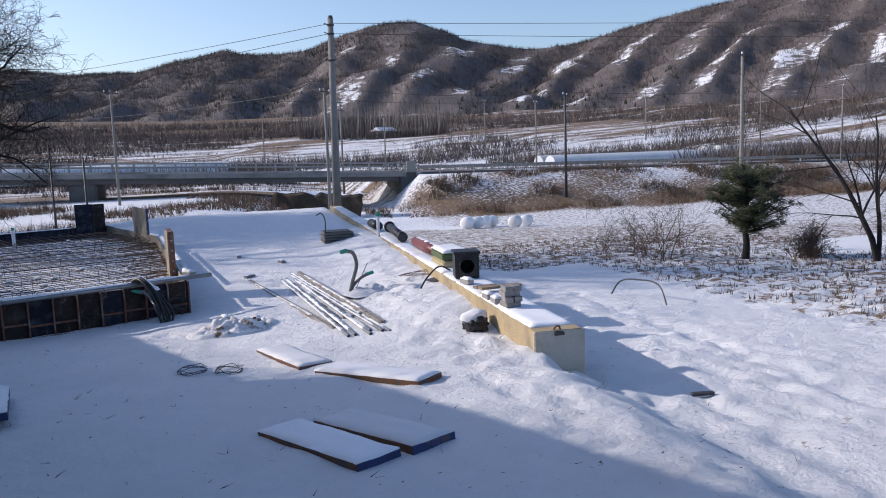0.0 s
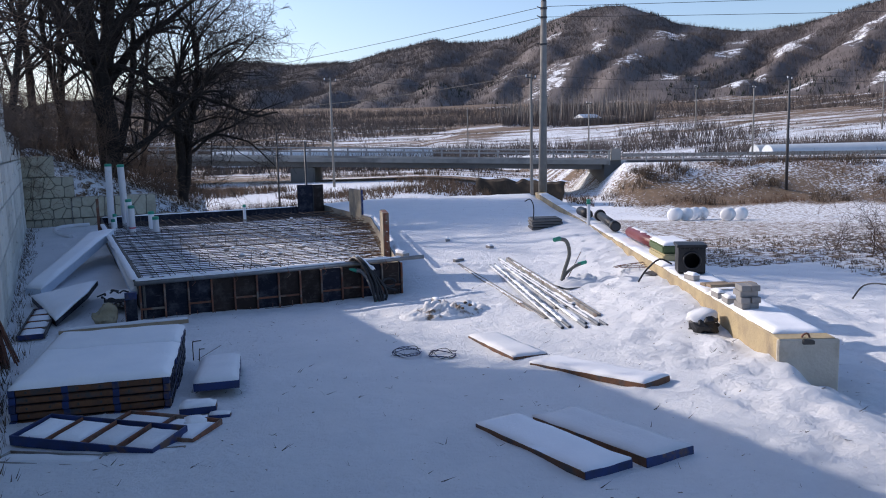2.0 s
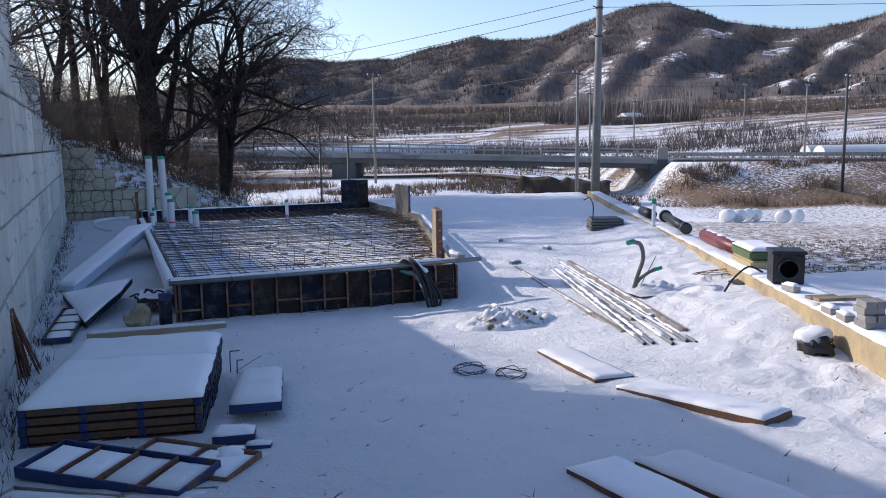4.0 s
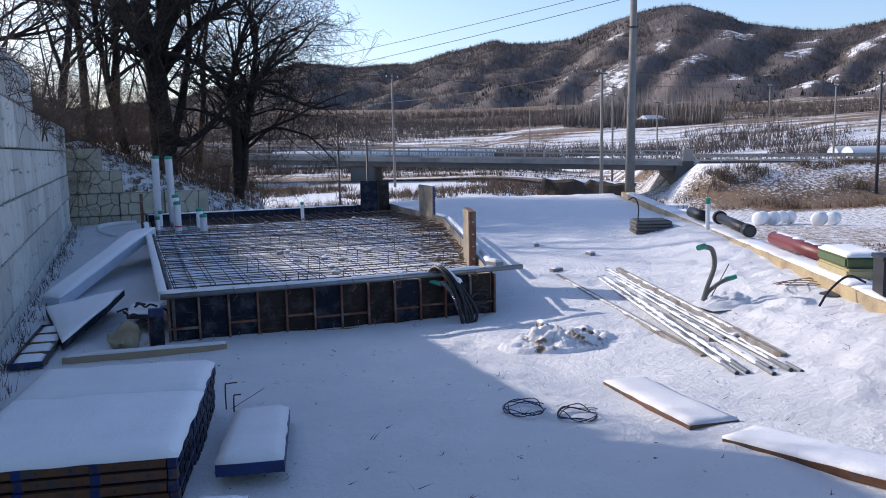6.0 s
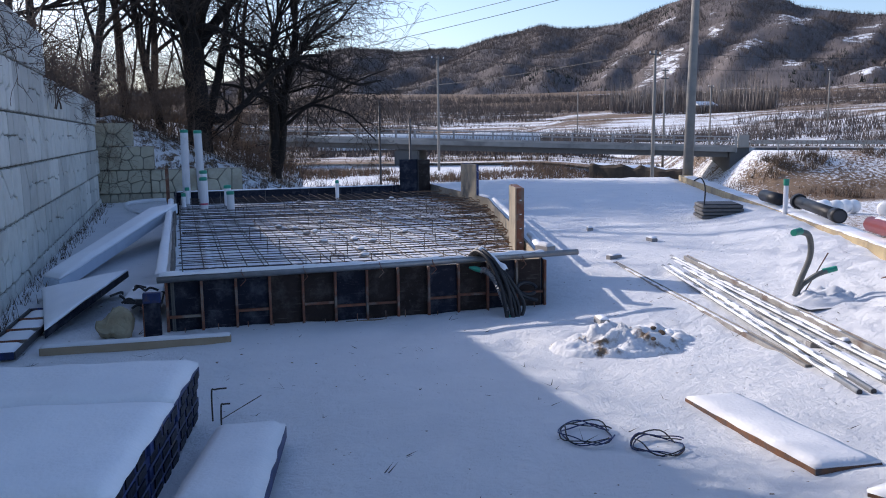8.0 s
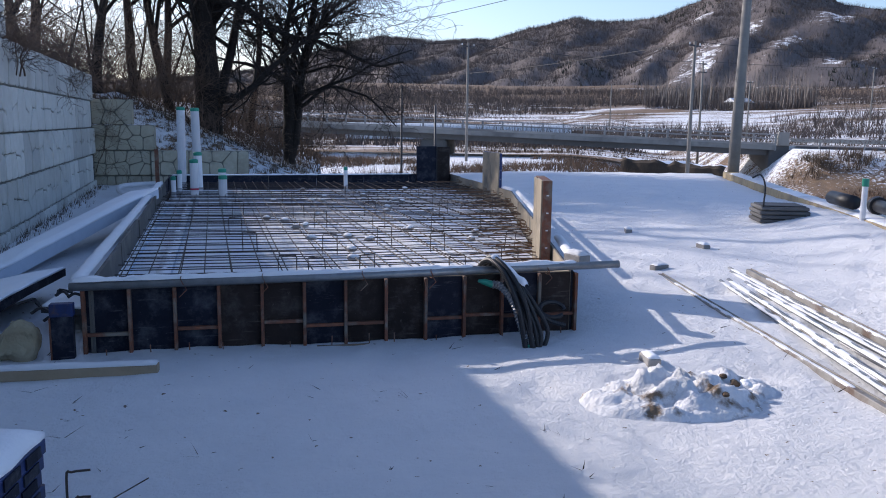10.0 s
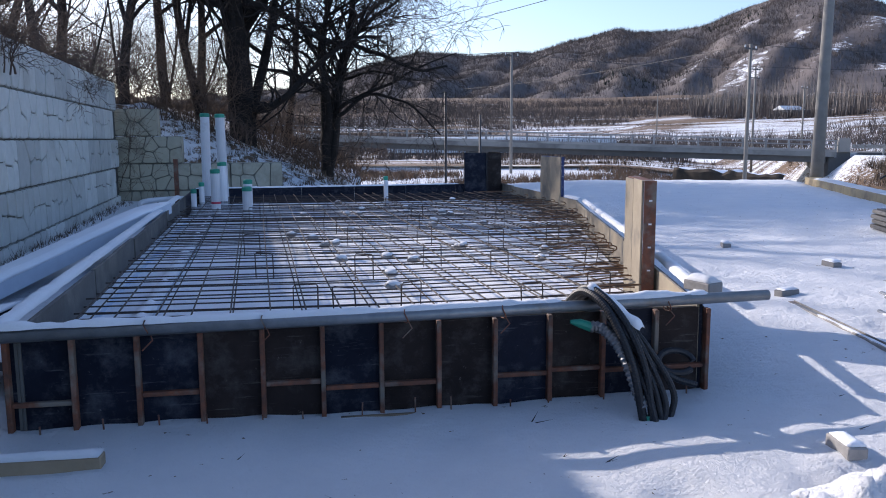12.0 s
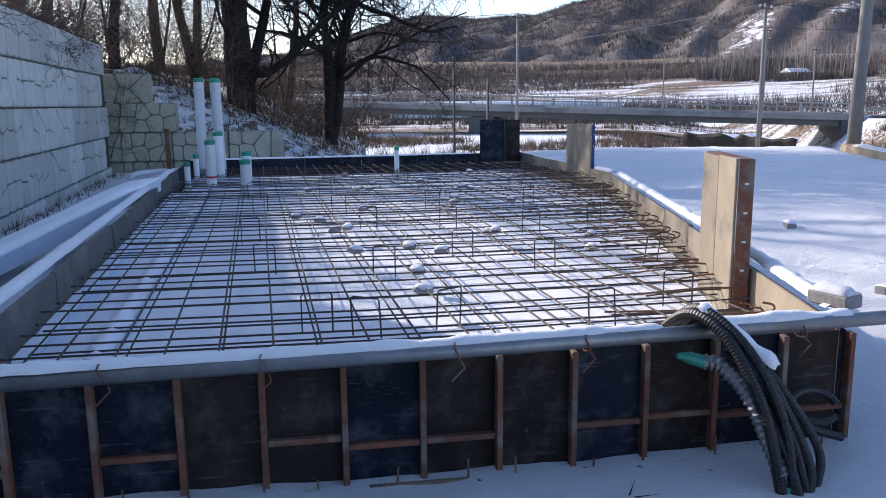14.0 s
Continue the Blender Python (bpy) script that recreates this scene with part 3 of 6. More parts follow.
# ---------------- kerb wall along the plot ----------------
kerb = thing("kerb_wall", "low concrete kerb wall with snow on top and sun-yellow colour on its side", "kerb wall", pose(4.92, -6.0, 0, 0, 0, -23.1), kind="structure")
L = 21.2


def kerb_body():
    bm = bmesh.new()
    n = 60
    rows = []
    for i in range(n + 1):
        y = L * i / n
        zt = 0.64 - 0.05 * smooth(0, 21, y)
        w = 0.50 if y < 4.2 else 0.36
        ring = [(0.0, -0.6), (0.0, zt - 0.012), (0.012, zt), (w - 0.015, zt), (w, zt - 0.015), (w + 0.03, -0.9 - y * 0.05)]
        rows.append([bm.verts.new((x + 0.006 * nz(y, k, 1.5), y, z + 0.006 * nz(y, k, 2.5))) for k, (x, z) in enumerate(ring)])
    for a, b in zip(rows, rows[1:]):
        for k in range(5):
            bm.faces.new((a[k], b[k], b[k + 1], a[k + 1]))
    bm.faces.new(rows[0])
    bm.faces.new(rows[-1][::-1])
    bmesh.ops.recalc_face_normals(bm, faces=bm.faces[:])
    return bm


part("body", kerb_body(), YELLOW_CONC, kerb)
end = part("end_face", box(-0.004, 0.525, -0.014, 0.03, -0.6, 0.632, 0.012, rough=0.010), CONCRETE, kerb, "grey concrete end face")
part("notch", box(0.19, 0.31, -0.018, 0.16, 0.585, 0.637, 0.012, rough=0.02), JOINT, kerb, "dark broken notch at the end of the kerb")
part("lifting_loop", tube(curve((0.21, 0.04, 0.60), (0.22, 0.03, 0.66), (0.26, 0.02, 0.675), (0.29, 0.03, 0.60), steps=4), 0.009, 6), RUST, kerb)
y = 0.17
rnd = random.Random(8)
while y < 18:
    ln = rnd.uniform(1.6, 3.0)
    w = 0.46 if y < 3.2 else 0.32
    s = part("snow", snow_slab(w, ln, rnd.uniform(0.018, 0.04), 0.06, 0.05, y), SNOW, kerb, "snow lying on the kerb", smooth=True)
    s.matrix_basis = pose(0.02, y, 0.635 - 0.05 * smooth(0, 21, y + ln / 2))
    y += ln + rnd.choice((0.02, 0.05, 0.5))

# ---------------- slab formwork ----------------
H = 0.64


def wall_run(a, b, n_panels, z0, z1, face, group, label, inner=FILM_IN, ribs=False, rib_mat=RUST, th=0.06):
    """Form panels from a to b; the outer side lies to the right of the way from a to b."""
    a, b = Vector((*a, 0)), Vector((*b, 0))
    d = b - a
    root = thing("formwork", label, "formwork", Matrix.Translation(a) @ Matrix.Rotation(math.atan2(d.y, d.x), 4, "Z"), group)
    w = d.length / n_panels
    rr = random.Random(n_panels)
    for k in range(n_panels):
        x0 = k * w
        dz, dy = rr.uniform(-0.006, 0.006), rr.uniform(-0.006, 0.006)
        part("panel", box(x0 + 0.003, x0 + w - 0.003, 0.035 + dy, 0.05 + dy, z0, z1 + dz), FILM_BROWN if ribs and rr.random() < 0.4 else face, root)
        part("lining", box(x0 + 0.003, x0 + w - 0.003, 0.052 + dy, 0.066 + dy, z0, z1 + dz + 0.004), inner, root)
        if ribs:
            part("rib", box(x0 - 0.012, x0 + 0.012, -0.012 + dy, 0.034 + dy, z0, z1 + dz, 0.003), rib_mat, root)
            if rr.random() < 0.55:
                m = z0 + (z1 - z0) * rr.uniform(0.46, 0.54)
                part("crossbar", box(x0 + 0.013, x0 + w - 0.013, 0.004, 0.034 + dy, m - 0.012, m + 0.012, 0.003), rib_mat, root)
    if ribs:
        part("rib", box(d.length - 0.012, d.length + 0.012, -0.012, 0.034, z0, z1, 0.003), rib_mat, root)
    return root


front = wall_run((-0.05, 0), (3.6, 0.0), 12, -0.02, H - 0.02, FILM, "slab formwork", "black film-faced form panels with rusty ribs", ribs=True)
left_form = wall_run((-0.66, 9.4), (-0.05, 0.02), 10, 0.0, H, FORM_GREY, "slab formwork", "cement-stained grey side form panels", inner=FORM_GREY)
left_back = wall_run((-0.80, 11.6), (-0.67, 9.42), 2, 0.0, H, FORM_GREY, "slab formwork", "dark side form panels at the far end", inner=FILM)
right_form = wall_run((3.62, 0.02), (5.36, 7.2), 8, 0.0, H, FILM, "slab formwork", "tan-lined side form panels", inner=FILM_IN)
right_back = wall_run((5.37, 7.22), (5.36, 11.9), 5, 0.0, H, FILM, "slab formwork", "tan-lined side form panels", inner=FILM_IN)
back_form = wall_run((5.34, 11.9), (-0.80, 11.66), 6, 0.0, H, FILM, "slab formwork", "black film-faced form panels at the far side", inner=FILM)

def slab_x(y):
    return (-0.03 - 0.0652 * y, 3.62 + 0.243 * y if y < 7.2 else 5.37)


bm = bmesh.new()
rows = []
for j in range(120):
    y = 0.07 + 11.5 * j / 119
    x0, x1 = slab_x(y)
    rows.append([bm.verts.new((x0 + 0.1 + (x1 - x0 - 0.2) * i / 50, y, 0.345 + 0.012 * nz(i * 0.3, y * 2, 1) + 0.02 * nz(i * 0.1, y, 0.7, 3))) for i in range(51)])
for a, b in zip(rows, rows[1:]):
    for i in range(50):
        bm.faces.new((a[i], a[i + 1], b[i + 1], b[i]))
part_bed = tagged(part("slab_bed", bm, SNOW, smooth=True), "snow over the insulated slab bed", "snow", kind="structure")

# ---------------- rebar mats ----------------
rebar = thing("rebar_mat", "two layers of dark rebar tied in a grid", "rebar")
rnd = random.Random(2)
cross_y, long_x = [], []
y = 0.16
while y < 11.45:
    cross_y.append(y)
    y += 0.215 + rnd.uniform(-0.025, 0.025)
x = 0.10
while x < 5.9:
    long_x.append(x)
    x += 0.215 + rnd.uniform(-0.025, 0.025)
for z in (0.42, 0.51):
    for y in cross_y[:: 2 if z < 0.45 else 1]:
        x0, x1 = slab_x(y)
        a = Vector((x0 + 0.06 + rnd.uniform(0, 0.08), y + rnd.uniform(-0.03, 0.03), z + rnd.uniform(-0.01, 0.01)))
        b = Vector((x1 - 0.1 - rnd.uniform(0.0, 0.12), y + rnd.uniform(-0.05, 0.05), z + rnd.uniform(-0.01, 0.015)))
        c = (a + b) / 2 + Vector((0, rnd.uniform(-0.03, 0.03), -0.012))
        part("bar", tube([a, (a + c) / 2, c, (c + b) / 2, b], 0.0056, 5), REBAR, rebar)
    # the long bars run with the left side form
    for x in long_x[:: 2 if z < 0.45 else 1]:
        y0 = 0.14 if x < 3.5 else (x - 3.45) / 0.308
        if 11.4 - y0 > 0.8:
            y0 += rnd.uniform(0, 0.1)
            a, b = Vector((x - 0.0652 * y0, y0, z + 0.012)), Vector((x - 0.0652 * 11.4 + rnd.uniform(-0.06, 0.06), 11.4, z + 0.012))
            if b.x > 5.25:
                b = a.lerp(b, 0.8)
            c = (a + b) / 2 + Vector((rnd.uniform(-0.03, 0.03), 0, -0.01))
            part("bar", tube([a, (a + c) / 2, c, (c + b) / 2, b], 0.0056, 5), REBAR, rebar)

# ---------------- pole ----------------
def utility_pole(x, y, z, h, r, lean=(0.0, 0.0), label="grey concrete utility pole", arms=1):
    p = thing("utility_pole", label, "pole", pose(x, y, z))
    part("shaft", tube([(0, 0, -0.3), (lean[0] * h, lean[1] * h, h)], [r, r * 0.62], 14), POLE, p, smooth=True)
    for k in range(arms):
        zz = h - 0.25 - 0.55 * k
        b = box(-0.55, 0.55, -0.04, 0.04, zz - 0.03, zz + 0.03, 0.006)
        part("crossarm", b, DARK, p).matrix_basis = pose(lean[0] * h, lean[1] * h, 0, 0, 0, 40)
    return p


main_pole = utility_pole(13.47, 13.40, 0.44, 6.62, 0.155, (0.0118, -0.006), arms=0)


# ---------------- rail pipe, posts, hoses and clutter on the formwork ----------------
rail = thing("steel_pipe", "galvanised steel pipe with snow along the form edge", "pipe", pose(0, -0.045, 0.655, 0, 0, 0.5))
part("tube", tube([(-0.12, 0, -0.02), (1.9, 0, 0.0), (3.95, 0, 0.03)], 0.03, 12), GALV, rail, smooth=True)


def snow_ridge(a, b, w, h, seed, step=0.03, gap=0.35):
    """Lumpy snow along a line."""
    a, b = Vector(a), Vector(b)
    d = b - a
    n = max(4, int(d.length / step))
    side = Vector((-d.y, d.x, 0)).normalized()
    bm = bmesh.new()
    rings = []
    for i in range(n + 1):
        p = a + d * (i / n)
        k = min(1.0, 0.72 + 0.5 * noise.noise(Vector((i * step * 5, seed, 0))) + 0.25 * noise.noise(Vector((i * step * 17, seed, 2))))
        k = max(0.12, k) * (0.4 if i in (0, n) else 1)
        rings.append([bm.verts.new(p + side * (w * c * (0.7 + 0.3 * k)) + Vector((0, 0, h * k * e))) for c, e in ((-1, -0.15), (-0.9, 0.45), (-0.45, 0.9), (0, 1), (0.45, 0.9), (0.9, 0.45), (1, -0.15))])
    for p, q in zip(rings, rings[1:]):
        for k in range(6):
            bm.faces.new((p[k], p[k + 1], q[k + 1], q[k]))
    bmesh.ops.recalc_face_normals(bm, faces=bm.faces[:])
    return bm


part("snow", snow_ridge((-0.1, 0.02, 0.018), (2.75, 0.02, 0.03), 0.036, 0.036, 1), SNOW, rail, "snow on the pipe", smooth=True)
part("snow", snow_ridge((2.95, 0.02, 0.035), (3.6, 0.02, 0.04), 0.042, 0.045, 2), SNOW, rail, "snow on the pipe", smooth=True)
for x in (0.62, 1.18, 1.9, 2.42, 3.35):
    ring = [(x + 0.01 * math.sin(a * 2), 0.036 * math.cos(a), 0.036 * math.sin(a)) for a in (math.tau * k / 10 for k in range(11))]
    part("tie_wire", tube(ring + [(x + 0.03, -0.03, -0.06), (x - 0.02, -0.03, -0.11)], 0.004, 4), RUST, rail)
snow_left = part("snow", snow_ridge((-0.10, 0.1, 0.66), (-0.68, 9.3, 0.655), 0.055, 0.04, 3, 0.06), SNOW, None, smooth=True)
snow_left.parent = left_form
snow_left.matrix_parent_inverse = left_form.matrix_world.inverted()
for a, b, s in (((3.66, 0.25, 0.66), (4.05, 1.7, 0.66), 5), ((4.2, 2.3, 0.655), (5.3, 6.9, 0.655), 6), ((5.36, 7.3, 0.65), (5.36, 8.9, 0.65), 7)):
    o = part("snow", snow_ridge((a[0] + 0.03, a[1], a[2]), (b[0] + 0.03, b[1], b[2]), 0.05, 0.045, s, 0.05), SNOW, None, smooth=True)
    root = right_form if s < 7 else right_back
    o.parent = root
    o.matrix_parent_inverse = root.matrix_world.inverted()
o = part("snow", snow_ridge((-0.75, 11.62, 0.64), (4.4, 11.85, 0.64), 0.05, 0.03, 9, 0.08), SNOW, None, smooth=True)
o.parent = back_form
o.matrix_parent_inverse = back_form.matrix_world.inverted()

# upright panels standing on the sides
def upright(x, y, yaw, w, d, z0, z1, face, side, label):
    """A panel on end that runs w metres along the side form; its plywood looks to the slab and its steel edge to the yard."""
    p = thing("upright_form_panel", label, "form panel", pose(x, y, 0, 0, 0, yaw), "upright panels")
    part("board", box(0.012, w * 0.5 - 0.003, 0.0, 0.016, z0, z1, 0.003), face, p)
    part("board", box(w * 0.5 + 0.003, w, 0.0, 0.016, z0, z1 - 0.01, 0.003), face, p)
    edge = part("edge_frame", box(-0.002, 0.010, -d, 0.0, z0, z1, 0.003), side, p)
    part("edge_frame", box(w - 0.01, w + 0.002, -d, -0.002, z0, z1, 0.003), side, p)
    part("top_rail", box(0.011, w - 0.011, -d, -0.002, z1 - 0.012, z1 - 0.001, 0.003), side, p)
    for k in range(4):
        zz = z0 + (z1 - z0) * (0.34 + 0.17 * k)
        part("slot", box(-0.0045, -0.0025, -d * 0.66, -d * 0.40, zz, zz + 0.011), PVC, edge)
    return p


upright(3.725, 1.19, 76.3, 0.74, 0.085, 0.30, 1.265, FILM_IN, RUST, "tan plywood form panel on end with a rusty edge")
upright(5.31, 7.95, 90, 1.1, 0.045, 0.30, 1.265, FILM_IN, BLUE_STEEL, "pale tan form panel on end with a blue edge")
corner = thing("corner_form", "black film-faced corner form standing upright", "form panel", pose(4.50, 11.72, 0, 0, 0, 3))
part("panel", box(0, 0.45, 0, 0.06, 0.3, 1.275, 0.004), FILM, corner)
part("panel", box(0.46, 0.76, -0.02, 0.04, 0.3, 1.265, 0.004), FILM_BROWN, corner, "browner side panel")
part("edge_frame", box(0.448, 0.462, -0.03, 0.06, 0.3, 1.27, 0.003), DARK, corner)
stake = thing("steel_stake", "rusty steel angle stake", "stake", pose(-0.76, 9.6, 0))
part("angle", box(-0.03, 0.03, -0.006, 0.006, 0.0, 1.25), RUST, stake)
part("angle", box(0.025, 0.034, 0.007, 0.06, 0.0, 1.25), RUST, stake)
brick_on = thing("concrete_brick", "concrete brick with a cap of snow", "brick", pose(3.72, 0.30, 0.66, 0, 0, 20))
part("block", box(-0.06, 0.06, -0.1, 0.1, 0, 0.06, 0.006, rough=0.004), BRICK, brick_on)
o = part("snow", snow_slab(0.11, 0.19, 0.035, 0.03, 0.03, 5), SNOW, brick_on, smooth=True)
o.matrix_basis = pose(-0.055, -0.095, 0.06)


# pins and a dark base strip along the foot of the front form
rnd = random.Random(9)
for k in range(14):
    x = 0.15 + 0.26 * k + rnd.uniform(-0.05, 0.05)
    part("pin", tube([(x, -0.03, 0.0), (x + rnd.uniform(-0.01, 0.01), -0.035, 0.17 + rnd.uniform(0, 0.06))], 0.005, 4), RUST, front)
for a, b in ((0.1, 0.62), (0.75, 1.45), (1.6, 2.3), (2.45, 3.3)):
    part("base_strip", box(a, b, -0.055, -0.025, 0.10, 0.135, 0.006, rough=0.01), WOOD, front)

# plastic pipes standing in the slab
def pvc_pipe(x, y, r, top, lean=(0, 0), foot=False, tape=0.05, mark=False):
    z0 = 0.34
    p = thing("drain_pipe", "white plastic drain pipe with green taped top", "pipe", pose(x, y, z0), "slab pipes")
    h = top - z0
    n = 16
    stem = part("tube", tube([(0, 0, -0.05), (lean[0] * h, lean[1] * h, h)], r, n), PVC, p)
    k = h - tape
    part("tape_cap", tube([(lean[0] * k, lean[1] * k, k), (lean[0] * h, lean[1] * h, h + 0.006), (lean[0] * h, lean[1] * h, h + 0.02)], [r * 1.05, r * 1.06, r * 0.8], n), GREEN_TAPE, stem, "green tape over the open end")
    if foot:
        part("socket", tube([(0, 0, -0.02), (0, 0, 0.05), (0, 0, 0.075)], [r * 1.5, r * 1.45, r * 1.05], n), PVC, stem)
    if mark:
        part("marking", tube([(0, 0, h * 0.32), (0, 0, h * 0.36)], r * 1.03, n), RED_TAPE, stem, "red tape ring")
    return p


pvc_pipe(-0.50, 11.4, 0.085, 2.03, (0.01, 0))
pvc_pipe(-0.15, 11.1, 0.085, 2.01, (-0.02, 0.0))
pvc_pipe(-0.435, 9.2, 0.045, 0.76, foot=True)
pvc_pipe(-0.40, 9.9, 0.045, 0.83, foot=True)
pvc_pipe(-0.02, 8.6, 0.07, 1.10, mark=True)
pvc_pipe(-0.055, 10.0, 0.075, 1.17, (-0.01, 0))
pvc_pipe(0.48, 8.2, 0.07, 0.845)
pvc_pipe(0.42, 9.2, 0.07, 0.90)
pvc_pipe(2.76, 10.2, 0.04, 0.88, foot=True)
for x, w in ((0.02, 0.17), (0.42, 0.13)):
    o = thing("insulation_board", "snow-covered white board strip under the rebar", "board", pose(x - 0.10, 0.9, 0.355, 0, 0, 3.2), "board strips")
    part("board", box(-w / 2, w / 2, 0, 7.6, -0.02, 0.03, 0.004), FOAM, o)
    s = part("snow", snow_slab(w * 0.95, 7.5, 0.035, 0.06, 0.04, x), SNOW, o, smooth=True)
    s.matrix_basis = pose(-w * 0.475, 0.03, 0.03)

# wire hoops and spacers on the mat
rnd = random.Random(12)
hoop_bm = tube([(0, 0, -0.1), (0, 0, 0.10), (0.012, 0, 0.115), (0.15, 0, 0.115), (0.16, 0, 0.10), (0.16, 0, -0.1)], 0.005, 4)
hoop = thing("rebar_hoop", "bent rebar hoop standing in the mat", "rebar", pose(1.3, 1.2, 0.5), "rebar hoops")
part("hoop", hoop_bm, REBAR, hoop)
for i in range(5):
    for j in range(6):
        if (i, j) == (0, 0):
            continue
        y = 1.2 + 1.6 * j + rnd.uniform(-0.3, 0.3)
        x0, x1 = slab_x(y)
        x = x0 + 1.1 + (x1 - x0 - 1.6) * i / 4 + rnd.uniform(-0.2, 0.2)
        copy_thing(hoop, pose(x, y, 0.5, rnd.uniform(-8, 8), 0, rnd.uniform(-30, 30)))
lump = thing("spacer_block", "small concrete spacer with snow on the mat", "spacer", pose(2.0, 1.6, 0.51), "spacers")
bm = bmesh.new()
bmesh.ops.create_icosphere(bm, subdivisions=2, radius=0.05)
for v in bm.verts:
    v.co = Vector((v.co.x * 1.3, v.co.y, v.co.z * 0.6)) * (1 + 0.35 * noise.noise(v.co * 22))
part("block", bm, BRICK, lump)
bm = bmesh.new()
bmesh.ops.create_icosphere(bm, subdivisions=2, radius=0.045)
for v in bm.verts:
    v.co = Vector((v.co.x * 1.2, v.co.y, 0.018 + v.co.z * 0.5)) * (1 + 0.3 * noise.noise(v.co * 18))
part("snow", bm, SNOW, lump, smooth=True)
for i in range(26):
    y = rnd.uniform(0.6, 10.5)
    x0, x1 = slab_x(y)
    copy_thing(lump, pose(rnd.uniform(x0 + 0.9, x1 - 0.6), y, rnd.uniform(0.47, 0.515), 0, 0, rnd.uniform(0, 360)))
# bent starter bars along the right side
starters = thing("starter_bars", "rusted bent starter bars along the tan side form", "rebar")
for i in range(60):
    y = 0.5 + 10.4 * i / 59
    x0, x1 = slab_x(y)
    z = rnd.uniform(0.42, 0.56)
    x = x1 - 0.12
    dy = rnd.uniform(-0.25, 0.25)
    ln = rnd.uniform(0.4, 0.85)
    hook = rnd.uniform(0.012, 0.04)
    pts = curve((x - ln, y + dy, z), (x - ln * 0.4, y + dy * 0.4, z + 0.01), (x - 0.03, y, z), (x, y + 0.01, z + hook), (x - 0.06, y + 0.01, z + hook * 1.6), steps=4)
    part("bar", tube(pts, 0.0062, 5), REBAR_RUST, starters)

# bundle of hoses over the rail
hoses = thing("hose_bundle", "bundle of black ribbed plastic hoses with green taped ends", "hose")
rnd = random.Random(21)


def ribbed(pts, r, n=9, pitch=0.014, depth=0.12):
    out, rs, last = [], [], 0.0
    fine = curve(*pts, steps=14)
    acc = 0.0
    for i, p in enumerate(fine):
        out.append(p)
    # resample evenly
    res, carry = [out[0]], 0.0
    for a, b in zip(out, out[1:]):
        d = (b - a).length
        k = pitch / 2 - carry
        while k < d:
            res.append(a + (b - a) * (k / d))
            k += pitch / 2
        carry = d - (k - pitch / 2)
    rs = [r * (1 + (depth if i % 2 else -depth)) for i in range(len(res))]
    return tube(res, rs, n)


RUNS = [
    (0.028, [(2.84, 0.30, 0.50), (2.84, 0.14, 0.66), (2.90, -0.02, 0.745), (2.99, -0.18, 0.66), (3.06, -0.32, 0.42), (3.08, -0.40, 0.12)]),
    (0.024, [(2.88, 0.32, 0.50), (2.88, 0.14, 0.68), (2.94, -0.03, 0.765), (3.06, -0.22, 0.64), (3.14, -0.34, 0.40), (3.13, -0.42, 0.12)]),
    (0.022, [(2.91, 0.30, 0.50), (2.91, 0.12, 0.67), (2.98, -0.04, 0.74), (3.12, -0.21, 0.58), (3.22, -0.32, 0.36), (3.25, -0.38, 0.22), (3.20, -0.42, 0.13)]),
    (0.021, [(2.94, 0.30, 0.50), (2.94, 0.10, 0.66), (3.02, -0.06, 0.71), (3.17, -0.21, 0.55), (3.30, -0.30, 0.36), (3.34, -0.34, 0.24), (3.27, -0.38, 0.13)]),
    (0.021, [(3.0, -0.14, 0.60), (3.12, -0.24, 0.48), (3.19, -0.34, 0.32), (3.20, -0.42, 0.12)]),
    (0.023, [(3.02, -0.16, 0.56), (3.08, -0.28, 0.44), (3.13, -0.37, 0.28), (3.15, -0.44, 0.11)]),
    (0.021, [(3.02, -0.1, 0.62), (3.2, -0.16, 0.44), (3.42, -0.18, 0.30), (3.60, -0.2, 0.25)]),
]
for k, (r, pts) in enumerate(RUNS):
    # the runs hang close together
    pts = [((2.90 + (0.745 - z) * 0.33) * 0.25 + (x - 0.03) * 0.75, y, z) for x, y, z in pts]
    part("hose", ribbed(pts, r * 0.82, pitch=0.014, depth=0.035), BLACK_PE, hoses, smooth=False)
part("flexible_conduit", ribbed([(2.88, -0.09, 0.57), (2.94, -0.14, 0.56), (3.0, -0.24, 0.47), (3.04, -0.32, 0.32), (3.07, -0.38, 0.2)], 0.030, pitch=0.026, depth=0.13), GALV, hoses, "shiny corrugated steel conduit")
for pts, r in (([(2.77, -0.09, 0.60), (2.82, -0.09, 0.59), (2.88, -0.1, 0.57)], [0.010, 0.024, 0.027]), ([(3.09, -0.40, 0.10), (3.09, -0.39, 0.17)], [0.027, 0.027])):
    part("taped_end", tube(pts, r, 10), GREEN_TAPE, hoses, "green tape on a hose end")
ring = [(3.36 + 0.10 * math.cos(a), -0.12 + 0.05 * math.sin(a), 0.36 + 0.05 * math.sin(a)) for a in (math.tau * k / 16 for k in range(15))]
part("hose", tube(ring, 0.018, 8), BLACK_PE, hoses)
part("snow", snow_ridge((2.90, -0.02, 0.775), (3.10, -0.26, 0.585), 0.036, 0.045, 11, 0.02), SNOW, hoses, "snow along the hoses", smooth=True)


# ---------------- panels and boards on the ground ----------------
def on_ground(x, y):
    return land(x, y)[0]


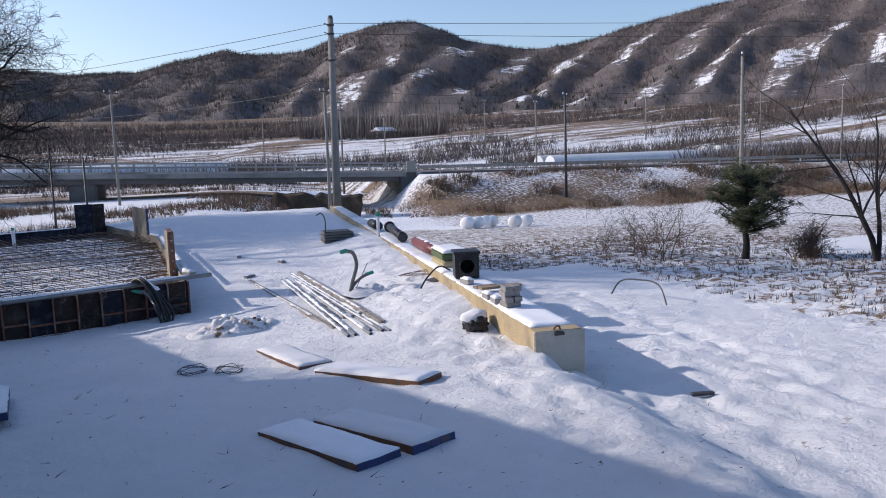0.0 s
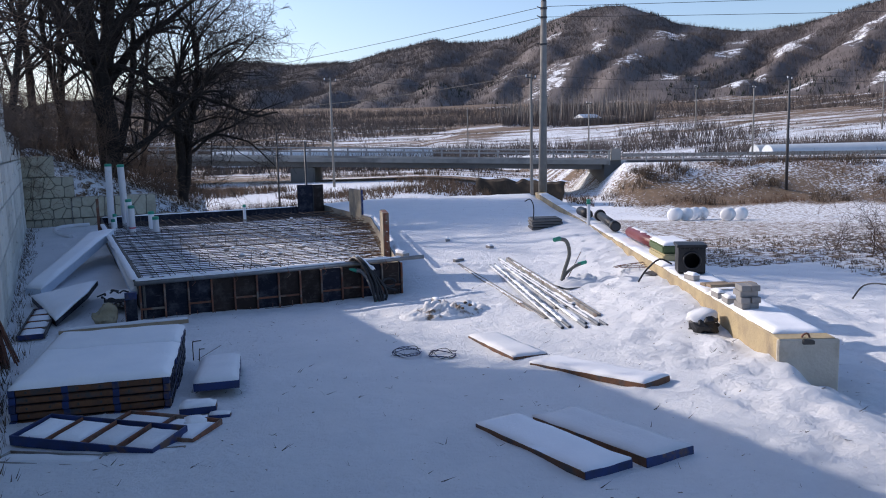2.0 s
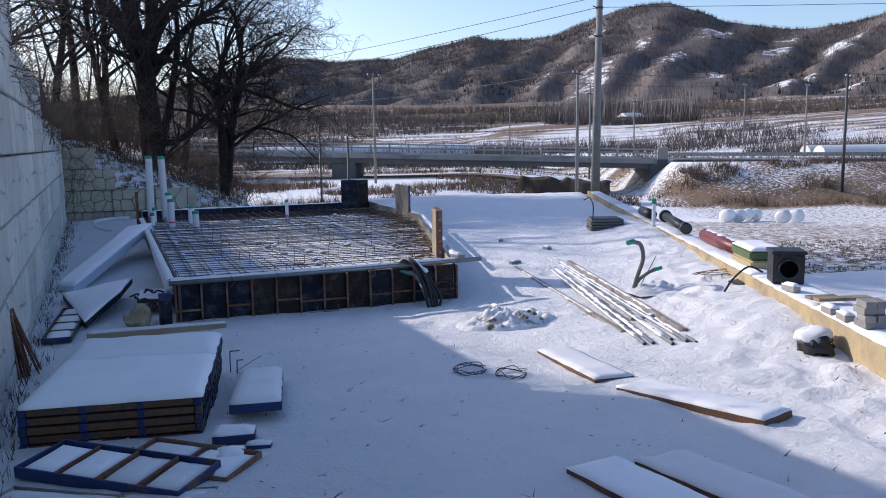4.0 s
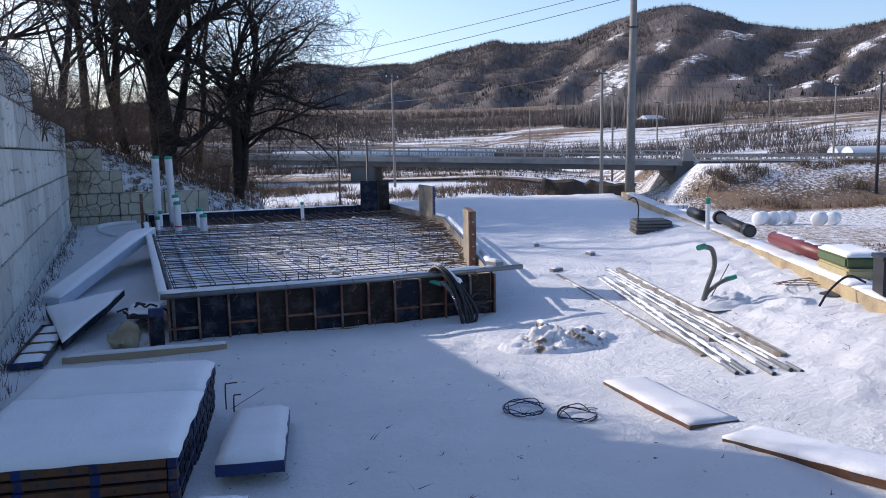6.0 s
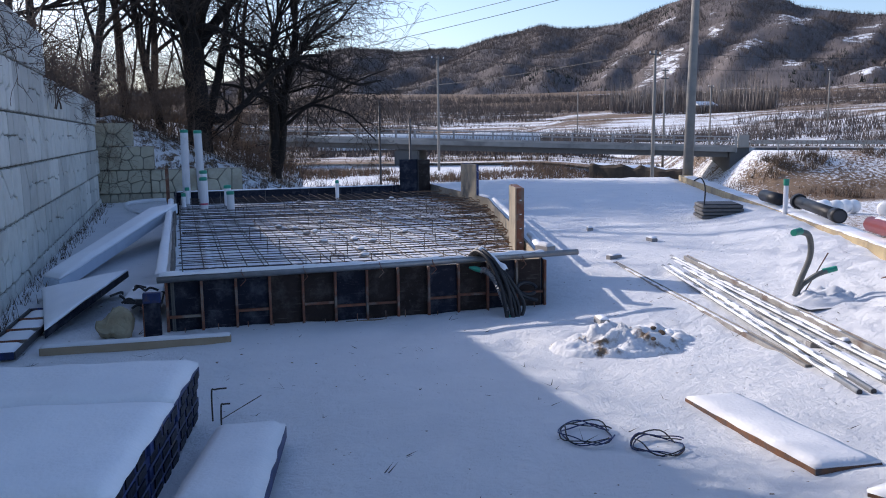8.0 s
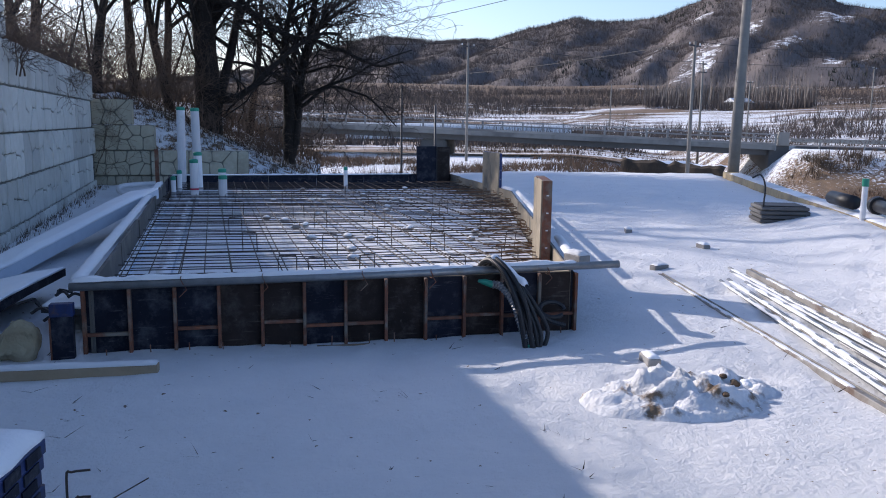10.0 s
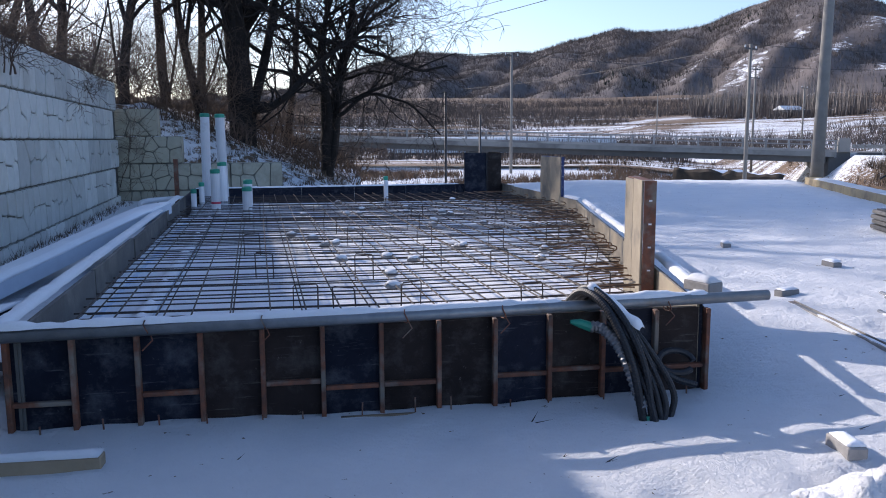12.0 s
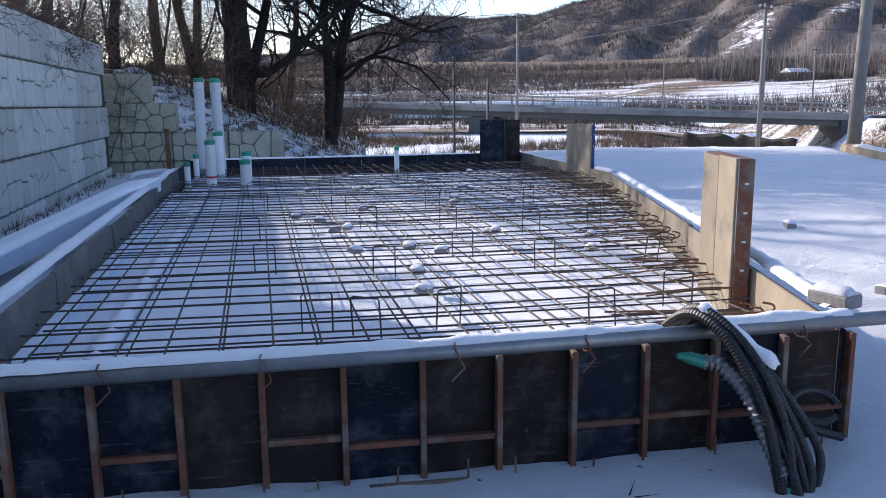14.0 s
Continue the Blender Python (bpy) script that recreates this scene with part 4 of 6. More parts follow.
def form_panel(a, b, width, thick=0.065, lift=(0.0, 0.0), side=BROWN_FORM, tip=BLUE_STEEL, snow=0.05, label="snow-covered form panel lying on the snow", face=FILM, roll=0.0, tips=True):
    """A panel lying from a to b (its near-left edge), width to the right of the way."""
    za, zb = on_ground(*a) + lift[0], on_ground(*b) + lift[1]
    d = Vector((b[0] - a[0], b[1] - a[1], zb - za))
    yaw = math.degrees(math.atan2(d.y, d.x))
    tilt = -math.degrees(math.asin(d.z / d.length))
    p = thing("form_panel", label, "form panel", pose(a[0], a[1], za, 0, 0, yaw) @ pose(0, 0, 0, roll, tilt, 0), "loose form panels")
    ln = d.length
    part("sheet", box(0.01, ln - 0.01, -width + 0.01, -0.01, thick - 0.014, thick - 0.002), face, p)
    part("side_rail", box(0, ln, -0.012, 0, 0, thick, 0.002), side, p)
    part("side_rail", box(0, ln, -width, -width + 0.012, 0, thick, 0.002), side, p)
    part("end_rail", box(-0.002, 0.010, -width, 0, -0.001, thick + 0.001, 0.002), tip if tips else side, p)
    part("end_rail", box(ln - 0.010, ln + 0.002, -width, 0, -0.001, thick + 0.001, 0.002), tip if tips else side, p)
    for k in (0.25, 0.5, 0.75):
        part("cross_rib", box(ln * k - 0.01, ln * k + 0.01, -width + 0.013, -0.013, 0.004, thick - 0.016), side, p)
    if snow:
        s = part("snow", snow_slab(ln * 0.995, width * 0.985, snow, 0.06, 0.035, a[0] * 3), SNOW, p, "even layer of snow", smooth=True)
        s.matrix_basis = pose(0.003, -width + 0.004, thick)
    return p


form_panel((2.20, -7.29), (2.05, -6.08), 0.36, thick=0.06, lift=(-0.015, -0.03), snow=0.02, label="snow-covered form panel with a blue and brown edge")
form_panel((2.62, -7.30), (2.50, -6.1), 0.38, thick=0.06, lift=(0.0, -0.04), snow=0.022, label="snow-covered form panel with a blue and brown edge")
form_panel((3.62, -5.92), (3.23, -4.70), 0.34, thick=0.05, lift=(-0.02, -0.03), tip=BROWN_FORM, snow=0.03, label="snow-covered brown-edged form panel on the snow")
form_panel((3.21, -4.40), (3.30, -3.12), 0.36, thick=0.05, lift=(-0.02, -0.03), tip=BROWN_FORM, snow=0.03, label="snow-covered brown-edged form panel tilted in snow")
form_panel((0.27, -4.20), (0.44, -3.02), 0.38, lift=(0.07, 0.03), side=BLUE_STEEL, snow=0.05, label="snow-covered blue-framed form panel beside the stack")
form_panel((0.12, -4.72), (0.15, -4.5), 0.28, lift=(0.02, 0.02), thick=0.05, snow=0.04, label="short snow-covered form piece beside the stack")
form_panel((0.13, -5.08), (0.15, -4.88), 0.17, lift=(0.0, 0.0), thick=0.04, snow=0.04, label="short snow-covered offcut beside the stack")
form_panel((0.33, -4.85), (0.35, -4.77), 0.16, lift=(0.0, 0.0), thick=0.03, snow=0.03, label="short snow-covered offcut beside the stack")

# stack of panels
stack_m = pose(-1.11, -4.17, 0.20, 0, 0, -7.6)
rnd = random.Random(31)
layer = 0.064
first = None
for col, (y0, dep) in enumerate(((0.0, 0.60), (0.61, 0.60), (1.22, 0.60))):
    for k in range(5):
        m = stack_m @ pose(rnd.uniform(-0.012, 0.012), y0 + rnd.uniform(-0.01, 0.01), k * layer)
        if first is None:
            first = thing("stacked_form_panel", "blue and brown form panel in a snow-topped stack", "form panel", m, "panel stack")
            for q in range(3):
                lip = part("edge", box(0.05 + q * 0.38, 0.39 + q * 0.38, -0.004, 0.03, 0.006, 0.054, 0.004), BROWN_FORM, first)
                part("edge", box(0.05 + q * 0.38, 0.39 + q * 0.38, 0.57, 0.6, 0.006, 0.054, 0.004), BROWN_FORM, first)
                for w in range(2):
                    part("slot", box(0.12 + q * 0.38 + w * 0.17, 0.135 + q * 0.38 + w * 0.17, -0.0055, -0.0035, 0.022, 0.042), DARK, lip)
            for x in (-0.004, 0.385, 0.765, 1.155):
                part("corner_strap", box(x, x + 0.05, -0.008, 0.6, 0.001, 0.06, 0.003), BLUE_STEEL, first)
            part("sheet", box(0.05, 1.15, 0.03, 0.57, 0.02, 0.058), FILM, first)
            for q in range(3):
                part("end_edge", box(1.206, 1.212, 0.05 + 0.18 * q, 0.18 + 0.18 * q, 0.008, 0.052), FILM, first)
        else:
            copy_thing(first, m)
for (y0, dep, hh, sd) in ((-0.01, 1.12, 0.055, 1.0), (1.12, 0.72, 0.06, 7.0)):
    s = tagged(part("snow_cover", snow_slab(1.21, dep, hh, 0.06, 0.04, sd), SNOW, smooth=True), "even layer of snow on the panel stack", "snow")
    s.matrix_world = stack_m @ pose(0.0, y0, 5 * layer - 0.004)


def ladder_panel(m, ln, w, bays, side, label, snow=0.035, th=0.06, tip=BLUE_STEEL):
    p = thing("open_form_panel", label, "form panel", m, "open form panels")
    part("side_rail", box(0, ln, -0.014, 0, 0, th, 0.003), side, p)
    part("side_rail", box(0, ln, -w, -w + 0.014, 0, th, 0.003), side, p)
    part("end_rail", box(0, 0.014, -w + 0.015, -0.015, 0, th, 0.003), tip, p)
    part("end_rail", box(ln - 0.014, ln, -w + 0.015, -0.015, 0, th, 0.003), tip, p)
    part("sheet", box(0.015, ln - 0.015, -w + 0.015, -0.015, 0.002, 0.012), FILM, p)
    for k in range(1, bays):
        part("cross_rib", box(ln * k / bays - 0.006, ln * k / bays + 0.006, -w + 0.015, -0.015, 0.013, th - 0.003, 0.002), RUST, p)
    if snow:
        for k in range(bays):
            s = part("snow", snow_slab(ln / bays - 0.016, w - 0.034, snow + 0.008, 0.06, 0.02, k * 3.1 + ln), SNOW, p, "snow lying in the bay", smooth=True)
            s.matrix_basis = pose(ln * k / bays + 0.008, -w + 0.017, 0.013)
    return p


ladder_panel(pose(-0.58, -4.38, 0.315, 0, 0, -37) @ pose(-0.10, -0.22, 0.0, 3, 0.5, 0), 1.18, 0.42, 4, BLUE_STEEL, "blue and rust form panel lying open side up under snow", th=0.075, snow=0.05)
ladder_panel(pose(-0.45, -4.55, 0.30, 0, 0, -37) @ pose(0.2, 0.1, 0, 2, 1, 0), 0.8, 0.40, 2, RUST, "rusty form panel lying under others, snow in its bays", tip=RUST)
ladder_panel(pose(-1.02, -5.0, 0.27, 0, 0, -31), 0.75, 0.20, 1, GREY_PLANK, "grey timber frame in the snow", tip=GREY_PLANK, th=0.045)
ladder_panel(pose(-0.42, -5.34, 0.27, 0, 0, -12), 0.55, 0.2, 1, GREY_PLANK, "grey timber frame in the snow", tip=GREY_PLANK, th=0.05)
ladder_panel(pose(-1.14, -0.62, 0.155, 0, 0, 88.5) @ pose(0, 0.33, 0, 0, -1, 0), 1.62, 0.31, 4, DARK, "narrow dark form frame beside the wall, snow in its bays", tip=BLUE_STEEL)

plank = thing("timber", "pale timber beam with snow on top", "timber", pose(-1.02, -0.50, 0.15, 0, 0, -1.5))
part("beam", box(0, 1.52, 0, 0.08, -0.02, 0.05, 0.005, rough=0.003), PALE_WOOD, plank)
o = part("snow", snow_slab(1.5, 0.08, 0.03, 0.04, 0.03, 2), SNOW, plank, smooth=True)
o.matrix_basis = pose(0.01, 0, 0.05)
hooks = thing("bent_rebar", "two bent rebar hooks sticking out of the snow", "rebar", pose(0.40, -2.5, 0.13))
part("bar", tube(curve((0, 0, -0.1), (0, 0, 0.2), (0.02, 0.0, 0.225), (0.09, 0.01, 0.225), steps=4), 0.0055, 5), REBAR, hooks)
part("bar", tube(curve((0.05, -0.1, -0.1), (0.055, -0.1, 0.14), (0.07, -0.1, 0.16), (0.11, -0.1, 0.16), steps=4), 0.0055, 5), REBAR, hooks)
part("bar", tube([(0.03, 0.0, 0.02), (0.3, 0.1, 0.13)], 0.003, 4), REBAR, hooks)


def loose_board(corners, th, side, label, snow=0.05, name="board", cat="board", seed=0.0):
    """A thick board through four corners (near left, near right, far right, far left)."""
    a, b, c, d = [Vector(q) for q in corners]
    p = thing(name, label, cat)
    def sheet(z0, z1, n, wob, inset):
        bm = bmesh.new()
        rows = []
        for i in range(n + 1):
            row = []
            for j in range(n + 1):
                u, v = i / n, j / n
                u2, v2 = inset + u * (1 - 2 * inset), inset + v * (1 - 2 * inset)
                q = a.lerp(b, u2).lerp(d.lerp(c, u2), v2)
                e = min(u, 1 - u, v, 1 - v) * 5
                q = q + Vector((0, 0, z1 - (z1 - z0) * 0.6 * (1 - min(1, e)) * (wob > 0) + wob * noise.noise(q * 2.5 + Vector((seed, 0, 0)))))
                row.append(bm.verts.new(q))
            rows.append(row)
        for i in range(n):
            for j in range(n):
                bm.faces.new((rows[i][j], rows[i + 1][j], rows[i + 1][j + 1], rows[i][j + 1]))
        rim = [rows[i][0] for i in range(n + 1)] + [rows[n][j] for j in range(1, n + 1)] + [rows[i][n] for i in range(n - 1, -1, -1)] + [rows[0][j] for j in range(n - 1, 0, -1)]
        low = [bm.verts.new((v.co.x, v.co.y, v.co.z - (z1 - z0) * (0.4 if wob > 0 else 1))) for v in rim]
        for k in range(len(rim)):
            bm.faces.new((low[k], low[(k + 1) % len(rim)], rim[(k + 1) % len(rim)], rim[k]))
        bm.faces.new(low[::-1])
        return bm
    part("slab", sheet(0, th, 4, 0, 0), side, p)
    part("snow", sheet(th, th + snow, 18, 0.012, 0.004), SNOW, p, "snow on its top", smooth=True)
    return p


loose_board([(-1.72, 2.95, 0.10), (-1.46, 2.55, 0.10), (-0.40, 6.9, 0.60), (-0.86, 7.4, 0.52)], 0.14, FOAM, "long pale foam board under snow, leaning on the side form", 0.06, "foam_board", "foam board")
loose_board([(-1.08, 0.0, 0.16), (-0.72, 0.75, 0.36), (-0.62, 2.0, 0.34), (-1.55, 2.1, 0.16)], 0.07, FILM, "tilted dark blue form panel under snow", 0.05, "form_panel", "form panel", 4.0)
loose_board([(-0.52, 0.75, 0.28), (-0.14, 0.5, 0.30), (-0.17, 1.3, 0.30), (-0.5, 1.5, 0.26)], 0.05, DARK, "dark boards and scraps under patchy snow", 0.03, "scrap_pile", "scrap", 7.0)
o = thing("form_panel", "blue-capped form panel on end beside the corner", "form panel", pose(-0.24, -0.1, 0.1))
part("panel", box(0, 0.14, 0, 0.06, 0, 0.42, 0.004), FILM, o)
part("cap", box(-0.005, 0.145, -0.005, 0.065, 0.34, 0.43, 0.004), BLUE_STEEL, o, "blue painted cap")
part("edge", box(-0.012, -0.001, 0, 0.06, 0, 0.33), RUST, o)
# dark loose scraps beside the corner
rnd = random.Random(5)
for k in range(9):
    o = thing("scrap_strip", "dark crumpled plastic strip on the snow", "scrap", pose(rnd.uniform(-0.5, -0.2), rnd.uniform(0.2, 0.9), 0.38 + rnd.uniform(-0.08, 0.05), 0, 0, rnd.uniform(0, 360)), "scraps")
    part("strip", tube(curve((0, 0, 0), (0.05, rnd.uniform(-0.04, 0.04), 0.03), (0.12, rnd.uniform(-0.05, 0.05), 0.0), steps=3), [0.012] * 7, 5), BLACK_PE, o)
sack = thing("sack", "crumpled tan paper sack on the snow", "sack", pose(-0.50, 0.0, 0.13))
bm = bmesh.new()
bmesh.ops.create_icosphere(bm, subdivisions=4, radius=0.155)
for v in bm.verts:
    n3 = noise.noise_vector(v.co * 7)
    v.co = Vector((v.co.x * 1.05, v.co.y * 0.7, 0.08 + v.co.z * 0.72 * (1 + 0.4 * (v.co.x > 0)))) + Vector(n3) * 0.07 + Vector((0, 0, 0.06 * abs(noise.noise(v.co * 15))))
part("body", bm, SACK, sack)
sticks = thing("stick_bundle", "bundle of rusty bars and sticks leaning on the wall", "bar bundle", pose(-1.46, -1.80, 0.12))
for k in range(16):
    a = Vector((rnd.uniform(-0.02, 0.14), rnd.uniform(-0.15, 0.2), 0.0))
    part("bar", tube([a, a * 0.4 + Vector((-0.03 + rnd.uniform(-0.015, 0.02), -0.28 + rnd.uniform(-0.05, 0.05), rnd.uniform(0.5, 0.72)))], rnd.uniform(0.006, 0.013), 5), RUST, sticks)
loop = thing("white_hose", "white plastic hose loop lying on the snow", "hose", pose(-1.55, 12.6, 0.14))
part("hose", tube(curve((0.45, 0.5, 0.22), (-0.1, 0.55, 0.2), (-0.4, 0.1, 0.18), (-0.3, -0.4, 0.1), (0.05, -0.8, 0.03), steps=6), 0.05, 10), PVC, loop, smooth=True)


# ---------------- pipes, planks and small things on the yard ----------------
rnd = random.Random(17)
for k in range(6):
    u = k / 5
    a = Vector((4.31 + 0.44 * u + rnd.uniform(-0.02, 0.02), -3.53 - 0.10 * u + rnd.uniform(-0.12, 0.12), 0))
    b = Vector((5.62 + 0.42 * u, 1.0 + 0.5 * u + rnd.uniform(-0.2, 0.2), 0))
    if k == 3:
        b = a.lerp(b, 0.55)
    p = thing("steel_tube", "galvanised scaffold tube half covered by snow", "pipe", pose(0, 0, 0), "tubes on the snow")
    za, zb = on_ground(a.x, a.y) + 0.012, on_ground(b.x, b.y) - 0.006
    part("tube", tube([(a.x, a.y, za), (b.x, b.y, zb)], 0.021, 10), GALV, p)
    # the tube is capped; a dark disc paints the shade of its hollow
    part("bore", tube([Vector((a.x, a.y, za)) - (b - a).normalized() * 0.001, Vector((a.x, a.y, za)) - (b - a).normalized() * 0.003], 0.017, 10), DARK, p, "dark disc for the shade in the open end")
    part("snow", snow_ridge((*(a.lerp(b, 0.06)).xy, za + 0.004), (*(a.lerp(b, 0.98)).xy, zb + 0.006), 0.030, 0.020, k * 2.7, 0.06), SNOW, p, smooth=True)
for (ax, ay, bx, by, sd) in ((4.47, -2.80, 5.24, 1.72, 1), (4.60, -2.62, 5.72, 1.15, 2), (4.85, -3.35, 6.0, 1.3, 3)):
    a, b = Vector((ax, ay, on_ground(ax, ay))), Vector((bx, by, on_ground(bx, by) + 0.04))
    d = b - a
    p = thing("steel_plank", "grey steel formwork bar with snow on it", "steel bar", Matrix.Translation(a) @ Matrix.Rotation(math.atan2(d.y, d.x), 4, "Z"), "bars on the snow")
    part("web", box(0, d.length, -0.022, 0.022, -0.03, 0.02, 0.004), GREY_PLANK, p)
    part("flange", box(0, d.length, -0.034, -0.023, -0.03, 0.028, 0.003), GREY_PLANK, p)
    part("snow", snow_ridge((d.length * 0.2, 0, 0.014), (d.length * 0.9, 0, 0.014), 0.024, 0.014, sd * 5.0, 0.06), SNOW, p, smooth=True)
for x, y in ((5.35, 1.95), (6.15, 4.4), (6.40, 2.85), (3.75, -1.0), (4.95, -2.35), (5.05, -2.55)):
    o = thing("brick_piece", "small grey brick piece on the snow", "brick", pose(x, y, on_ground(x, y), 0, 0, x * 70), "brick pieces")
    part("block", box(-0.10, 0.10, -0.045, 0.045, -0.01, 0.05, 0.006, rough=0.006), BRICK, o)
    s = part("snow", snow_slab(0.17, 0.08, 0.02, 0.03, 0.02, x), SNOW, o, smooth=True)
    s.matrix_basis = pose(-0.085, -0.04, 0.05)

hb = Vector((5.62, -1.15, on_ground(5.62, -1.15)))
stub = thing("conduit_stub", "grey ribbed conduit bent out of the snow with green taped end", "conduit", pose(*hb))
part("hose", ribbed([(0.0, 0.0, -0.05), (0.07, -0.02, 0.22), (0.12, -0.08, 0.48), (0.02, -0.17, 0.68), (-0.16, -0.26, 0.74)], 0.027, 10, 0.02, 0.05), GREY_HOSE, stub)
part("taped_end", tube([(-0.14, -0.25, 0.74), (-0.25, -0.30, 0.735)], [0.034, 0.03], 10), GREEN_TAPE, stub, "green tape over the end")
part("hose", ribbed([(0.03, 0.02, -0.03), (0.09, 0.0, 0.16), (0.2, -0.06, 0.28), (0.3, -0.1, 0.33)], 0.024, 9, 0.02, 0.04), GREY_HOSE, stub)
part("taped_end", tube([(0.27, -0.08, 0.32), (0.38, -0.13, 0.355)], [0.029, 0.025], 9), GREEN_TAPE, stub)
part("rod", tube([(0.07, 0.0, 0.0), (0.3, -0.1, 0.5)], 0.006, 5), RUST, stub)


def lumpy(name, label, cat, x, y, rx, ry, h, material, seed, parts=1, rough=0.5):
    p = thing(name, label, cat, pose(x, y, on_ground(x, y)))
    bm = bmesh.new()
    n = 30
    rows = []
    for i in range(n + 1):
        row = []
        for j in range(n + 1):
            u, v = 2 * i / n - 1, 2 * j / n - 1
            q = max(0.0, 1 - u * u - v * v)
            f = noise.fractal(Vector((u * 3.0 + seed, v * 3.0, seed)), 0.7, 2.2, 5)
            row.append(bm.verts.new((u * rx, v * ry, -0.03 + h * q * (0.7 + rough * f * 1.4) + 0.02 * min(1, q * 4))))
        rows.append(row)
    for i in range(n):
        for j in range(n):
            bm.faces.new((rows[i][j], rows[i + 1][j], rows[i + 1][j + 1], rows[i][j + 1]))
    part("mound", bm, material, p, smooth=True)
    return p


DIRTY_SNOW = mat("dirty_snow", (0.80, 0.81, 0.83), (0.70, 0.70, 0.70), 0.85, 6.0, bump=0.8, bscale=30, c=(0.20, 0.14, 0.09), cscale=4.5, cmin=0.54, cmax=0.64)
m1 = lumpy("snow_mound", "lumpy mound of snow and brown soil", "mound", 3.66, -1.62, 0.68, 0.42, 0.15, DIRTY_SNOW, 3.0, rough=0.8)
for k in range(7):
    bm = bmesh.new()
    bmesh.ops.create_icosphere(bm, subdivisions=2, radius=rnd.uniform(0.022, 0.04))
    for v in bm.verts:
        v.co.z *= 0.6
        v.co *= 1 + 0.7 * noise.noise(v.co * 25 + Vector((k, 0, 0)))
    o = part("clod", bm, DIRT if k % 3 else SNOW, m1)
    o.matrix_basis = pose(rnd.uniform(-0.05, 0.35), rnd.uniform(-0.3, 0.1), rnd.uniform(0.06, 0.11))
lumpy("snow_mound", "low lump of disturbed snow", "mound", 5.95, -1.25, 0.45, 0.3, 0.09, SNOW, 6.0)
for x, y, rr in ((2.42, -3.55, 0.14), (2.72, -3.80, 0.13)):
    o = thing("wire_coil", "thin dark wire coil half sunk in snow", "wire", pose(x, y, on_ground(x, y) + 0.015), "wire coils")
    for k in range(4):
        ph = rnd.uniform(0, 6)
        pts = [(rr * (1 + 0.08 * k * math.sin(a * 2 + ph)) * math.cos(a), rr * (1 + 0.06 * k) * math.sin(a), 0.012 * math.sin(3 * a + ph) + 0.006 * k) for a in (math.tau * q / 26 for q in range(24 if k else 27))]
        part("turn", tube(pts, 0.004, 4), BLACK_PE if k % 2 else BLUE_STEEL, o)

GREY_PLASTIC = mat("grey_plastic", (0.13, 0.125, 0.12), (0.09, 0.088, 0.085), 0.7, 6.0, bump=0.2)
pit = thing("manhole_frame", "dark grey plastic manhole frame with louvred sides", "manhole", pose(8.45, 4.30, on_ground(8.45, 4.30) - 0.03, 0, 0, -20))
for k in range(4):
    part("ring", box(-0.34 + 0.015 * (k % 2), 0.34 - 0.015 * (k % 2), -0.32, 0.32, k * 0.06 - 0.02, k * 0.06 + 0.03, 0.01), GREY_PLASTIC, pit)
part("lid", box(-0.29, 0.29, -0.27, 0.27, 0.212, 0.225, 0.004), DARK, pit)
part("wire", tube(curve((-0.3, -0.3, 0.2), (-0.3, -0.32, 0.5), (-0.38, -0.36, 0.66), (-0.5, -0.4, 0.62), steps=5), 0.012, 6), BLACK_PE, pit)
p5 = thing("drain_pipe", "white pipe stub with green top beside the kerb", "pipe", pose(8.75, 3.0, on_ground(8.75, 3.0)))
part("tube", tube([(0, 0, -0.05), (0, 0, 0.52)], 0.036, 14), PVC, p5)
part("tape_cap", tube([(0, 0, 0.44), (0, 0, 0.54)], 0.042, 14), GREEN_TAPE, p5)

# things along the kerb
KT = 0.66


def on_kerb(s, off):
    """A place s metres along the kerb and off metres right of its left edge."""
    return Matrix.Translation((4.92, -6.0, 0)) @ Matrix.Rotation(radians(-23.1), 4, "Z") @ Vector((off, s, 0))


def kerb_pose(s, off, z=KT, turn=0.0):
    v = on_kerb(s, off)
    return pose(v.x, v.y, z, 0, 0, -23.1 + turn)


bp = thing("black_pipe", "black plastic pipe with a socket, resting on the kerb", "pipe", kerb_pose(8.0, 0.2, KT + 0.10, -3))
part("tube", tube([(0, 0, 0), (0, 2.2, 0)], 0.085, 16), BLACK_PE, bp, smooth=True)
part("socket", tube([(0, 0, 0), (0, 0.22, 0)], 0.098, 16), BLACK_PE, bp, smooth=True)
part("bore", tube([(0, -0.002, 0), (0, -0.006, 0)], 0.078, 16), DARK, bp)
part("flange", tube([(0, 2.2, 0), (0, 2.3, 0.0), (0, 2.45, 0.0)], [0.12, 0.125, 0.09], 16), BLACK_PE, bp)
bp2 = thing("black_pipe", "black plastic pipe length lying across the kerb", "pipe", kerb_pose(10.6, 0.12, KT + 0.10, 2))
part("tube", tube([(0, 0, 0), (0, 0.9, 0)], 0.1, 16), BLACK_PE, bp2, smooth=True)
rp = thing("red_pipe", "dark red round pipe with snow on top", "pipe", kerb_pose(5.2, 0.34, KT + 0.09, 1))
part("tube", tube([(0, 0, 0), (0, 2.0, 0)], 0.095, 16), RED_PIPE, rp, smooth=True)
part("snow", snow_ridge((0.02, 0.05, 0.06), (0.02, 1.95, 0.06), 0.07, 0.06, 4, 0.05), SNOW, rp, smooth=True)
gp = thing("wrapped_bundle", "green and tan wrapped bundle with snow", "bundle", kerb_pose(4.25, 0.12, KT))
part("lower", box(0, 0.42, 0, 0.85, 0, 0.10, 0.02), TAN_PACK, gp)
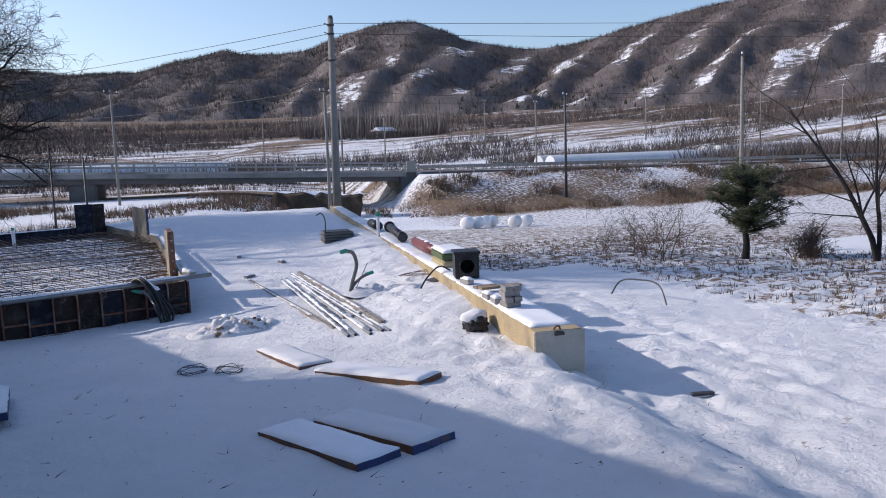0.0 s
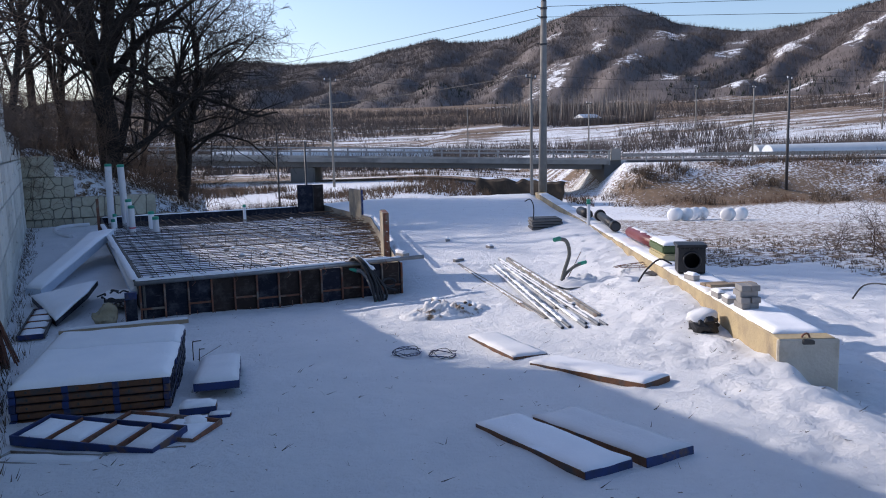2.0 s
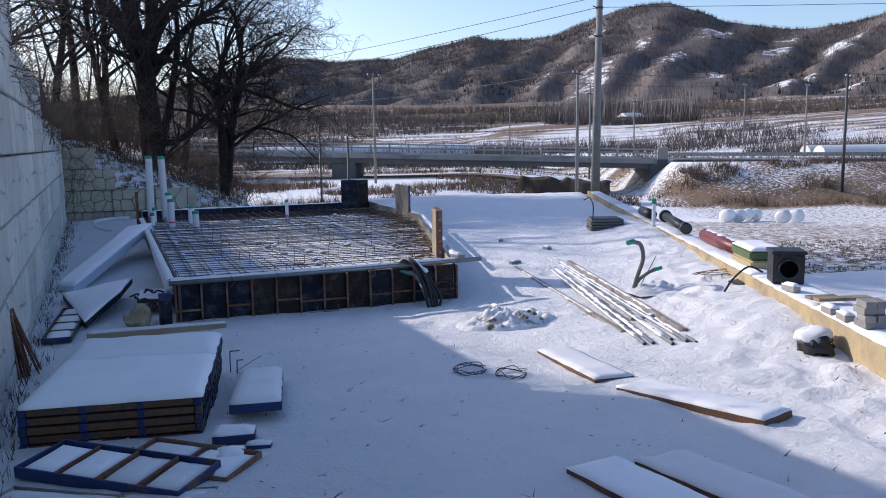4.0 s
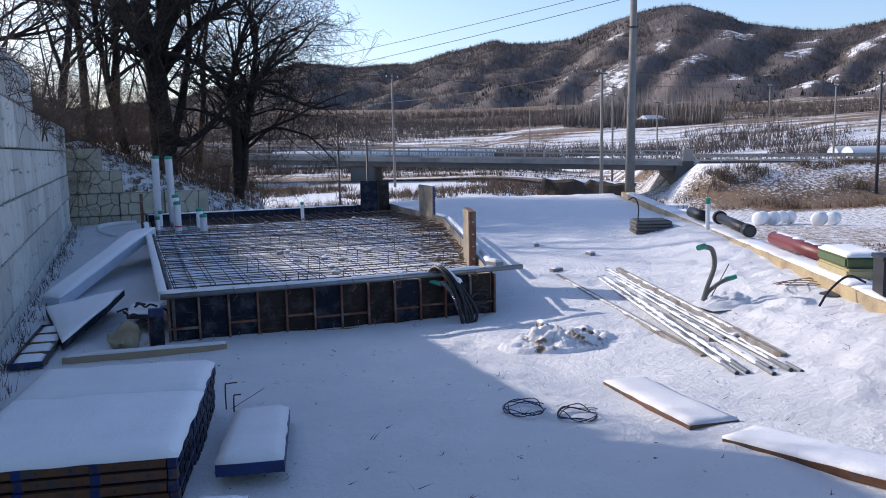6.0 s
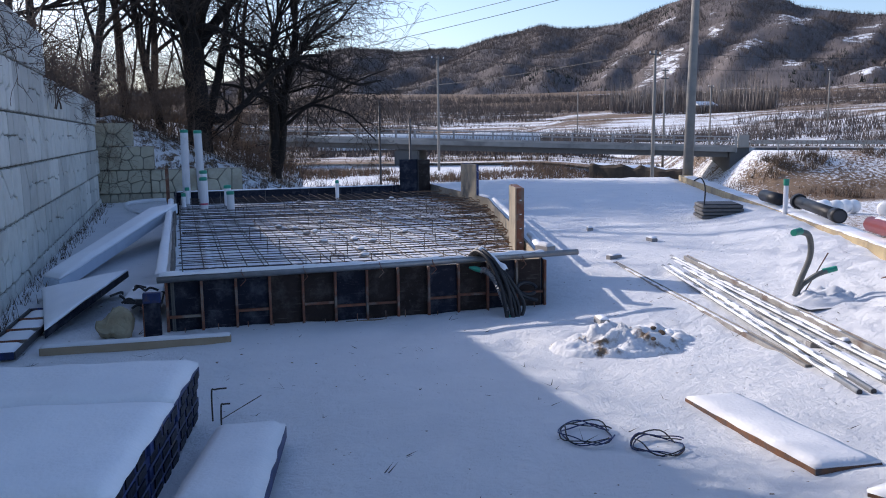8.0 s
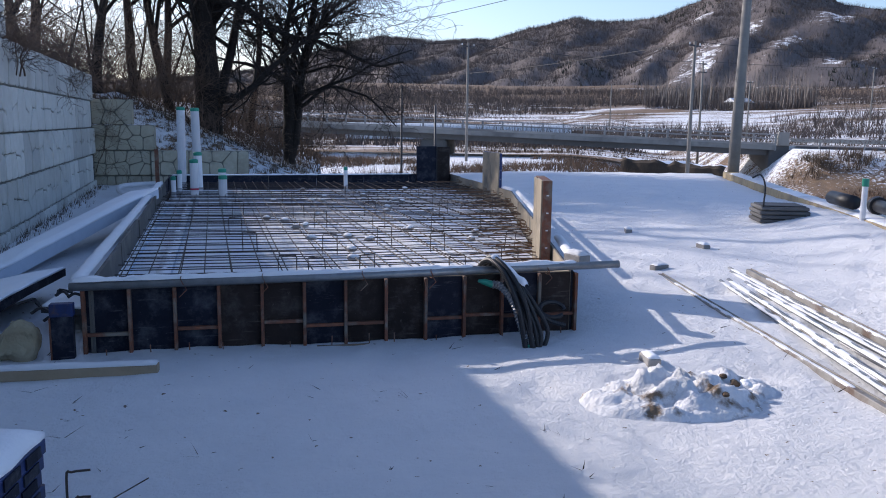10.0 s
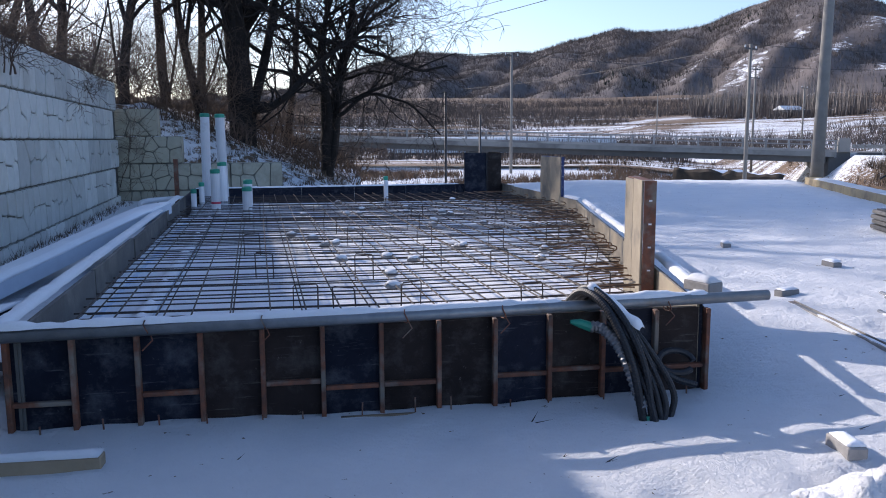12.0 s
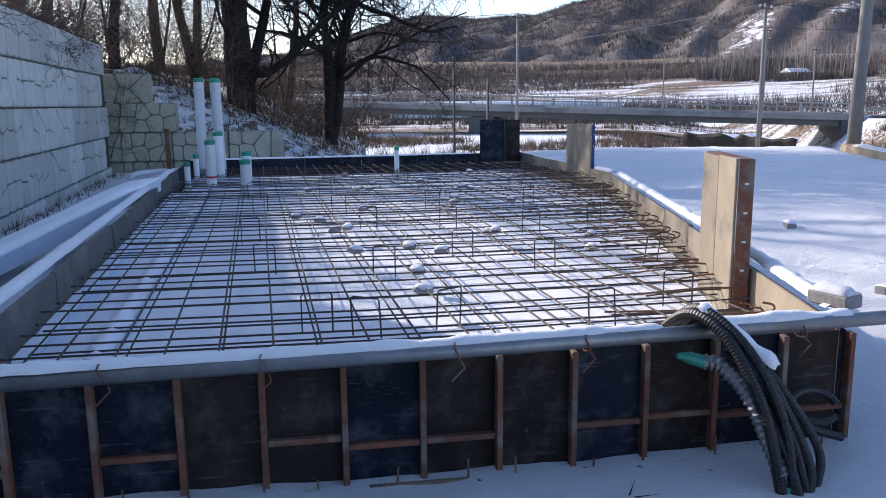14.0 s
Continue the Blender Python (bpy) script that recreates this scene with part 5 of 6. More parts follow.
part("upper", box(0.0, 0.42, 0.05, 0.85, 0.105, 0.22, 0.02), GREEN_PACK, gp, "green wrap")
o = part("snow", snow_slab(0.4, 0.8, 0.05, 0.05, 0.04, 3), SNOW, gp, smooth=True)
o.matrix_basis = pose(0.01, 0.05, 0.22)
cb = thing("plastic_catch_basin", "black plastic catch basin with a round opening", "catch basin", kerb_pose(3.3, 0.06, KT, -8))
s2 = 0.165


def basin_face():
    """A square side with a round hole."""
    bm = bmesh.new()
    n = 24
    for y in (0.0,):
        sq, ci = [], []
        for k in range(n):
            a = math.tau * (k + 0.5) / n
            c, s = math.cos(a), math.sin(a)
            q = s2 / max(abs(c), abs(s))
            sq.append(bm.verts.new((q * c, 0, s2 + q * s)))
            ci.append(bm.verts.new((0.1 * c, 0, s2 + 0.1 * s)))
        back = [bm.verts.new((v.co.x, 0.04, v.co.z)) for v in ci]
        for k in range(n):
            j = (k + 1) % n
            bm.faces.new((sq[k], sq[j], ci[j], ci[k]))
            bm.faces.new((ci[k], ci[j], back[j], back[k]))
    bmesh.ops.recalc_face_normals(bm, faces=bm.faces[:])
    return bm


o = part("side", basin_face(), BLACK_PE, cb)
o.matrix_basis = pose(s2, 0, 0)
part("side", box(0, 0.02, 0.005, 0.33, 0, 0.33), BLACK_PE, cb)
part("side", box(0.31, 0.33, 0.005, 0.33, 0, 0.33), BLACK_PE, cb)
part("side", box(0.021, 0.309, 0.31, 0.33, 0, 0.33), BLACK_PE, cb)
part("rim", box(-0.02, 0.35, -0.02, 0.35, 0.325, 0.365, 0.008), BLACK_PE, cb)
part("foot", box(0.01, 0.32, 0.0, 0.32, -0.005, 0.02), BLACK_PE, cb)
collar = [(s2 + 0.105 * math.cos(a), -0.012, s2 + 0.105 * math.sin(a)) for a in (math.tau * k / 24 for k in range(25))]
part("collar", tube(collar, 0.012, 6, cap=False), BLACK_PE, cb)
for k in range(6):
    part("fin", box(0.02 + 0.055 * k, 0.032 + 0.055 * k, -0.02, -0.001, 0.30, 0.324), BLACK_PE, cb)
for k, (s, off, tw) in enumerate(((1.12, 0.09, 5), (1.10, 0.09, -4), (1.13, 0.08, 3), (1.11, 0.09, 0))):
    o = thing("grey_brick", "grey cement brick stacked on the kerb", "brick", kerb_pose(s, off, KT + 0.02 + 0.058 * k, tw), "bricks on the kerb")
    part("block", box(-0.045, 0.045, -0.095, 0.095, 0, 0.057, 0.004, rough=0.002), BRICK, o)
    o2 = thing("grey_brick", "grey cement brick stacked on the kerb", "brick", kerb_pose(s + 0.02, off + 0.10, KT + 0.02 + 0.058 * k, -tw), "bricks on the kerb")
    part("block", box(-0.045, 0.045, -0.095, 0.095, 0, 0.057, 0.004, rough=0.002), BRICK, o2)
for s, off, tw in ((1.45, 0.07, 0), (1.75, 0.06, 5), (2.85, 0.1, 20)):
    o = thing("grey_brick", "grey cement brick lying on the kerb", "brick", kerb_pose(s, off, KT, tw), "bricks on the kerb")
    part("block", box(-0.045, 0.045, -0.095, 0.095, 0, 0.06, 0.004, rough=0.002), BRICK, o)
    o2 = part("snow", snow_slab(0.09, 0.19, 0.03, 0.03, 0.02, s), SNOW, o, smooth=True)
    o2.matrix_basis = pose(-0.045, -0.095, 0.06)
o = thing("wood_offcut", "dark weathered board lying across the kerb", "board", kerb_pose(2.1, 0.25, KT + 0.05, 10))
part("board", box(-0.2, 0.35, -0.06, 0.06, 0, 0.03, 0.004), WOOD, o)
part("board", box(-0.2, 0.1, 0.08, 0.2, -0.01, 0.02, 0.004), WOOD, o)
bag = thing("cement_bag", "black and white bag under snow beside the kerb", "bag", kerb_pose(1.35, -0.22, on_ground(5.25, -4.8)))
bm = bmesh.new()
bmesh.ops.create_icosphere(bm, subdivisions=3, radius=0.2)
for v in bm.verts:
    v.co = Vector((v.co.x * 0.7, v.co.y * 0.9, 0.06 + v.co.z * 0.5)) + Vector(noise.noise_vector(v.co * 8)) * 0.06
part("body", bm, BLACK_PE, bag)
bm = bmesh.new()
bmesh.ops.create_icosphere(bm, subdivisions=3, radius=0.19)
for v in bm.verts:
    v.co = Vector((v.co.x * 0.85 + 0.0, v.co.y * 0.95 + 0.05, 0.12 + v.co.z * 0.42)) + Vector(noise.noise_vector(v.co * 6)) * 0.05
part("snow", bm, SNOW, bag, smooth=True)
o = thing("hose_end", "thin dark hose poking over the kerb", "hose", kerb_pose(3.7, -0.35, on_ground(6.2, -2.5)))
part("hose", tube(curve((0, 0, 0.0), (0.12, 0.08, 0.14), (0.3, 0.1, 0.28), (0.45, 0.05, 0.22), steps=4), 0.012, 6), BLACK_PE, o)
w2 = thing("wire_tangle", "tangle of thin rusty wire on the snow", "wire", pose(6.55, -1.6, on_ground(6.55, -1.6) + 0.02))
for k in range(5):
    pts = [(0.28 * math.cos(a + k) * (1 + 0.2 * math.sin(2 * a + k)), 0.14 * math.sin(a), 0.02 * math.sin(2 * a + k) + 0.02) for a in (math.tau * q / 18 for q in range(15))]
    part("wire", tube(pts, 0.004, 4), RUST, w2)
o = thing("scrap_plate", "dark flat scrap half sunk in the snow", "scrap", pose(6.6, -2.1, on_ground(6.6, -2.1) + 0.005, 0, 0, 20))
part("plate", box(-0.16, 0.16, -0.1, 0.1, 0, 0.02, 0.004, rough=0.01), DARK, o)
o = thing("dark_offcut", "dark stick lying on the driveway snow", "stick", pose(5.95, -7.05, on_ground(5.95, -7.05) + 0.01, 0, 0, -35))
part("stick", box(-0.02, 0.2, -0.03, 0.03, 0, 0.03, 0.006, rough=0.01), DARK, o)
# small litter on the snow
rnd = random.Random(77)


def litter_spot(r):
    x, y = r.uniform(-1.3, 6.0), r.uniform(-9.5, 1)
    if x > -0.2 and y > -0.3:
        return None
    return x, y, on_ground(x, y), 1.0



# ---------------- bridge and road ----------------
A, B = Vector(RA), Vector(RB)
bdir = (B - A).normalized()
bridge = thing("bridge", "long concrete road bridge with pale metal railing", "bridge", pose(*A, 0, 0, math.degrees(math.atan2(bdir.y, bdir.x))))
BL, slope = 95.0, bdir.z


def beam(x0, x1, y0, y1, z0, z1):
    bm = bmesh.new()
    v = [bm.verts.new((x, y, x * slope + z)) for x in (x0, x1) for y in (y0, y1) for z in (z0, z1)]
    for f in ((0, 1, 3, 2), (4, 6, 7, 5), (0, 4, 5, 1), (2, 3, 7, 6), (0, 2, 6, 4), (1, 5, 7, 3)):
        bm.faces.new([v[i] for i in f])
    bmesh.ops.recalc_face_normals(bm, faces=bm.faces[:])
    return bm


# the near side is at local y > 0
part("deck", beam(0, BL, -8.5, 0.4, -0.45, 0), BRIDGE, bridge)
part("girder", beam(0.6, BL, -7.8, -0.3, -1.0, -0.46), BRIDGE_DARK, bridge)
part("snow", beam(0, BL, -8.2, -0.1, 0.004, 0.08), SNOW, bridge, "snow on the deck")
part("kerb", beam(0, BL, -0.05, 0.38, 0.004, 0.22), BRIDGE, bridge)
for side in (0.16, -8.2):
    for z in (0.62, 1.02):
        part("rail", beam(-1, BL, side - 0.05, side + 0.05, z - 0.05, z + 0.06), GALV, bridge)
post = part("post", box(-0.09, 0.09, -0.07, 0.07, 0.1, 1.05), GALV, bridge)
post.matrix_basis = pose(0, 0.16, 0)
for k in range(1, 48):
    share("post", post, bridge, pose(2.0 * k, 0.16, 2.0 * k * slope))
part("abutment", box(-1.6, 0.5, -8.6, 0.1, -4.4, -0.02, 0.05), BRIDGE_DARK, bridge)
part("end_block", box(-1.2, -0.2, -0.1, 0.42, 0.0, 1.25, 0.04), BRIDGE, bridge)
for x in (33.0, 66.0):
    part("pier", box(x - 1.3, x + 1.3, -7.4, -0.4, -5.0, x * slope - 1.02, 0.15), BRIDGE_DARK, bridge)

road = thing("road", "dark asphalt road on the bank with snow at its side", "road", pose(*A, 0, 0, math.degrees(math.atan2(bdir.y, bdir.x)) + 180), kind="structure")
ASPHALT = mat("asphalt", (0.06, 0.06, 0.065), (0.09, 0.09, 0.095), 0.9, 1.0, c=(0.7, 0.72, 0.74), cscale=0.2, cmin=0.55)
slope_r = 0.012


def rbeam(x0, x1, y0, y1, z0, z1):
    bm = bmesh.new()
    v = [bm.verts.new((x, y, -x * slope_r + z)) for x in (x0, x1) for y in (y0, y1) for z in (z0, z1)]
    for f in ((0, 1, 3, 2), (4, 6, 7, 5), (0, 4, 5, 1), (2, 3, 7, 6), (0, 2, 6, 4), (1, 5, 7, 3)):
        bm.faces.new([v[i] for i in f])
    bmesh.ops.recalc_face_normals(bm, faces=bm.faces[:])
    return bm


part("surface", rbeam(1.3, 150, -0.2, 8.2, -0.4, -0.02), ASPHALT, road)
part("guard_rail", rbeam(1.3, 150, -0.42, -0.36, 0.35, 0.72), GREY_PLANK, road, "grey steel guard rail")
gpost = part("guard_post", box(-0.07, 0.07, -0.34, -0.22, -0.5, 0.75), GALV, road)
for k in range(1, 37):
    share("guard_post", gpost, road, pose(4.0 * k, 0, -4.0 * k * slope_r))

# steep river bank below the bridge end, its shade put into the earth colour
bm = bmesh.new()
rows = []
for i in range(61):
    w = i / 60
    p = Vector((30.4, 56.6, 0)).lerp(Vector((36.4, 50.6, 0)), w)
    out = Vector((-0.707, -0.707, 0))
    top = -1.0 - 0.35 * w + 0.25 * nz(i, 0, 0.17, 3)
    row = []
    for k, (d, z) in enumerate(((4.0, -0.1), (2.0, 0.0), (0.35, 0.05), (0.0, -0.2), (-0.15, -0.9), (-0.3, -1.6), (-0.8, -2.2), (-1.2, -3.6))):
        q = p - out * d + Vector((0, 0, top + z))
        row.append(bm.verts.new(q + Vector(noise.noise_vector(q * 0.9)) * 0.22))
    rows.append(row)
for a, b in zip(rows, rows[1:]):
    for k in range(7):
        bm.faces.new((a[k], a[k + 1], b[k + 1], b[k])).material_index = 1 if k < 2 else 0
bmesh.ops.recalc_face_normals(bm, faces=bm.faces[:])
# earth darkened to stand for the shade under the bridge
SHADED_EARTH = mat("shaded_earth", (0.055, 0.040, 0.028), (0.030, 0.023, 0.017), 0.95, 2.0, bump=0.6)
cut = tagged(part("river_bank", bm, SHADED_EARTH), "steep earth bank of the river, coloured dark for the shade below the bridge", "river bank", kind="structure")
cut.data.materials.append(SNOW)

# ---------------- poles and wires ----------------
def far_pole(x, y, z, h, r, arms, label, material=POLE, turn=30.0):
    p = thing("utility_pole", label, "pole", pose(x, y, z - 1.0), "far poles")
    part("shaft", tube([(0, 0, 0), (0, 0, h + 1.0)], [r, r * 0.65], 8), material, p, smooth=True)
    for k in range(arms):
        zz = h + 0.7 - 0.9 * k
        part("crossarm", box(-0.8, 0.8, -0.06, 0.06, zz - 0.05, zz + 0.05), DARK, p).matrix_basis = pose(0, 0, 0, 0, 0, turn)
        for q in (-0.7, 0.0, 0.7):
            part("insulator", tube([(q, 0, zz + 0.05), (q, 0, zz + 0.22)], 0.05, 6), PVC, p).matrix_basis = pose(0, 0, 0, 0, 0, turn)
    return p


GP = "grey concrete pole beyond the plot"
pole_tops = {}
for key, x, y, z, h, r, arms, mt in (
    ("b", 31.2, 47.0, -3.4, 11.2, 0.16, 1, POLE), ("c", 48.7, 75.8, -2.5, 11.5, 0.15, 2, POLE), ("d", 18.1, 61.2, -3.4, 12.0, 0.14, 1, POLE),
    ("e", 56.6, 44.9, -2.0, 9.7, 0.15, 1, DARK), ("f", 51.8, 22.3, -3.2, 11.9, 0.17, 1, POLE), ("g", 97.9, 38.5, -0.5, 9.3, 0.15, 1, POLE),
    ("h", 6.2, 24.0, -1.8, 5.0, 0.055, 0, DARK), ("i", 9.6, 34.0, -3.4, 6.1, 0.08, 0, DARK), ("j", 78, 72, 1.0, 8, 0.13, 1, POLE), ("k", 64, 90, 0.0, 8, 0.13, 1, POLE), ("l", 118, 62, 2.0, 9, 0.14, 1, POLE), ("m", 130, 95, 4.0, 9, 0.14, 0, POLE), ("n", 60, 125, 1.0, 8, 0.13, 0, POLE), ("o", 100, 110, 3.0, 9, 0.14, 1, POLE)):
    far_pole(x, y, z, h, r, arms, "thin dark steel post beyond the form" if mt == DARK and r < 0.1 else GP, mt)
    pole_tops[key] = Vector((x, y, z + h))
for z in (5.2, 6.1, 6.4):
    part("clamp", tube([(0.0118 * z, -0.006 * z, z - 0.03), (0.0118 * z, -0.006 * z, z + 0.03)], 0.125, 12), DARK, main_pole)
    part("hook", tube([(0.0118 * z - 0.1, -0.006 * z, z), (0.0118 * z - 0.28, -0.006 * z - 0.05, z + 0.04)], 0.018, 5), DARK, main_pole)
part("cap", tube([(0.078, -0.04, 6.6), (0.078, -0.04, 6.72)], [0.1, 0.07], 10), DARK, main_pole)
pole_tops["a"] = Vector((13.55, 13.36, 6.9))
pole_tops["a2"] = Vector((13.5, 13.36, 6.55))


def wire(p, q, sag, r=0.012):
    mid = (p + q) / 2 - Vector((0, 0, sag))
    o = tagged(part("overhead_wire", tube([p.lerp(mid, t).lerp(mid.lerp(q, t), t) for t in (k / 14 for k in range(15))], r, 4), BLACK_PE), "thin dark overhead wire between poles", "wire", "overhead wires")
    return o


wire(pole_tops["a"], Vector((-9, 52, 5.5)), 1.0, 0.010)
wire(pole_tops["a2"], Vector((-14, 50, 4.0)), 1.4, 0.010)
wire(pole_tops["a"], Vector((70, -6, 8.6)), 0.5, 0.010)
wire(pole_tops["a2"], Vector((75, -10, 8.2)), 1.2, 0.010)
wire(pole_tops["b"], Vector((20, 92, 7.5)), 0.8, 0.02)
wire(pole_tops["b"], pole_tops["e"], 1.0, 0.02)
wire(pole_tops["e"], pole_tops["g"], 1.2, 0.025)
wire(pole_tops["c"], pole_tops["d"], 1.0, 0.025)
wire(pole_tops["c"], pole_tops["j"], 0.8, 0.025)
wire(pole_tops["j"], pole_tops["l"], 1.0, 0.03)
wire(pole_tops["d"], Vector((-40, 80, 9)), 1.2, 0.025)

# ---------------- bales in the field ----------------
bale = None
for x, y in ((32.55, 30.3), (33.62, 30.6), (34.87, 31.33), (35.91, 31.83), (35.63, 28.97), (37.35, 29.72)):
    m = pose(x, y, on_ground(x, y) + 0.4, 0, 0, 35)
    if bale is None:
        bale = thing("silage_bale", "round white plastic-wrapped silage bale", "bale", m, "bales in the field")
        part("body", tube([(-0.5, 0, 0), (-0.46, 0, 0), (-0.36, 0, 0), (0.36, 0, 0), (0.46, 0, 0), (0.5, 0, 0)], [0.30, 0.37, 0.42, 0.42, 0.37, 0.30], 20), BALE, bale, smooth=True)
    else:
        copy_thing(bale, m)

# ---------------- far buildings and greenhouses ----------------
def hoop_house(x, y, ln, w, h, yaw, n, label):
    z = land(x, y)[0]
    for k in range(n):
        c, s = math.cos(radians(yaw)), math.sin(radians(yaw))
        p = thing("greenhouse", label, "greenhouse", pose(x - s * (w + 0.6) * k, y + c * (w + 0.6) * k, z, 0, 0, yaw), "greenhouses")
        bm = bmesh.new()
        r0 = [(w / 2 * math.cos(a), h * math.sin(a)) for a in (math.pi * q / 10 for q in range(11))]
        a = [bm.verts.new((0, u, v)) for u, v in r0]
        b = [bm.verts.new((ln, u, v)) for u, v in r0]
        for q in range(10):
            bm.faces.new((a[q], a[q + 1], b[q + 1], b[q]))
        part("cover", bm, GH, p, smooth=True)
        for xx in (0.0, ln):
            bm = bmesh.new()
            bm.faces.new([bm.verts.new((xx, u, v)) for u, v in r0])
            part("end_wall", bm, GH, p)


hoop_house(58, 150, 40, 6, 2.8, 170, 4, "grey plastic hoop greenhouse on the far field")
hoop_house(100, 92, 60, 5, 1.7, -22, 2, "long pale plastic hoop greenhouse beside the road")
hoop_house(150, 92, 40, 5, 1.7, -22, 2, "long pale plastic hoop greenhouse beside the road")


def farmhouse(x, y, w, d, h, yaw):
    z = land(x, y)[0] - 0.3
    p = thing("farmhouse", "small far farmhouse under a snowy roof", "house", pose(x, y, z, 0, 0, yaw), "farmhouses")
    part("wall", box(-w / 2, w / 2, -d / 2, d / 2, 0, h, 0.02), HOUSE, p)
    bm = bmesh.new()
    v = [bm.verts.new(c) for c in ((-w / 2 - 0.5, -d / 2 - 0.5, h), (w / 2 + 0.5, -d / 2 - 0.5, h), (w / 2 + 0.5, d / 2 + 0.5, h), (-w / 2 - 0.5, d / 2 + 0.5, h), (-w / 2 - 0.3, 0, h + d * 0.3), (w / 2 + 0.3, 0, h + d * 0.3))]
    for f in ((0, 1, 5, 4), (2, 3, 4, 5), (3, 0, 4), (1, 2, 5), (3, 2, 1, 0)):
        bm.faces.new([v[i] for i in f])
    part("roof", bm, ROOF, p)
    for q in (-w * 0.28, w * 0.2):
        part("window", box(q, q + w * 0.16, -d / 2 - 0.05, -d / 2 + 0.02, h * 0.4, h * 0.75), DARK, p)


for x, y, w, d, h, yw in ((165, 250, 8, 5, 2.4, 10),):
    farmhouse(x, y, w, d, h, yw)


# ---------------- trees ----------------
class Wood:
    def __init__(self):
        self.v, self.f = [], []

    def tube(self, pts, rs):
        n = 8 if rs[0] > 0.1 else 5 if rs[0] > 0.02 else 3
        base, side = None, None
        for i, p in enumerate(pts):
            d = (pts[min(i + 1, len(pts) - 1)] - pts[max(i - 1, 0)]).normalized()
            if side is None:
                side = d.orthogonal().normalized()
            side = (side - d * side.dot(d)).normalized()
            up = d.cross(side)
            q = len(self.v)
            for k in range(n):
                a = math.tau * k / n
                self.v.append(p + rs[i] * (math.cos(a) * side + math.sin(a) * up))
            if i:
                for k in range(n):
                    self.f.append((q - n + k, q - n + (k + 1) % n, q + (k + 1) % n, q + k))

    def mesh(self, name, material, parent, label=""):
        me = bpy.data.meshes.new(name)
        me.from_pydata(self.v, [], self.f)
        me.materials.append(material)
        me.shade_smooth()
        o = new(name, me)
        o.parent = parent
        if label:
            o["label"] = label
        return o


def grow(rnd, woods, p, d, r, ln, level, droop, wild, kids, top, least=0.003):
    """One limb with its side limbs; woods holds a mesh for each of limbs and twigs."""
    n = 7 if level == 0 else 6
    pts, rs = [p], [r]
    for i in range(n):
        d = (d + Vector((rnd.gauss(0, wild), rnd.gauss(0, wild), rnd.gauss(0, wild) - droop * (i / n) + 0.03))).normalized()
        p = p + d * (ln / n)
        pts.append(p)
        rs.append(max(least, r * (1 - 0.75 * (i + 1) / n)))
    woods[0 if r > 0.035 else 1].tube(pts, rs)
    if level >= top:
        return
    count = kids[min(level, len(kids) - 1)]
    for k in range(count):
        t = rnd.uniform(0.25, 1.0)
        i = min(n - 1, int(t * n))
        q = pts[i].lerp(pts[i + 1], t * n - i)
        a = (pts[i + 1] - pts[i]).normalized()
        out = Vector((rnd.gauss(0, 1), rnd.gauss(0, 1), rnd.gauss(0.15, 0.7)))
        out = (out - a * out.dot(a)).normalized()
        ang = rnd.uniform(0.45, 1.1)
        nd = a * math.cos(ang) + out * math.sin(ang)
        grow(rnd, woods, q, nd, max(least, rs[i] * rnd.uniform(0.4, 0.65)), ln * rnd.uniform(0.35, 0.62), level + 1, droop * 1.3 + 0.02, wild * 1.08, kids, top, least)


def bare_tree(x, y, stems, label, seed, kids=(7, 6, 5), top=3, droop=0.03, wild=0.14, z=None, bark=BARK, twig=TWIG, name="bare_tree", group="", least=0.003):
    z = land(x, y)[0] - 0.1 if z is None else z
    p = thing(name, label, "tree", pose(x, y, z), group)
    rnd = random.Random(seed)
    woods = [Wood(), Wood()]
    for (dx, dy, dz, r, ln) in stems:
        grow(rnd, woods, Vector((0, 0, 0)), Vector((dx, dy, dz)).normalized(), r, ln, 0, droop * 0.3, wild * 0.55, kids, top, least)
    woods[0].mesh("trunk", bark, p)
    if woods[1].v:
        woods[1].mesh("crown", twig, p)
    return p


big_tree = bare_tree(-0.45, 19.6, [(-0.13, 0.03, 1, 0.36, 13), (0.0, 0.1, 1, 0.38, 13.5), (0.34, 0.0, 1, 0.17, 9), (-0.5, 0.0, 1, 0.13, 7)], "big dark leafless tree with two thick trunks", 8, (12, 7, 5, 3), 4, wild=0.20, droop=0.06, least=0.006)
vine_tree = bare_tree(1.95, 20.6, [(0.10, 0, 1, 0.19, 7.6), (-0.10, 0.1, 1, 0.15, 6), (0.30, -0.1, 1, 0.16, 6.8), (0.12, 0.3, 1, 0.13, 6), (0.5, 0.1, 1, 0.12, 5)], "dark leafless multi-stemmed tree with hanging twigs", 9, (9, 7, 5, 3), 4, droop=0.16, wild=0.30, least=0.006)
rnd = random.Random(3)
# the tree at (-6.6, -1) is added out of view to shade the yard
for k, (x, y, h) in enumerate(((-1.7, 20.5, 7.5), (-3.4, 18.4, 7), (-4.6, 16.5, 8), (-3.0, 22.5, 9), (-5.5, 20.0, 9), (-7.5, 17.5, 10), (-2.4, 26, 9), (-8.5, 24, 11), (-6.6, -1, 7), (0.6, 24.5, 7))):
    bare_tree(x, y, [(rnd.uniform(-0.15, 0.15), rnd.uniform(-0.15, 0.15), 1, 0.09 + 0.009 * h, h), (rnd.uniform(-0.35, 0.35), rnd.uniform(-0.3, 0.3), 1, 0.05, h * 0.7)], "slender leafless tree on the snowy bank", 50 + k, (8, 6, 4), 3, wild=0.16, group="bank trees")


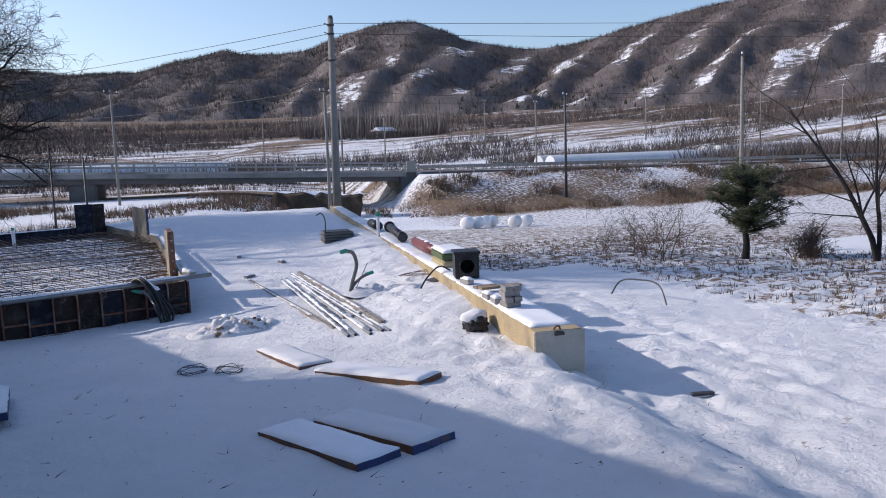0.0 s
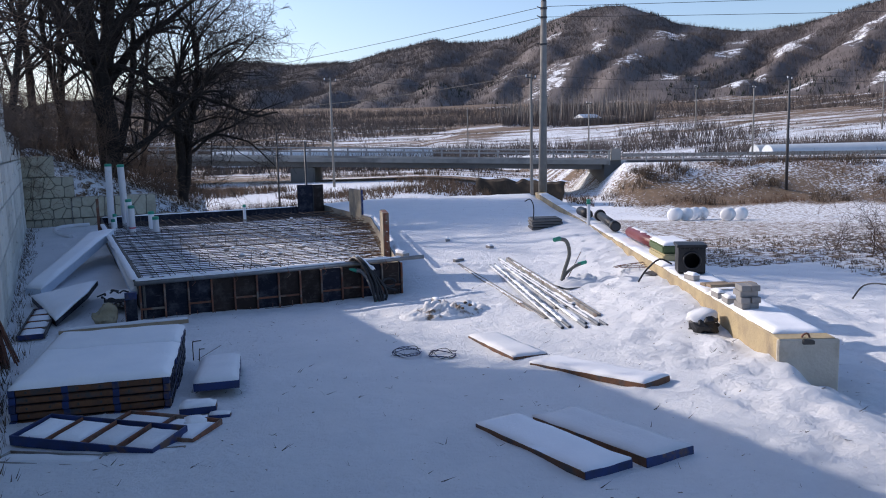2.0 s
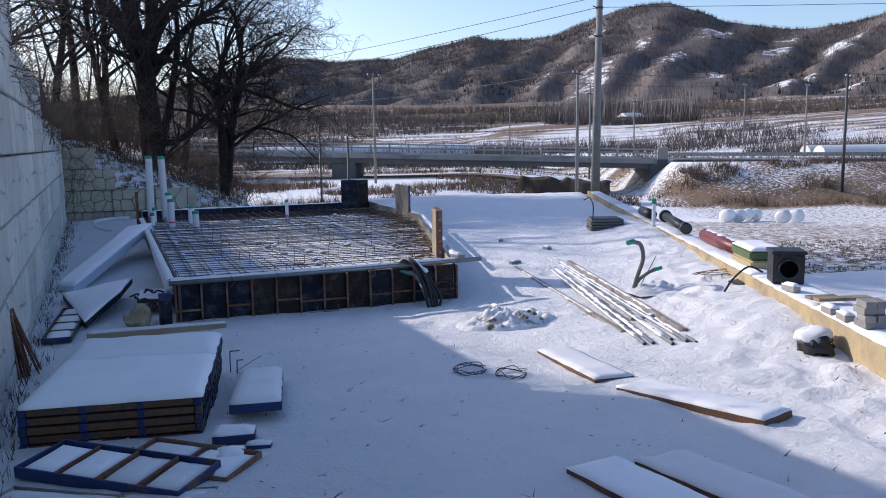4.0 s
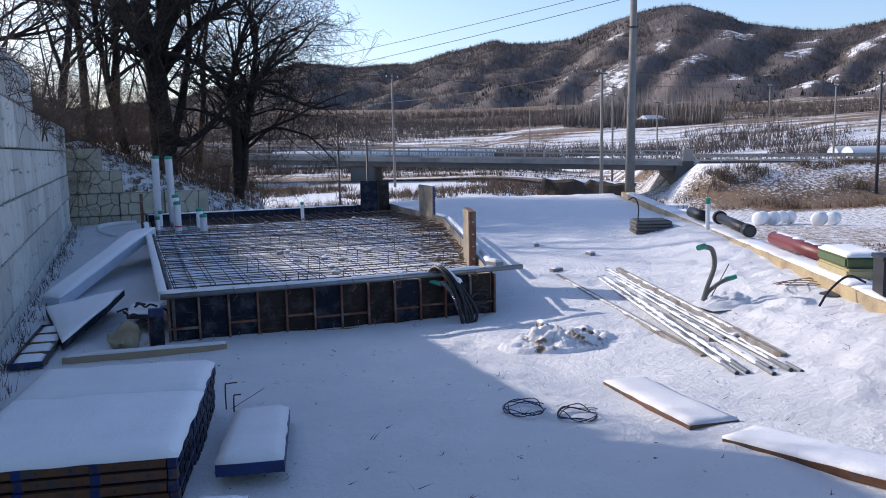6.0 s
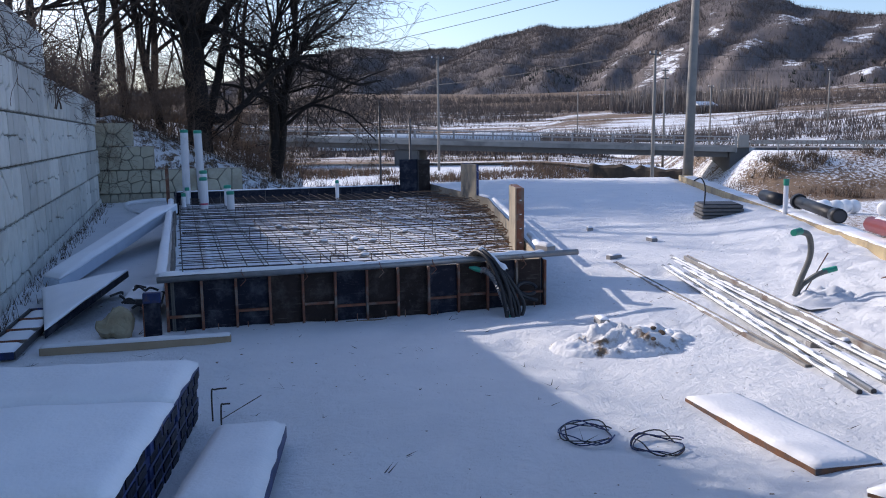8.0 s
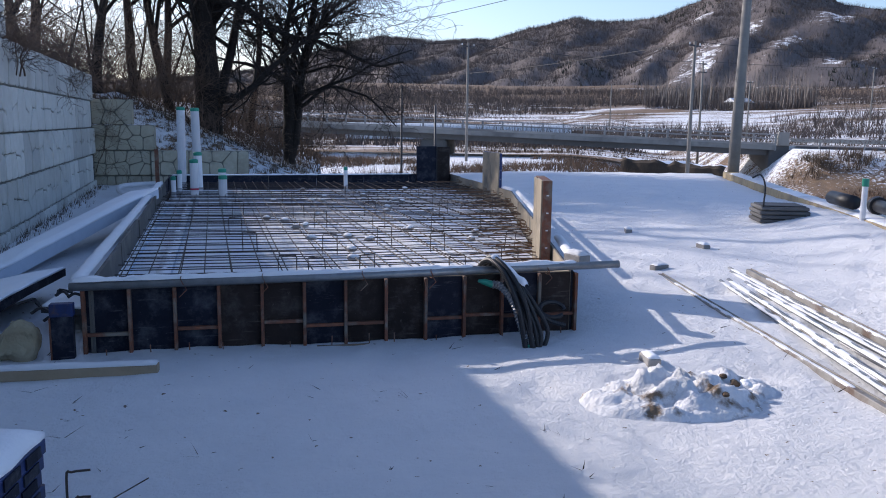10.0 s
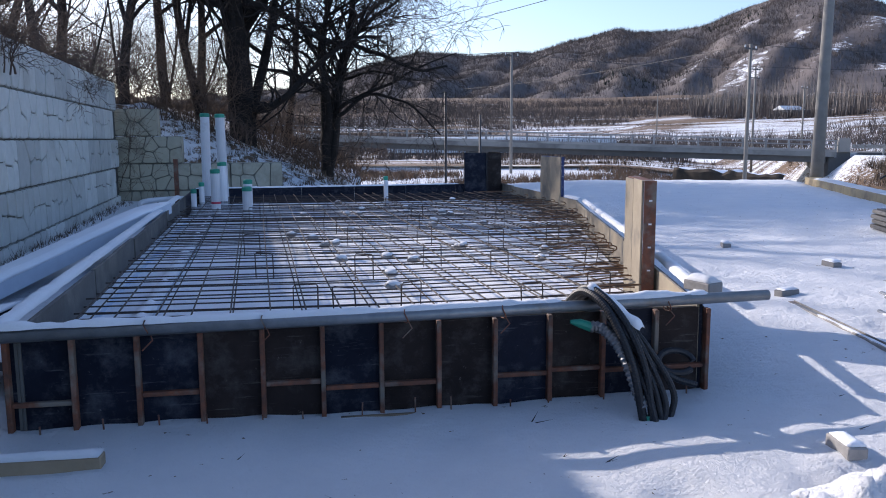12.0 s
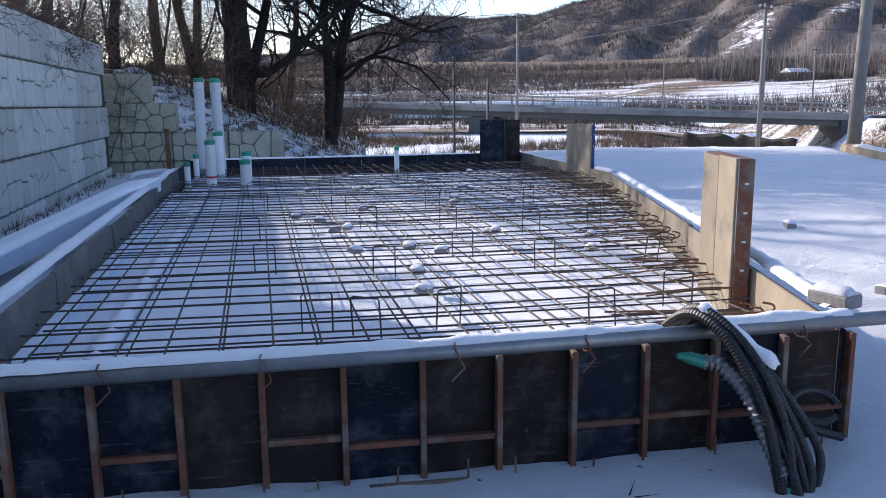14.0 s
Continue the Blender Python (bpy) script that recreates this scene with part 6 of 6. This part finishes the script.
# trees added left of the view, only for their shadow streaks on the yard
for k, (x, y, h) in enumerate(((-11.5, 23.0, 11), (-14.0, 27.5, 12), (-10.5, 18.0, 9))):
    bare_tree(x, y, [(rnd.uniform(-0.1, 0.1), rnd.uniform(-0.1, 0.1), 1, 0.2, h)], "unseen leafless tree behind the wall, added to cast shadow streaks", 90 + k, (9, 5), 2, wild=0.22, group="terrace trees", least=0.012)


def thicket(x, y, n, h, seed, label, spread=1.0, material=BRUSH):
    z = land(x, y)[0]
    p = thing("bare_shrub", label, "shrub", pose(x, y, z), "shrubs")
    r = random.Random(seed)
    woods = [Wood(), Wood()]
    for _ in range(n):
        a, q = r.uniform(0, math.tau), r.uniform(0, spread)
        b = Vector((q * math.cos(a), q * math.sin(a), -0.1))
        grow(r, woods, b, Vector((r.gauss(0, 0.35), r.gauss(0, 0.35), 1)).normalized(), r.uniform(0.010, 0.02), h * r.uniform(0.6, 1.2), 1, 0.12, 0.22, (0, 8, 6), 3)
    if woods[0].v:
        woods[0].mesh("trunk", BARK, p)
    woods[1].mesh("crown", material, p)
    return p


for k, (x, y, h, n) in enumerate(((-1.3, 18.8, 2.2, 22), (-2.6, 17.6, 2.2, 22), (0.3, 20.0, 1.6, 20), (-1.9, 21.0, 2.6, 22), (-3.4, 20.2, 2.6, 22), (1.4, 21.2, 2.0, 22), (2.6, 21.4, 1.5, 18), (3.6, 22.3, 1.0, 12), (-3.8, 15.9, 1.8, 26), (-3.6, 12.8, 1.2, 16), (-3.3, 9.5, 0.7, 10), (-2.75, 6.6, 0.8, 12), (-4.3, 19.5, 2.6, 30), (-0.6, 17.9, 0.8, 12), (0.9, 18.6, 0.7, 12))):
    thicket(x, y, n, h, 200 + k, "tangle of leafless brown brush on the bank", 0.9)

# brush hanging over the top of the wall
rnd = random.Random(14)
for k in range(18):
    y = -3.5 + 1.05 * k + rnd.uniform(-0.3, 0.3)
    thicket(wall_x(y) - 0.8, y, 18, rnd.uniform(0.8, 1.5), 400 + k, "thin brown brush along the top of the wall", 0.6)
# vines hanging in the dark tree
vine = thing("vine_tangle", "dark tangle of vines hanging in a leafless tree", "vine", pose(1.9, 20.5, 0.3))
woods = [Wood(), Wood()]
for k in range(95):
    a, q = rnd.uniform(0, math.tau), rnd.uniform(0, 1) ** 0.5
    b = Vector((1.7 * q * math.cos(a) + 0.3, 1.2 * q * math.sin(a), rnd.uniform(0.3, 3.4)))
    grow(rnd, woods, b, Vector((rnd.gauss(0, 1), rnd.gauss(0, 1), rnd.gauss(-0.3, 0.6))).normalized(), rnd.uniform(0.007, 0.014), rnd.uniform(0.7, 1.8), 2, 0.2, 0.3, (0, 0, 6), 3)
woods[1].mesh("stem_mass", BARK, vine)

# long crooked limbs that arch out of the two large trees
boughs = (("dark crooked bough arching low from a large tree", 0.13, ((-0.2, 19.6, 2.4), (0.6, 19.3, 2.6), (1.5, 19.2, 3.5), (2.6, 19.3, 4.3), (3.6, 19.4, 4.5))),
          ("long dark bough reaching out over the bank", 0.11, ((-0.3, 19.6, 5.4), (0.8, 19.4, 5.0), (1.9, 19.4, 4.4), (3.2, 19.6, 4.1), (4.6, 19.9, 3.6), (5.6, 20.1, 3.7))),
          ("long dark bough rising from a large tree", 0.12, ((-0.4, 19.6, 6.0), (0.7, 19.5, 7.3), (1.7, 19.6, 7.6), (2.6, 19.7, 8.6))),
          ("dark bough with hanging twigs", 0.09, ((2.3, 20.6, 3.4), (3.1, 20.5, 4.9), (4.0, 20.5, 5.5), (5.0, 20.6, 6.6))),
          ("dark drooping bough with hanging twigs", 0.07, ((2.2, 20.5, 2.2), (3.3, 20.3, 2.9), (4.4, 20.2, 2.6), (5.4, 20.2, 1.7))),
          ("dark crooked bough reaching over the wall", 0.11, ((-0.6, 19.6, 5.2), (-1.8, 19.3, 5.6), (-2.8, 19.2, 6.6), (-4.2, 19.2, 6.9))))
for label, rad, pts in boughs:
    tree = vine_tree if pts[0][0] > 1 else big_tree
    woods = [Wood(), Wood()]
    line = curve(*pts, steps=5)
    line = [q + Vector(noise.noise_vector(q * 1.7)) * 0.10 for q in line]
    rs = [max(0.02, rad * (1 - 0.75 * i / len(line))) for i in range(len(line))]
    woods[0].tube(line, rs)
    for i in range(3, len(line) - 1):
        for _ in range(2):
            out = Vector((rnd.gauss(0.2, 0.7), rnd.gauss(0, 0.7), rnd.gauss(-0.05, 0.8))).normalized()
            grow(rnd, woods, line[i], out, rs[i] * 0.4, rnd.uniform(0.8, 2.0), 2, 0.12, 0.28, (0, 0, 5, 2), 4, 0.005)
    limb = woods[0].mesh("limb", BARK, tree, label)
    limb.matrix_parent_inverse = tree.matrix_world.inverted()
    woods[1].mesh("twig_mass", BARK, limb)["kind"] = "stuff"

# trees on the verge to the right
pine = thing("pine_tree", "small dark green pine with a spreading crown", "tree", pose(19.73, 1.26, land(19.73, 1.26)[0] - 0.05))
woods = [Wood(), Wood()]
r = random.Random(6)
tips = []
trunk = [Vector((0, 0, 0)), Vector((0.03, 0, 0.5)), Vector((-0.05, 0.03, 1.0)), Vector((0.05, 0, 1.6)), Vector((0, 0, 2.2))]
woods[0].tube(trunk, [0.11, 0.09, 0.075, 0.05, 0.02])
for k in range(44):
    z = r.uniform(0.75, 2.2)
    a = r.uniform(0, math.tau)
    ln = 1.3 * math.sqrt(max(0.05, 1 - ((z - 1.3) / 1.15) ** 2)) * r.uniform(0.6, 1.0)
    q = [Vector((0, 0, z))]
    d = Vector((math.cos(a), math.sin(a), r.uniform(0.05, 0.5))).normalized()
    for _ in range(4):
        d = (d + Vector((r.gauss(0, 0.15), r.gauss(0, 0.15), 0.08))).normalized()
        q.append(q[-1] + d * ln / 4)
        tips += [q[-1] + Vector((r.gauss(0, 0.08), r.gauss(0, 0.08), r.gauss(0.03, 0.06))) for _ in range(3)]
    woods[0].tube(q, [0.035, 0.03, 0.022, 0.015, 0.008])
woods[0].mesh("trunk", BARK, pine)
v, f = [], []
for c in tips:
    for _ in range(48):
        d = Vector((r.gauss(0, 1), r.gauss(0, 1), r.gauss(0.35, 0.8))).normalized()
        s = d.orthogonal().normalized() * 0.010
        b = c + Vector((r.gauss(0, 0.06), r.gauss(0, 0.06), r.gauss(0, 0.04)))
        q = len(v)
        v += [b - s, b + s, b + d * r.uniform(0.08, 0.16)]
        f.append((q, q + 1, q + 2))
me = bpy.data.meshes.new("crown")
me.from_pydata(v, [], f)
me.materials.append(PINE)
o = new("crown", me)
o.parent = pine
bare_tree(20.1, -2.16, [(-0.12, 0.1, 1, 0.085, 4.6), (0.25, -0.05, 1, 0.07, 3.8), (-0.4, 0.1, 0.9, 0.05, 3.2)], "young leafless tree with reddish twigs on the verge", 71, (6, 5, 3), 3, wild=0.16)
thicket(18.16, 2.85, 9, 2.1, 301, "leafless grey shrub on the snowy verge", 0.35)
thicket(19.8, 6.57, 7, 0.8, 302, "low leafless shrub on the snowy verge", 0.5)
thicket(18.9, 4.2, 8, 1.3, 303, "leafless grey shrub on the snowy verge", 0.4)
thicket(20.5, -0.13, 40, 0.75, 304, "dense low brown shrub with snow on the verge", 0.5)
thicket(20.8, -2.6, 14, 1.5, 305, "brown shrub with dry leaves on the verge", 0.6, DRY)
arch = thing("bent_cane", "dark cane bent into an arch over the snow", "cane", pose(0, 0, 0))
za, zb = land(11.25, -1.3)[0], land(10.59, -3.16)[0]
part("cane", tube(curve((11.25, -1.3, za - 0.05), (11.2, -1.6, za + 0.28), (11.0, -2.2, za + 0.40), (10.8, -2.8, zb + 0.28), (10.59, -3.16, zb - 0.05), steps=6), 0.014, 6), BLACK_PE, arch)

# ---------------- grasses, litter, far woods ----------------
def verge(r):
    x, y = r.uniform(9.5, 30), r.uniform(-12, 13)
    z, b = land(x, y)
    return (x, y, z, 1.0) if b > 0.3 and nz(x, y, 0.9, 31) > -0.15 else None


twig_field("verge_weeds", 9000, verge, 0.05, 0.16, WEED, 1, 0.012, "low dry weeds poking through thin snow", cat="weeds", blades=4)


def bank(r):
    da, dr = r.uniform(-4, 120), r.uniform(3.5, 18)
    x, y = RA[0] + RD[0] * da + RN[0] * dr, RA[1] + RD[1] * da + RN[1] * dr
    z, b = land(x, y)
    k = 0.8 + 0.3 * smooth(12, 16, dr)
    return (x, y, z, k) if nz(x, y, 0.11, 41) + 0.35 * smooth(11, 15, dr) > 0.02 else None


twig_field("bank_brush", 9000, bank, 0.15, 0.6, DRY, 2, 0.03, "brown dry grass and brush on the road bank", cat="brush", blades=5)


def bank2(r):
    da, dr = r.uniform(-4, 120), r.uniform(3.5, 18)
    x, y = RA[0] + RD[0] * da + RN[0] * dr, RA[1] + RD[1] * da + RN[1] * dr
    return (x, y, land(x, y)[0], 1.0) if nz(x, y, 0.20, 44) > 0.2 else None


twig_field("bank_bushes", 11000, bank2, 0.4, 1.3, WEED, 3, 0.035, "dark leafless bushes on the road bank", cat="brush", blades=6)


def riverside(r):
    x, y = r.uniform(-25, 42), r.uniform(24, 66)
    dr = (x - RA[0]) * RN[0] + (y - RA[1]) * RN[1]
    if dr < 3 or x > 0.62 * y + 8 or x < wall_x(y) - 20:
        return None
    return (x, y, land(x, y)[0], 1.0) if nz(x, y, 0.09, 51) > 0.08 else None


twig_field("river_reeds", 9000, riverside, 0.25, 0.8, DRY, 4, 0.035, "dry brown reeds along the river", cat="reeds", blades=5)
twig_field("river_brush", 4500, riverside, 0.3, 0.9, WEED, 14, 0.035, "dark leafless brush along the river", cat="brush", blades=6)


def plot_rim(r):
    x, y = r.uniform(3, 14), r.uniform(17, 24)
    z, b = land(x, y)
    return (x, y, z, 0.6) if nz(x, y, 0.5, 61) > 0 else None


twig_field("rim_weeds", 1500, plot_rim, 0.3, 0.9, DRY, 5, 0.02, "dry weeds below the far edge of the plot", cat="weeds", blades=5)


def slope_weeds(r):
    x, y = r.uniform(-5, 4), r.uniform(15.8, 23)
    z, b = land(x, y)
    return (x, y, z, 1.0) if b > 0.3 and nz(x, y, 1.3, 62) > -0.1 else None


twig_field("slope_weeds", 2600, slope_weeds, 0.08, 0.28, WEED, 6, 0.014, "dry weeds and dead leaves on the tree bank", cat="weeds", blades=4)


def wall_weeds(r):
    y = r.uniform(-6, 15)
    x = wall_x(y) + abs(r.gauss(0, 0.12)) + 0.02
    return x, y, land(max(x, wall_x(y) + 0.05), y)[0], 1.0


twig_field("wall_weeds", 500, wall_weeds, 0.04, 0.18, WEED, 7, 0.006, "thin dry weeds along the foot of the wall", cat="weeds", blades=3)
twig_field("litter", 300, litter_spot, 0.012, 0.045, BARK, 8, 0.007, "small dark twigs and crumbs on the snow", cat="litter", blades=2, flat=1.2)


def belt(r):
    """Woods along the foot of the hills and between the far fields."""
    b, q = r.uniform(-30, 80), r.uniform(115, 430)
    x, y = q * math.sin(radians(b)), -9 + q * math.cos(radians(b))
    if nz(x * 0.3 + 0.1 * y, y, 0.03, 71) < 0.16 - 0.5 * smooth(240, 400, q) - 0.25 * smooth(30, 22, b):
        return None
    return x, y, land(x, y)[0], 1.0


# brown greyed to put some haze into the far woods
WOODS = mat("far_wood", (0.118, 0.096, 0.088), (0.08, 0.066, 0.062), 0.95, 0.05, island=True)
PALE_TRUNK = mat("far_pale_trunk", (0.30, 0.26, 0.23), (0.22, 0.19, 0.17), 0.95, 0.05, island=True)
CONIFER = mat("far_conifer", (0.04, 0.048, 0.038), (0.028, 0.035, 0.028), 0.95, 0.05, island=True)
twig_field("far_woods", 42000, belt, 1.4, 4.5, WOODS, 9, 0.11, "bare brown woods at the foot of the hills", cat="woods", blades=5)


def on_hill(r, b0=-25, b1=80):
    b, u = r.uniform(b0, b1), math.sqrt(r.random())
    u = min(0.999, u * 1.01)
    i0, j0 = int((b + 60) / HILL_STEP), int(u * HILL_ROWS)
    w = HV[i0 * (HILL_ROWS + 1) + j0].co
    w2 = HV[(i0 + 1) * (HILL_ROWS + 1) + j0 + 1].co
    t = r.random()
    x, y, z = w.lerp(w2, t)
    return x, y, z, u


HV = hills.data.vertices


def hill_spot(r):
    x, y, z, u = on_hill(r)
    b = math.degrees(math.atan2(x, y + 9))
    thin = spur(b, u)[1] * smooth(23, 28, b)
    return (x, y, z, 1.0) if r.random() > 0.75 * thin else None


def hill_spot2(r):
    x, y, z, u = on_hill(r)
    b = math.degrees(math.atan2(x, y + 9))
    crest = u > 0.97 and nz(x, y, 0.02, 92.0) > 0.1
    low = u < 0.36 and (20 < b < 27 or 44 < b < 54) and nz(x, y, 0.02, 91.0) > -0.05
    return (x, y, z, 1.0) if crest or low or nz(x, y, 0.008, 91.0) > 0.5 else None


twig_field("hill_woods", 85000, hill_spot, 2.5, 5.5, WOODS, 10, 0.16, "bare brown trees covering the hills", cat="woods", blades=4)
twig_field("hill_conifers", 9000, hill_spot2, 2.0, 4.5, CONIFER, 11, 0.6, "dark conifers on the ridge and the lower slope", cat="woods", blades=4)


def grove(r):
    b, q = r.uniform(26.5, 37), r.uniform(290, 400)
    x, y = q * math.sin(radians(b)), -9 + q * math.cos(radians(b))
    return (x, y, land(x, y)[0], 1.0) if nz(x, y, 0.03, 93) > -0.2 else None


twig_field("poplar_grove", 900, grove, 10, 17, PALE_TRUNK, 12, 0.13, "tall thin pale leafless trees in a grove", cat="woods", blades=1, upright=True)
twig_field("grove_brush", 7000, grove, 1.5, 4.5, WOODS, 22, 0.14, "brown leafless undergrowth of the grove", cat="woods", blades=4, upright=True)


def hedge(r):
    """Brush along the edges of the far fields."""
    k = r.randrange(16)
    back, da = 16 + 13.0 * k + 0.4 * k * k, r.uniform(-190, 150)
    x, y = RA[0] + RD[0] * da - RN[0] * back, RA[1] + RD[1] * da - RN[1] * back
    y += 5 * nz(x, k * 7.0, 0.02, 95)
    return (x, y, land(x, y)[0], 1.0) if nz(x, k * 3.0, 0.03, 96) > -0.12 else None


twig_field("field_hedges", 24000, hedge, 0.25, 1.0, WEED, 15, 0.05, "dark brush along the far field edges", cat="brush", blades=4)


def roadside(r):
    da = r.uniform(-60, 130)
    dr = r.uniform(-16, -10)
    x, y = RA[0] + RD[0] * da + RN[0] * dr, RA[1] + RD[1] * da + RN[1] * dr
    return (x, y, land(x, y)[0], 1.0) if nz(x, y, 0.05, 81) > 0.2 else None


twig_field("roadside_brush", 900, roadside, 0.6, 1.6, WEED, 13, 0.05, "leafless roadside brush", cat="brush", blades=5)
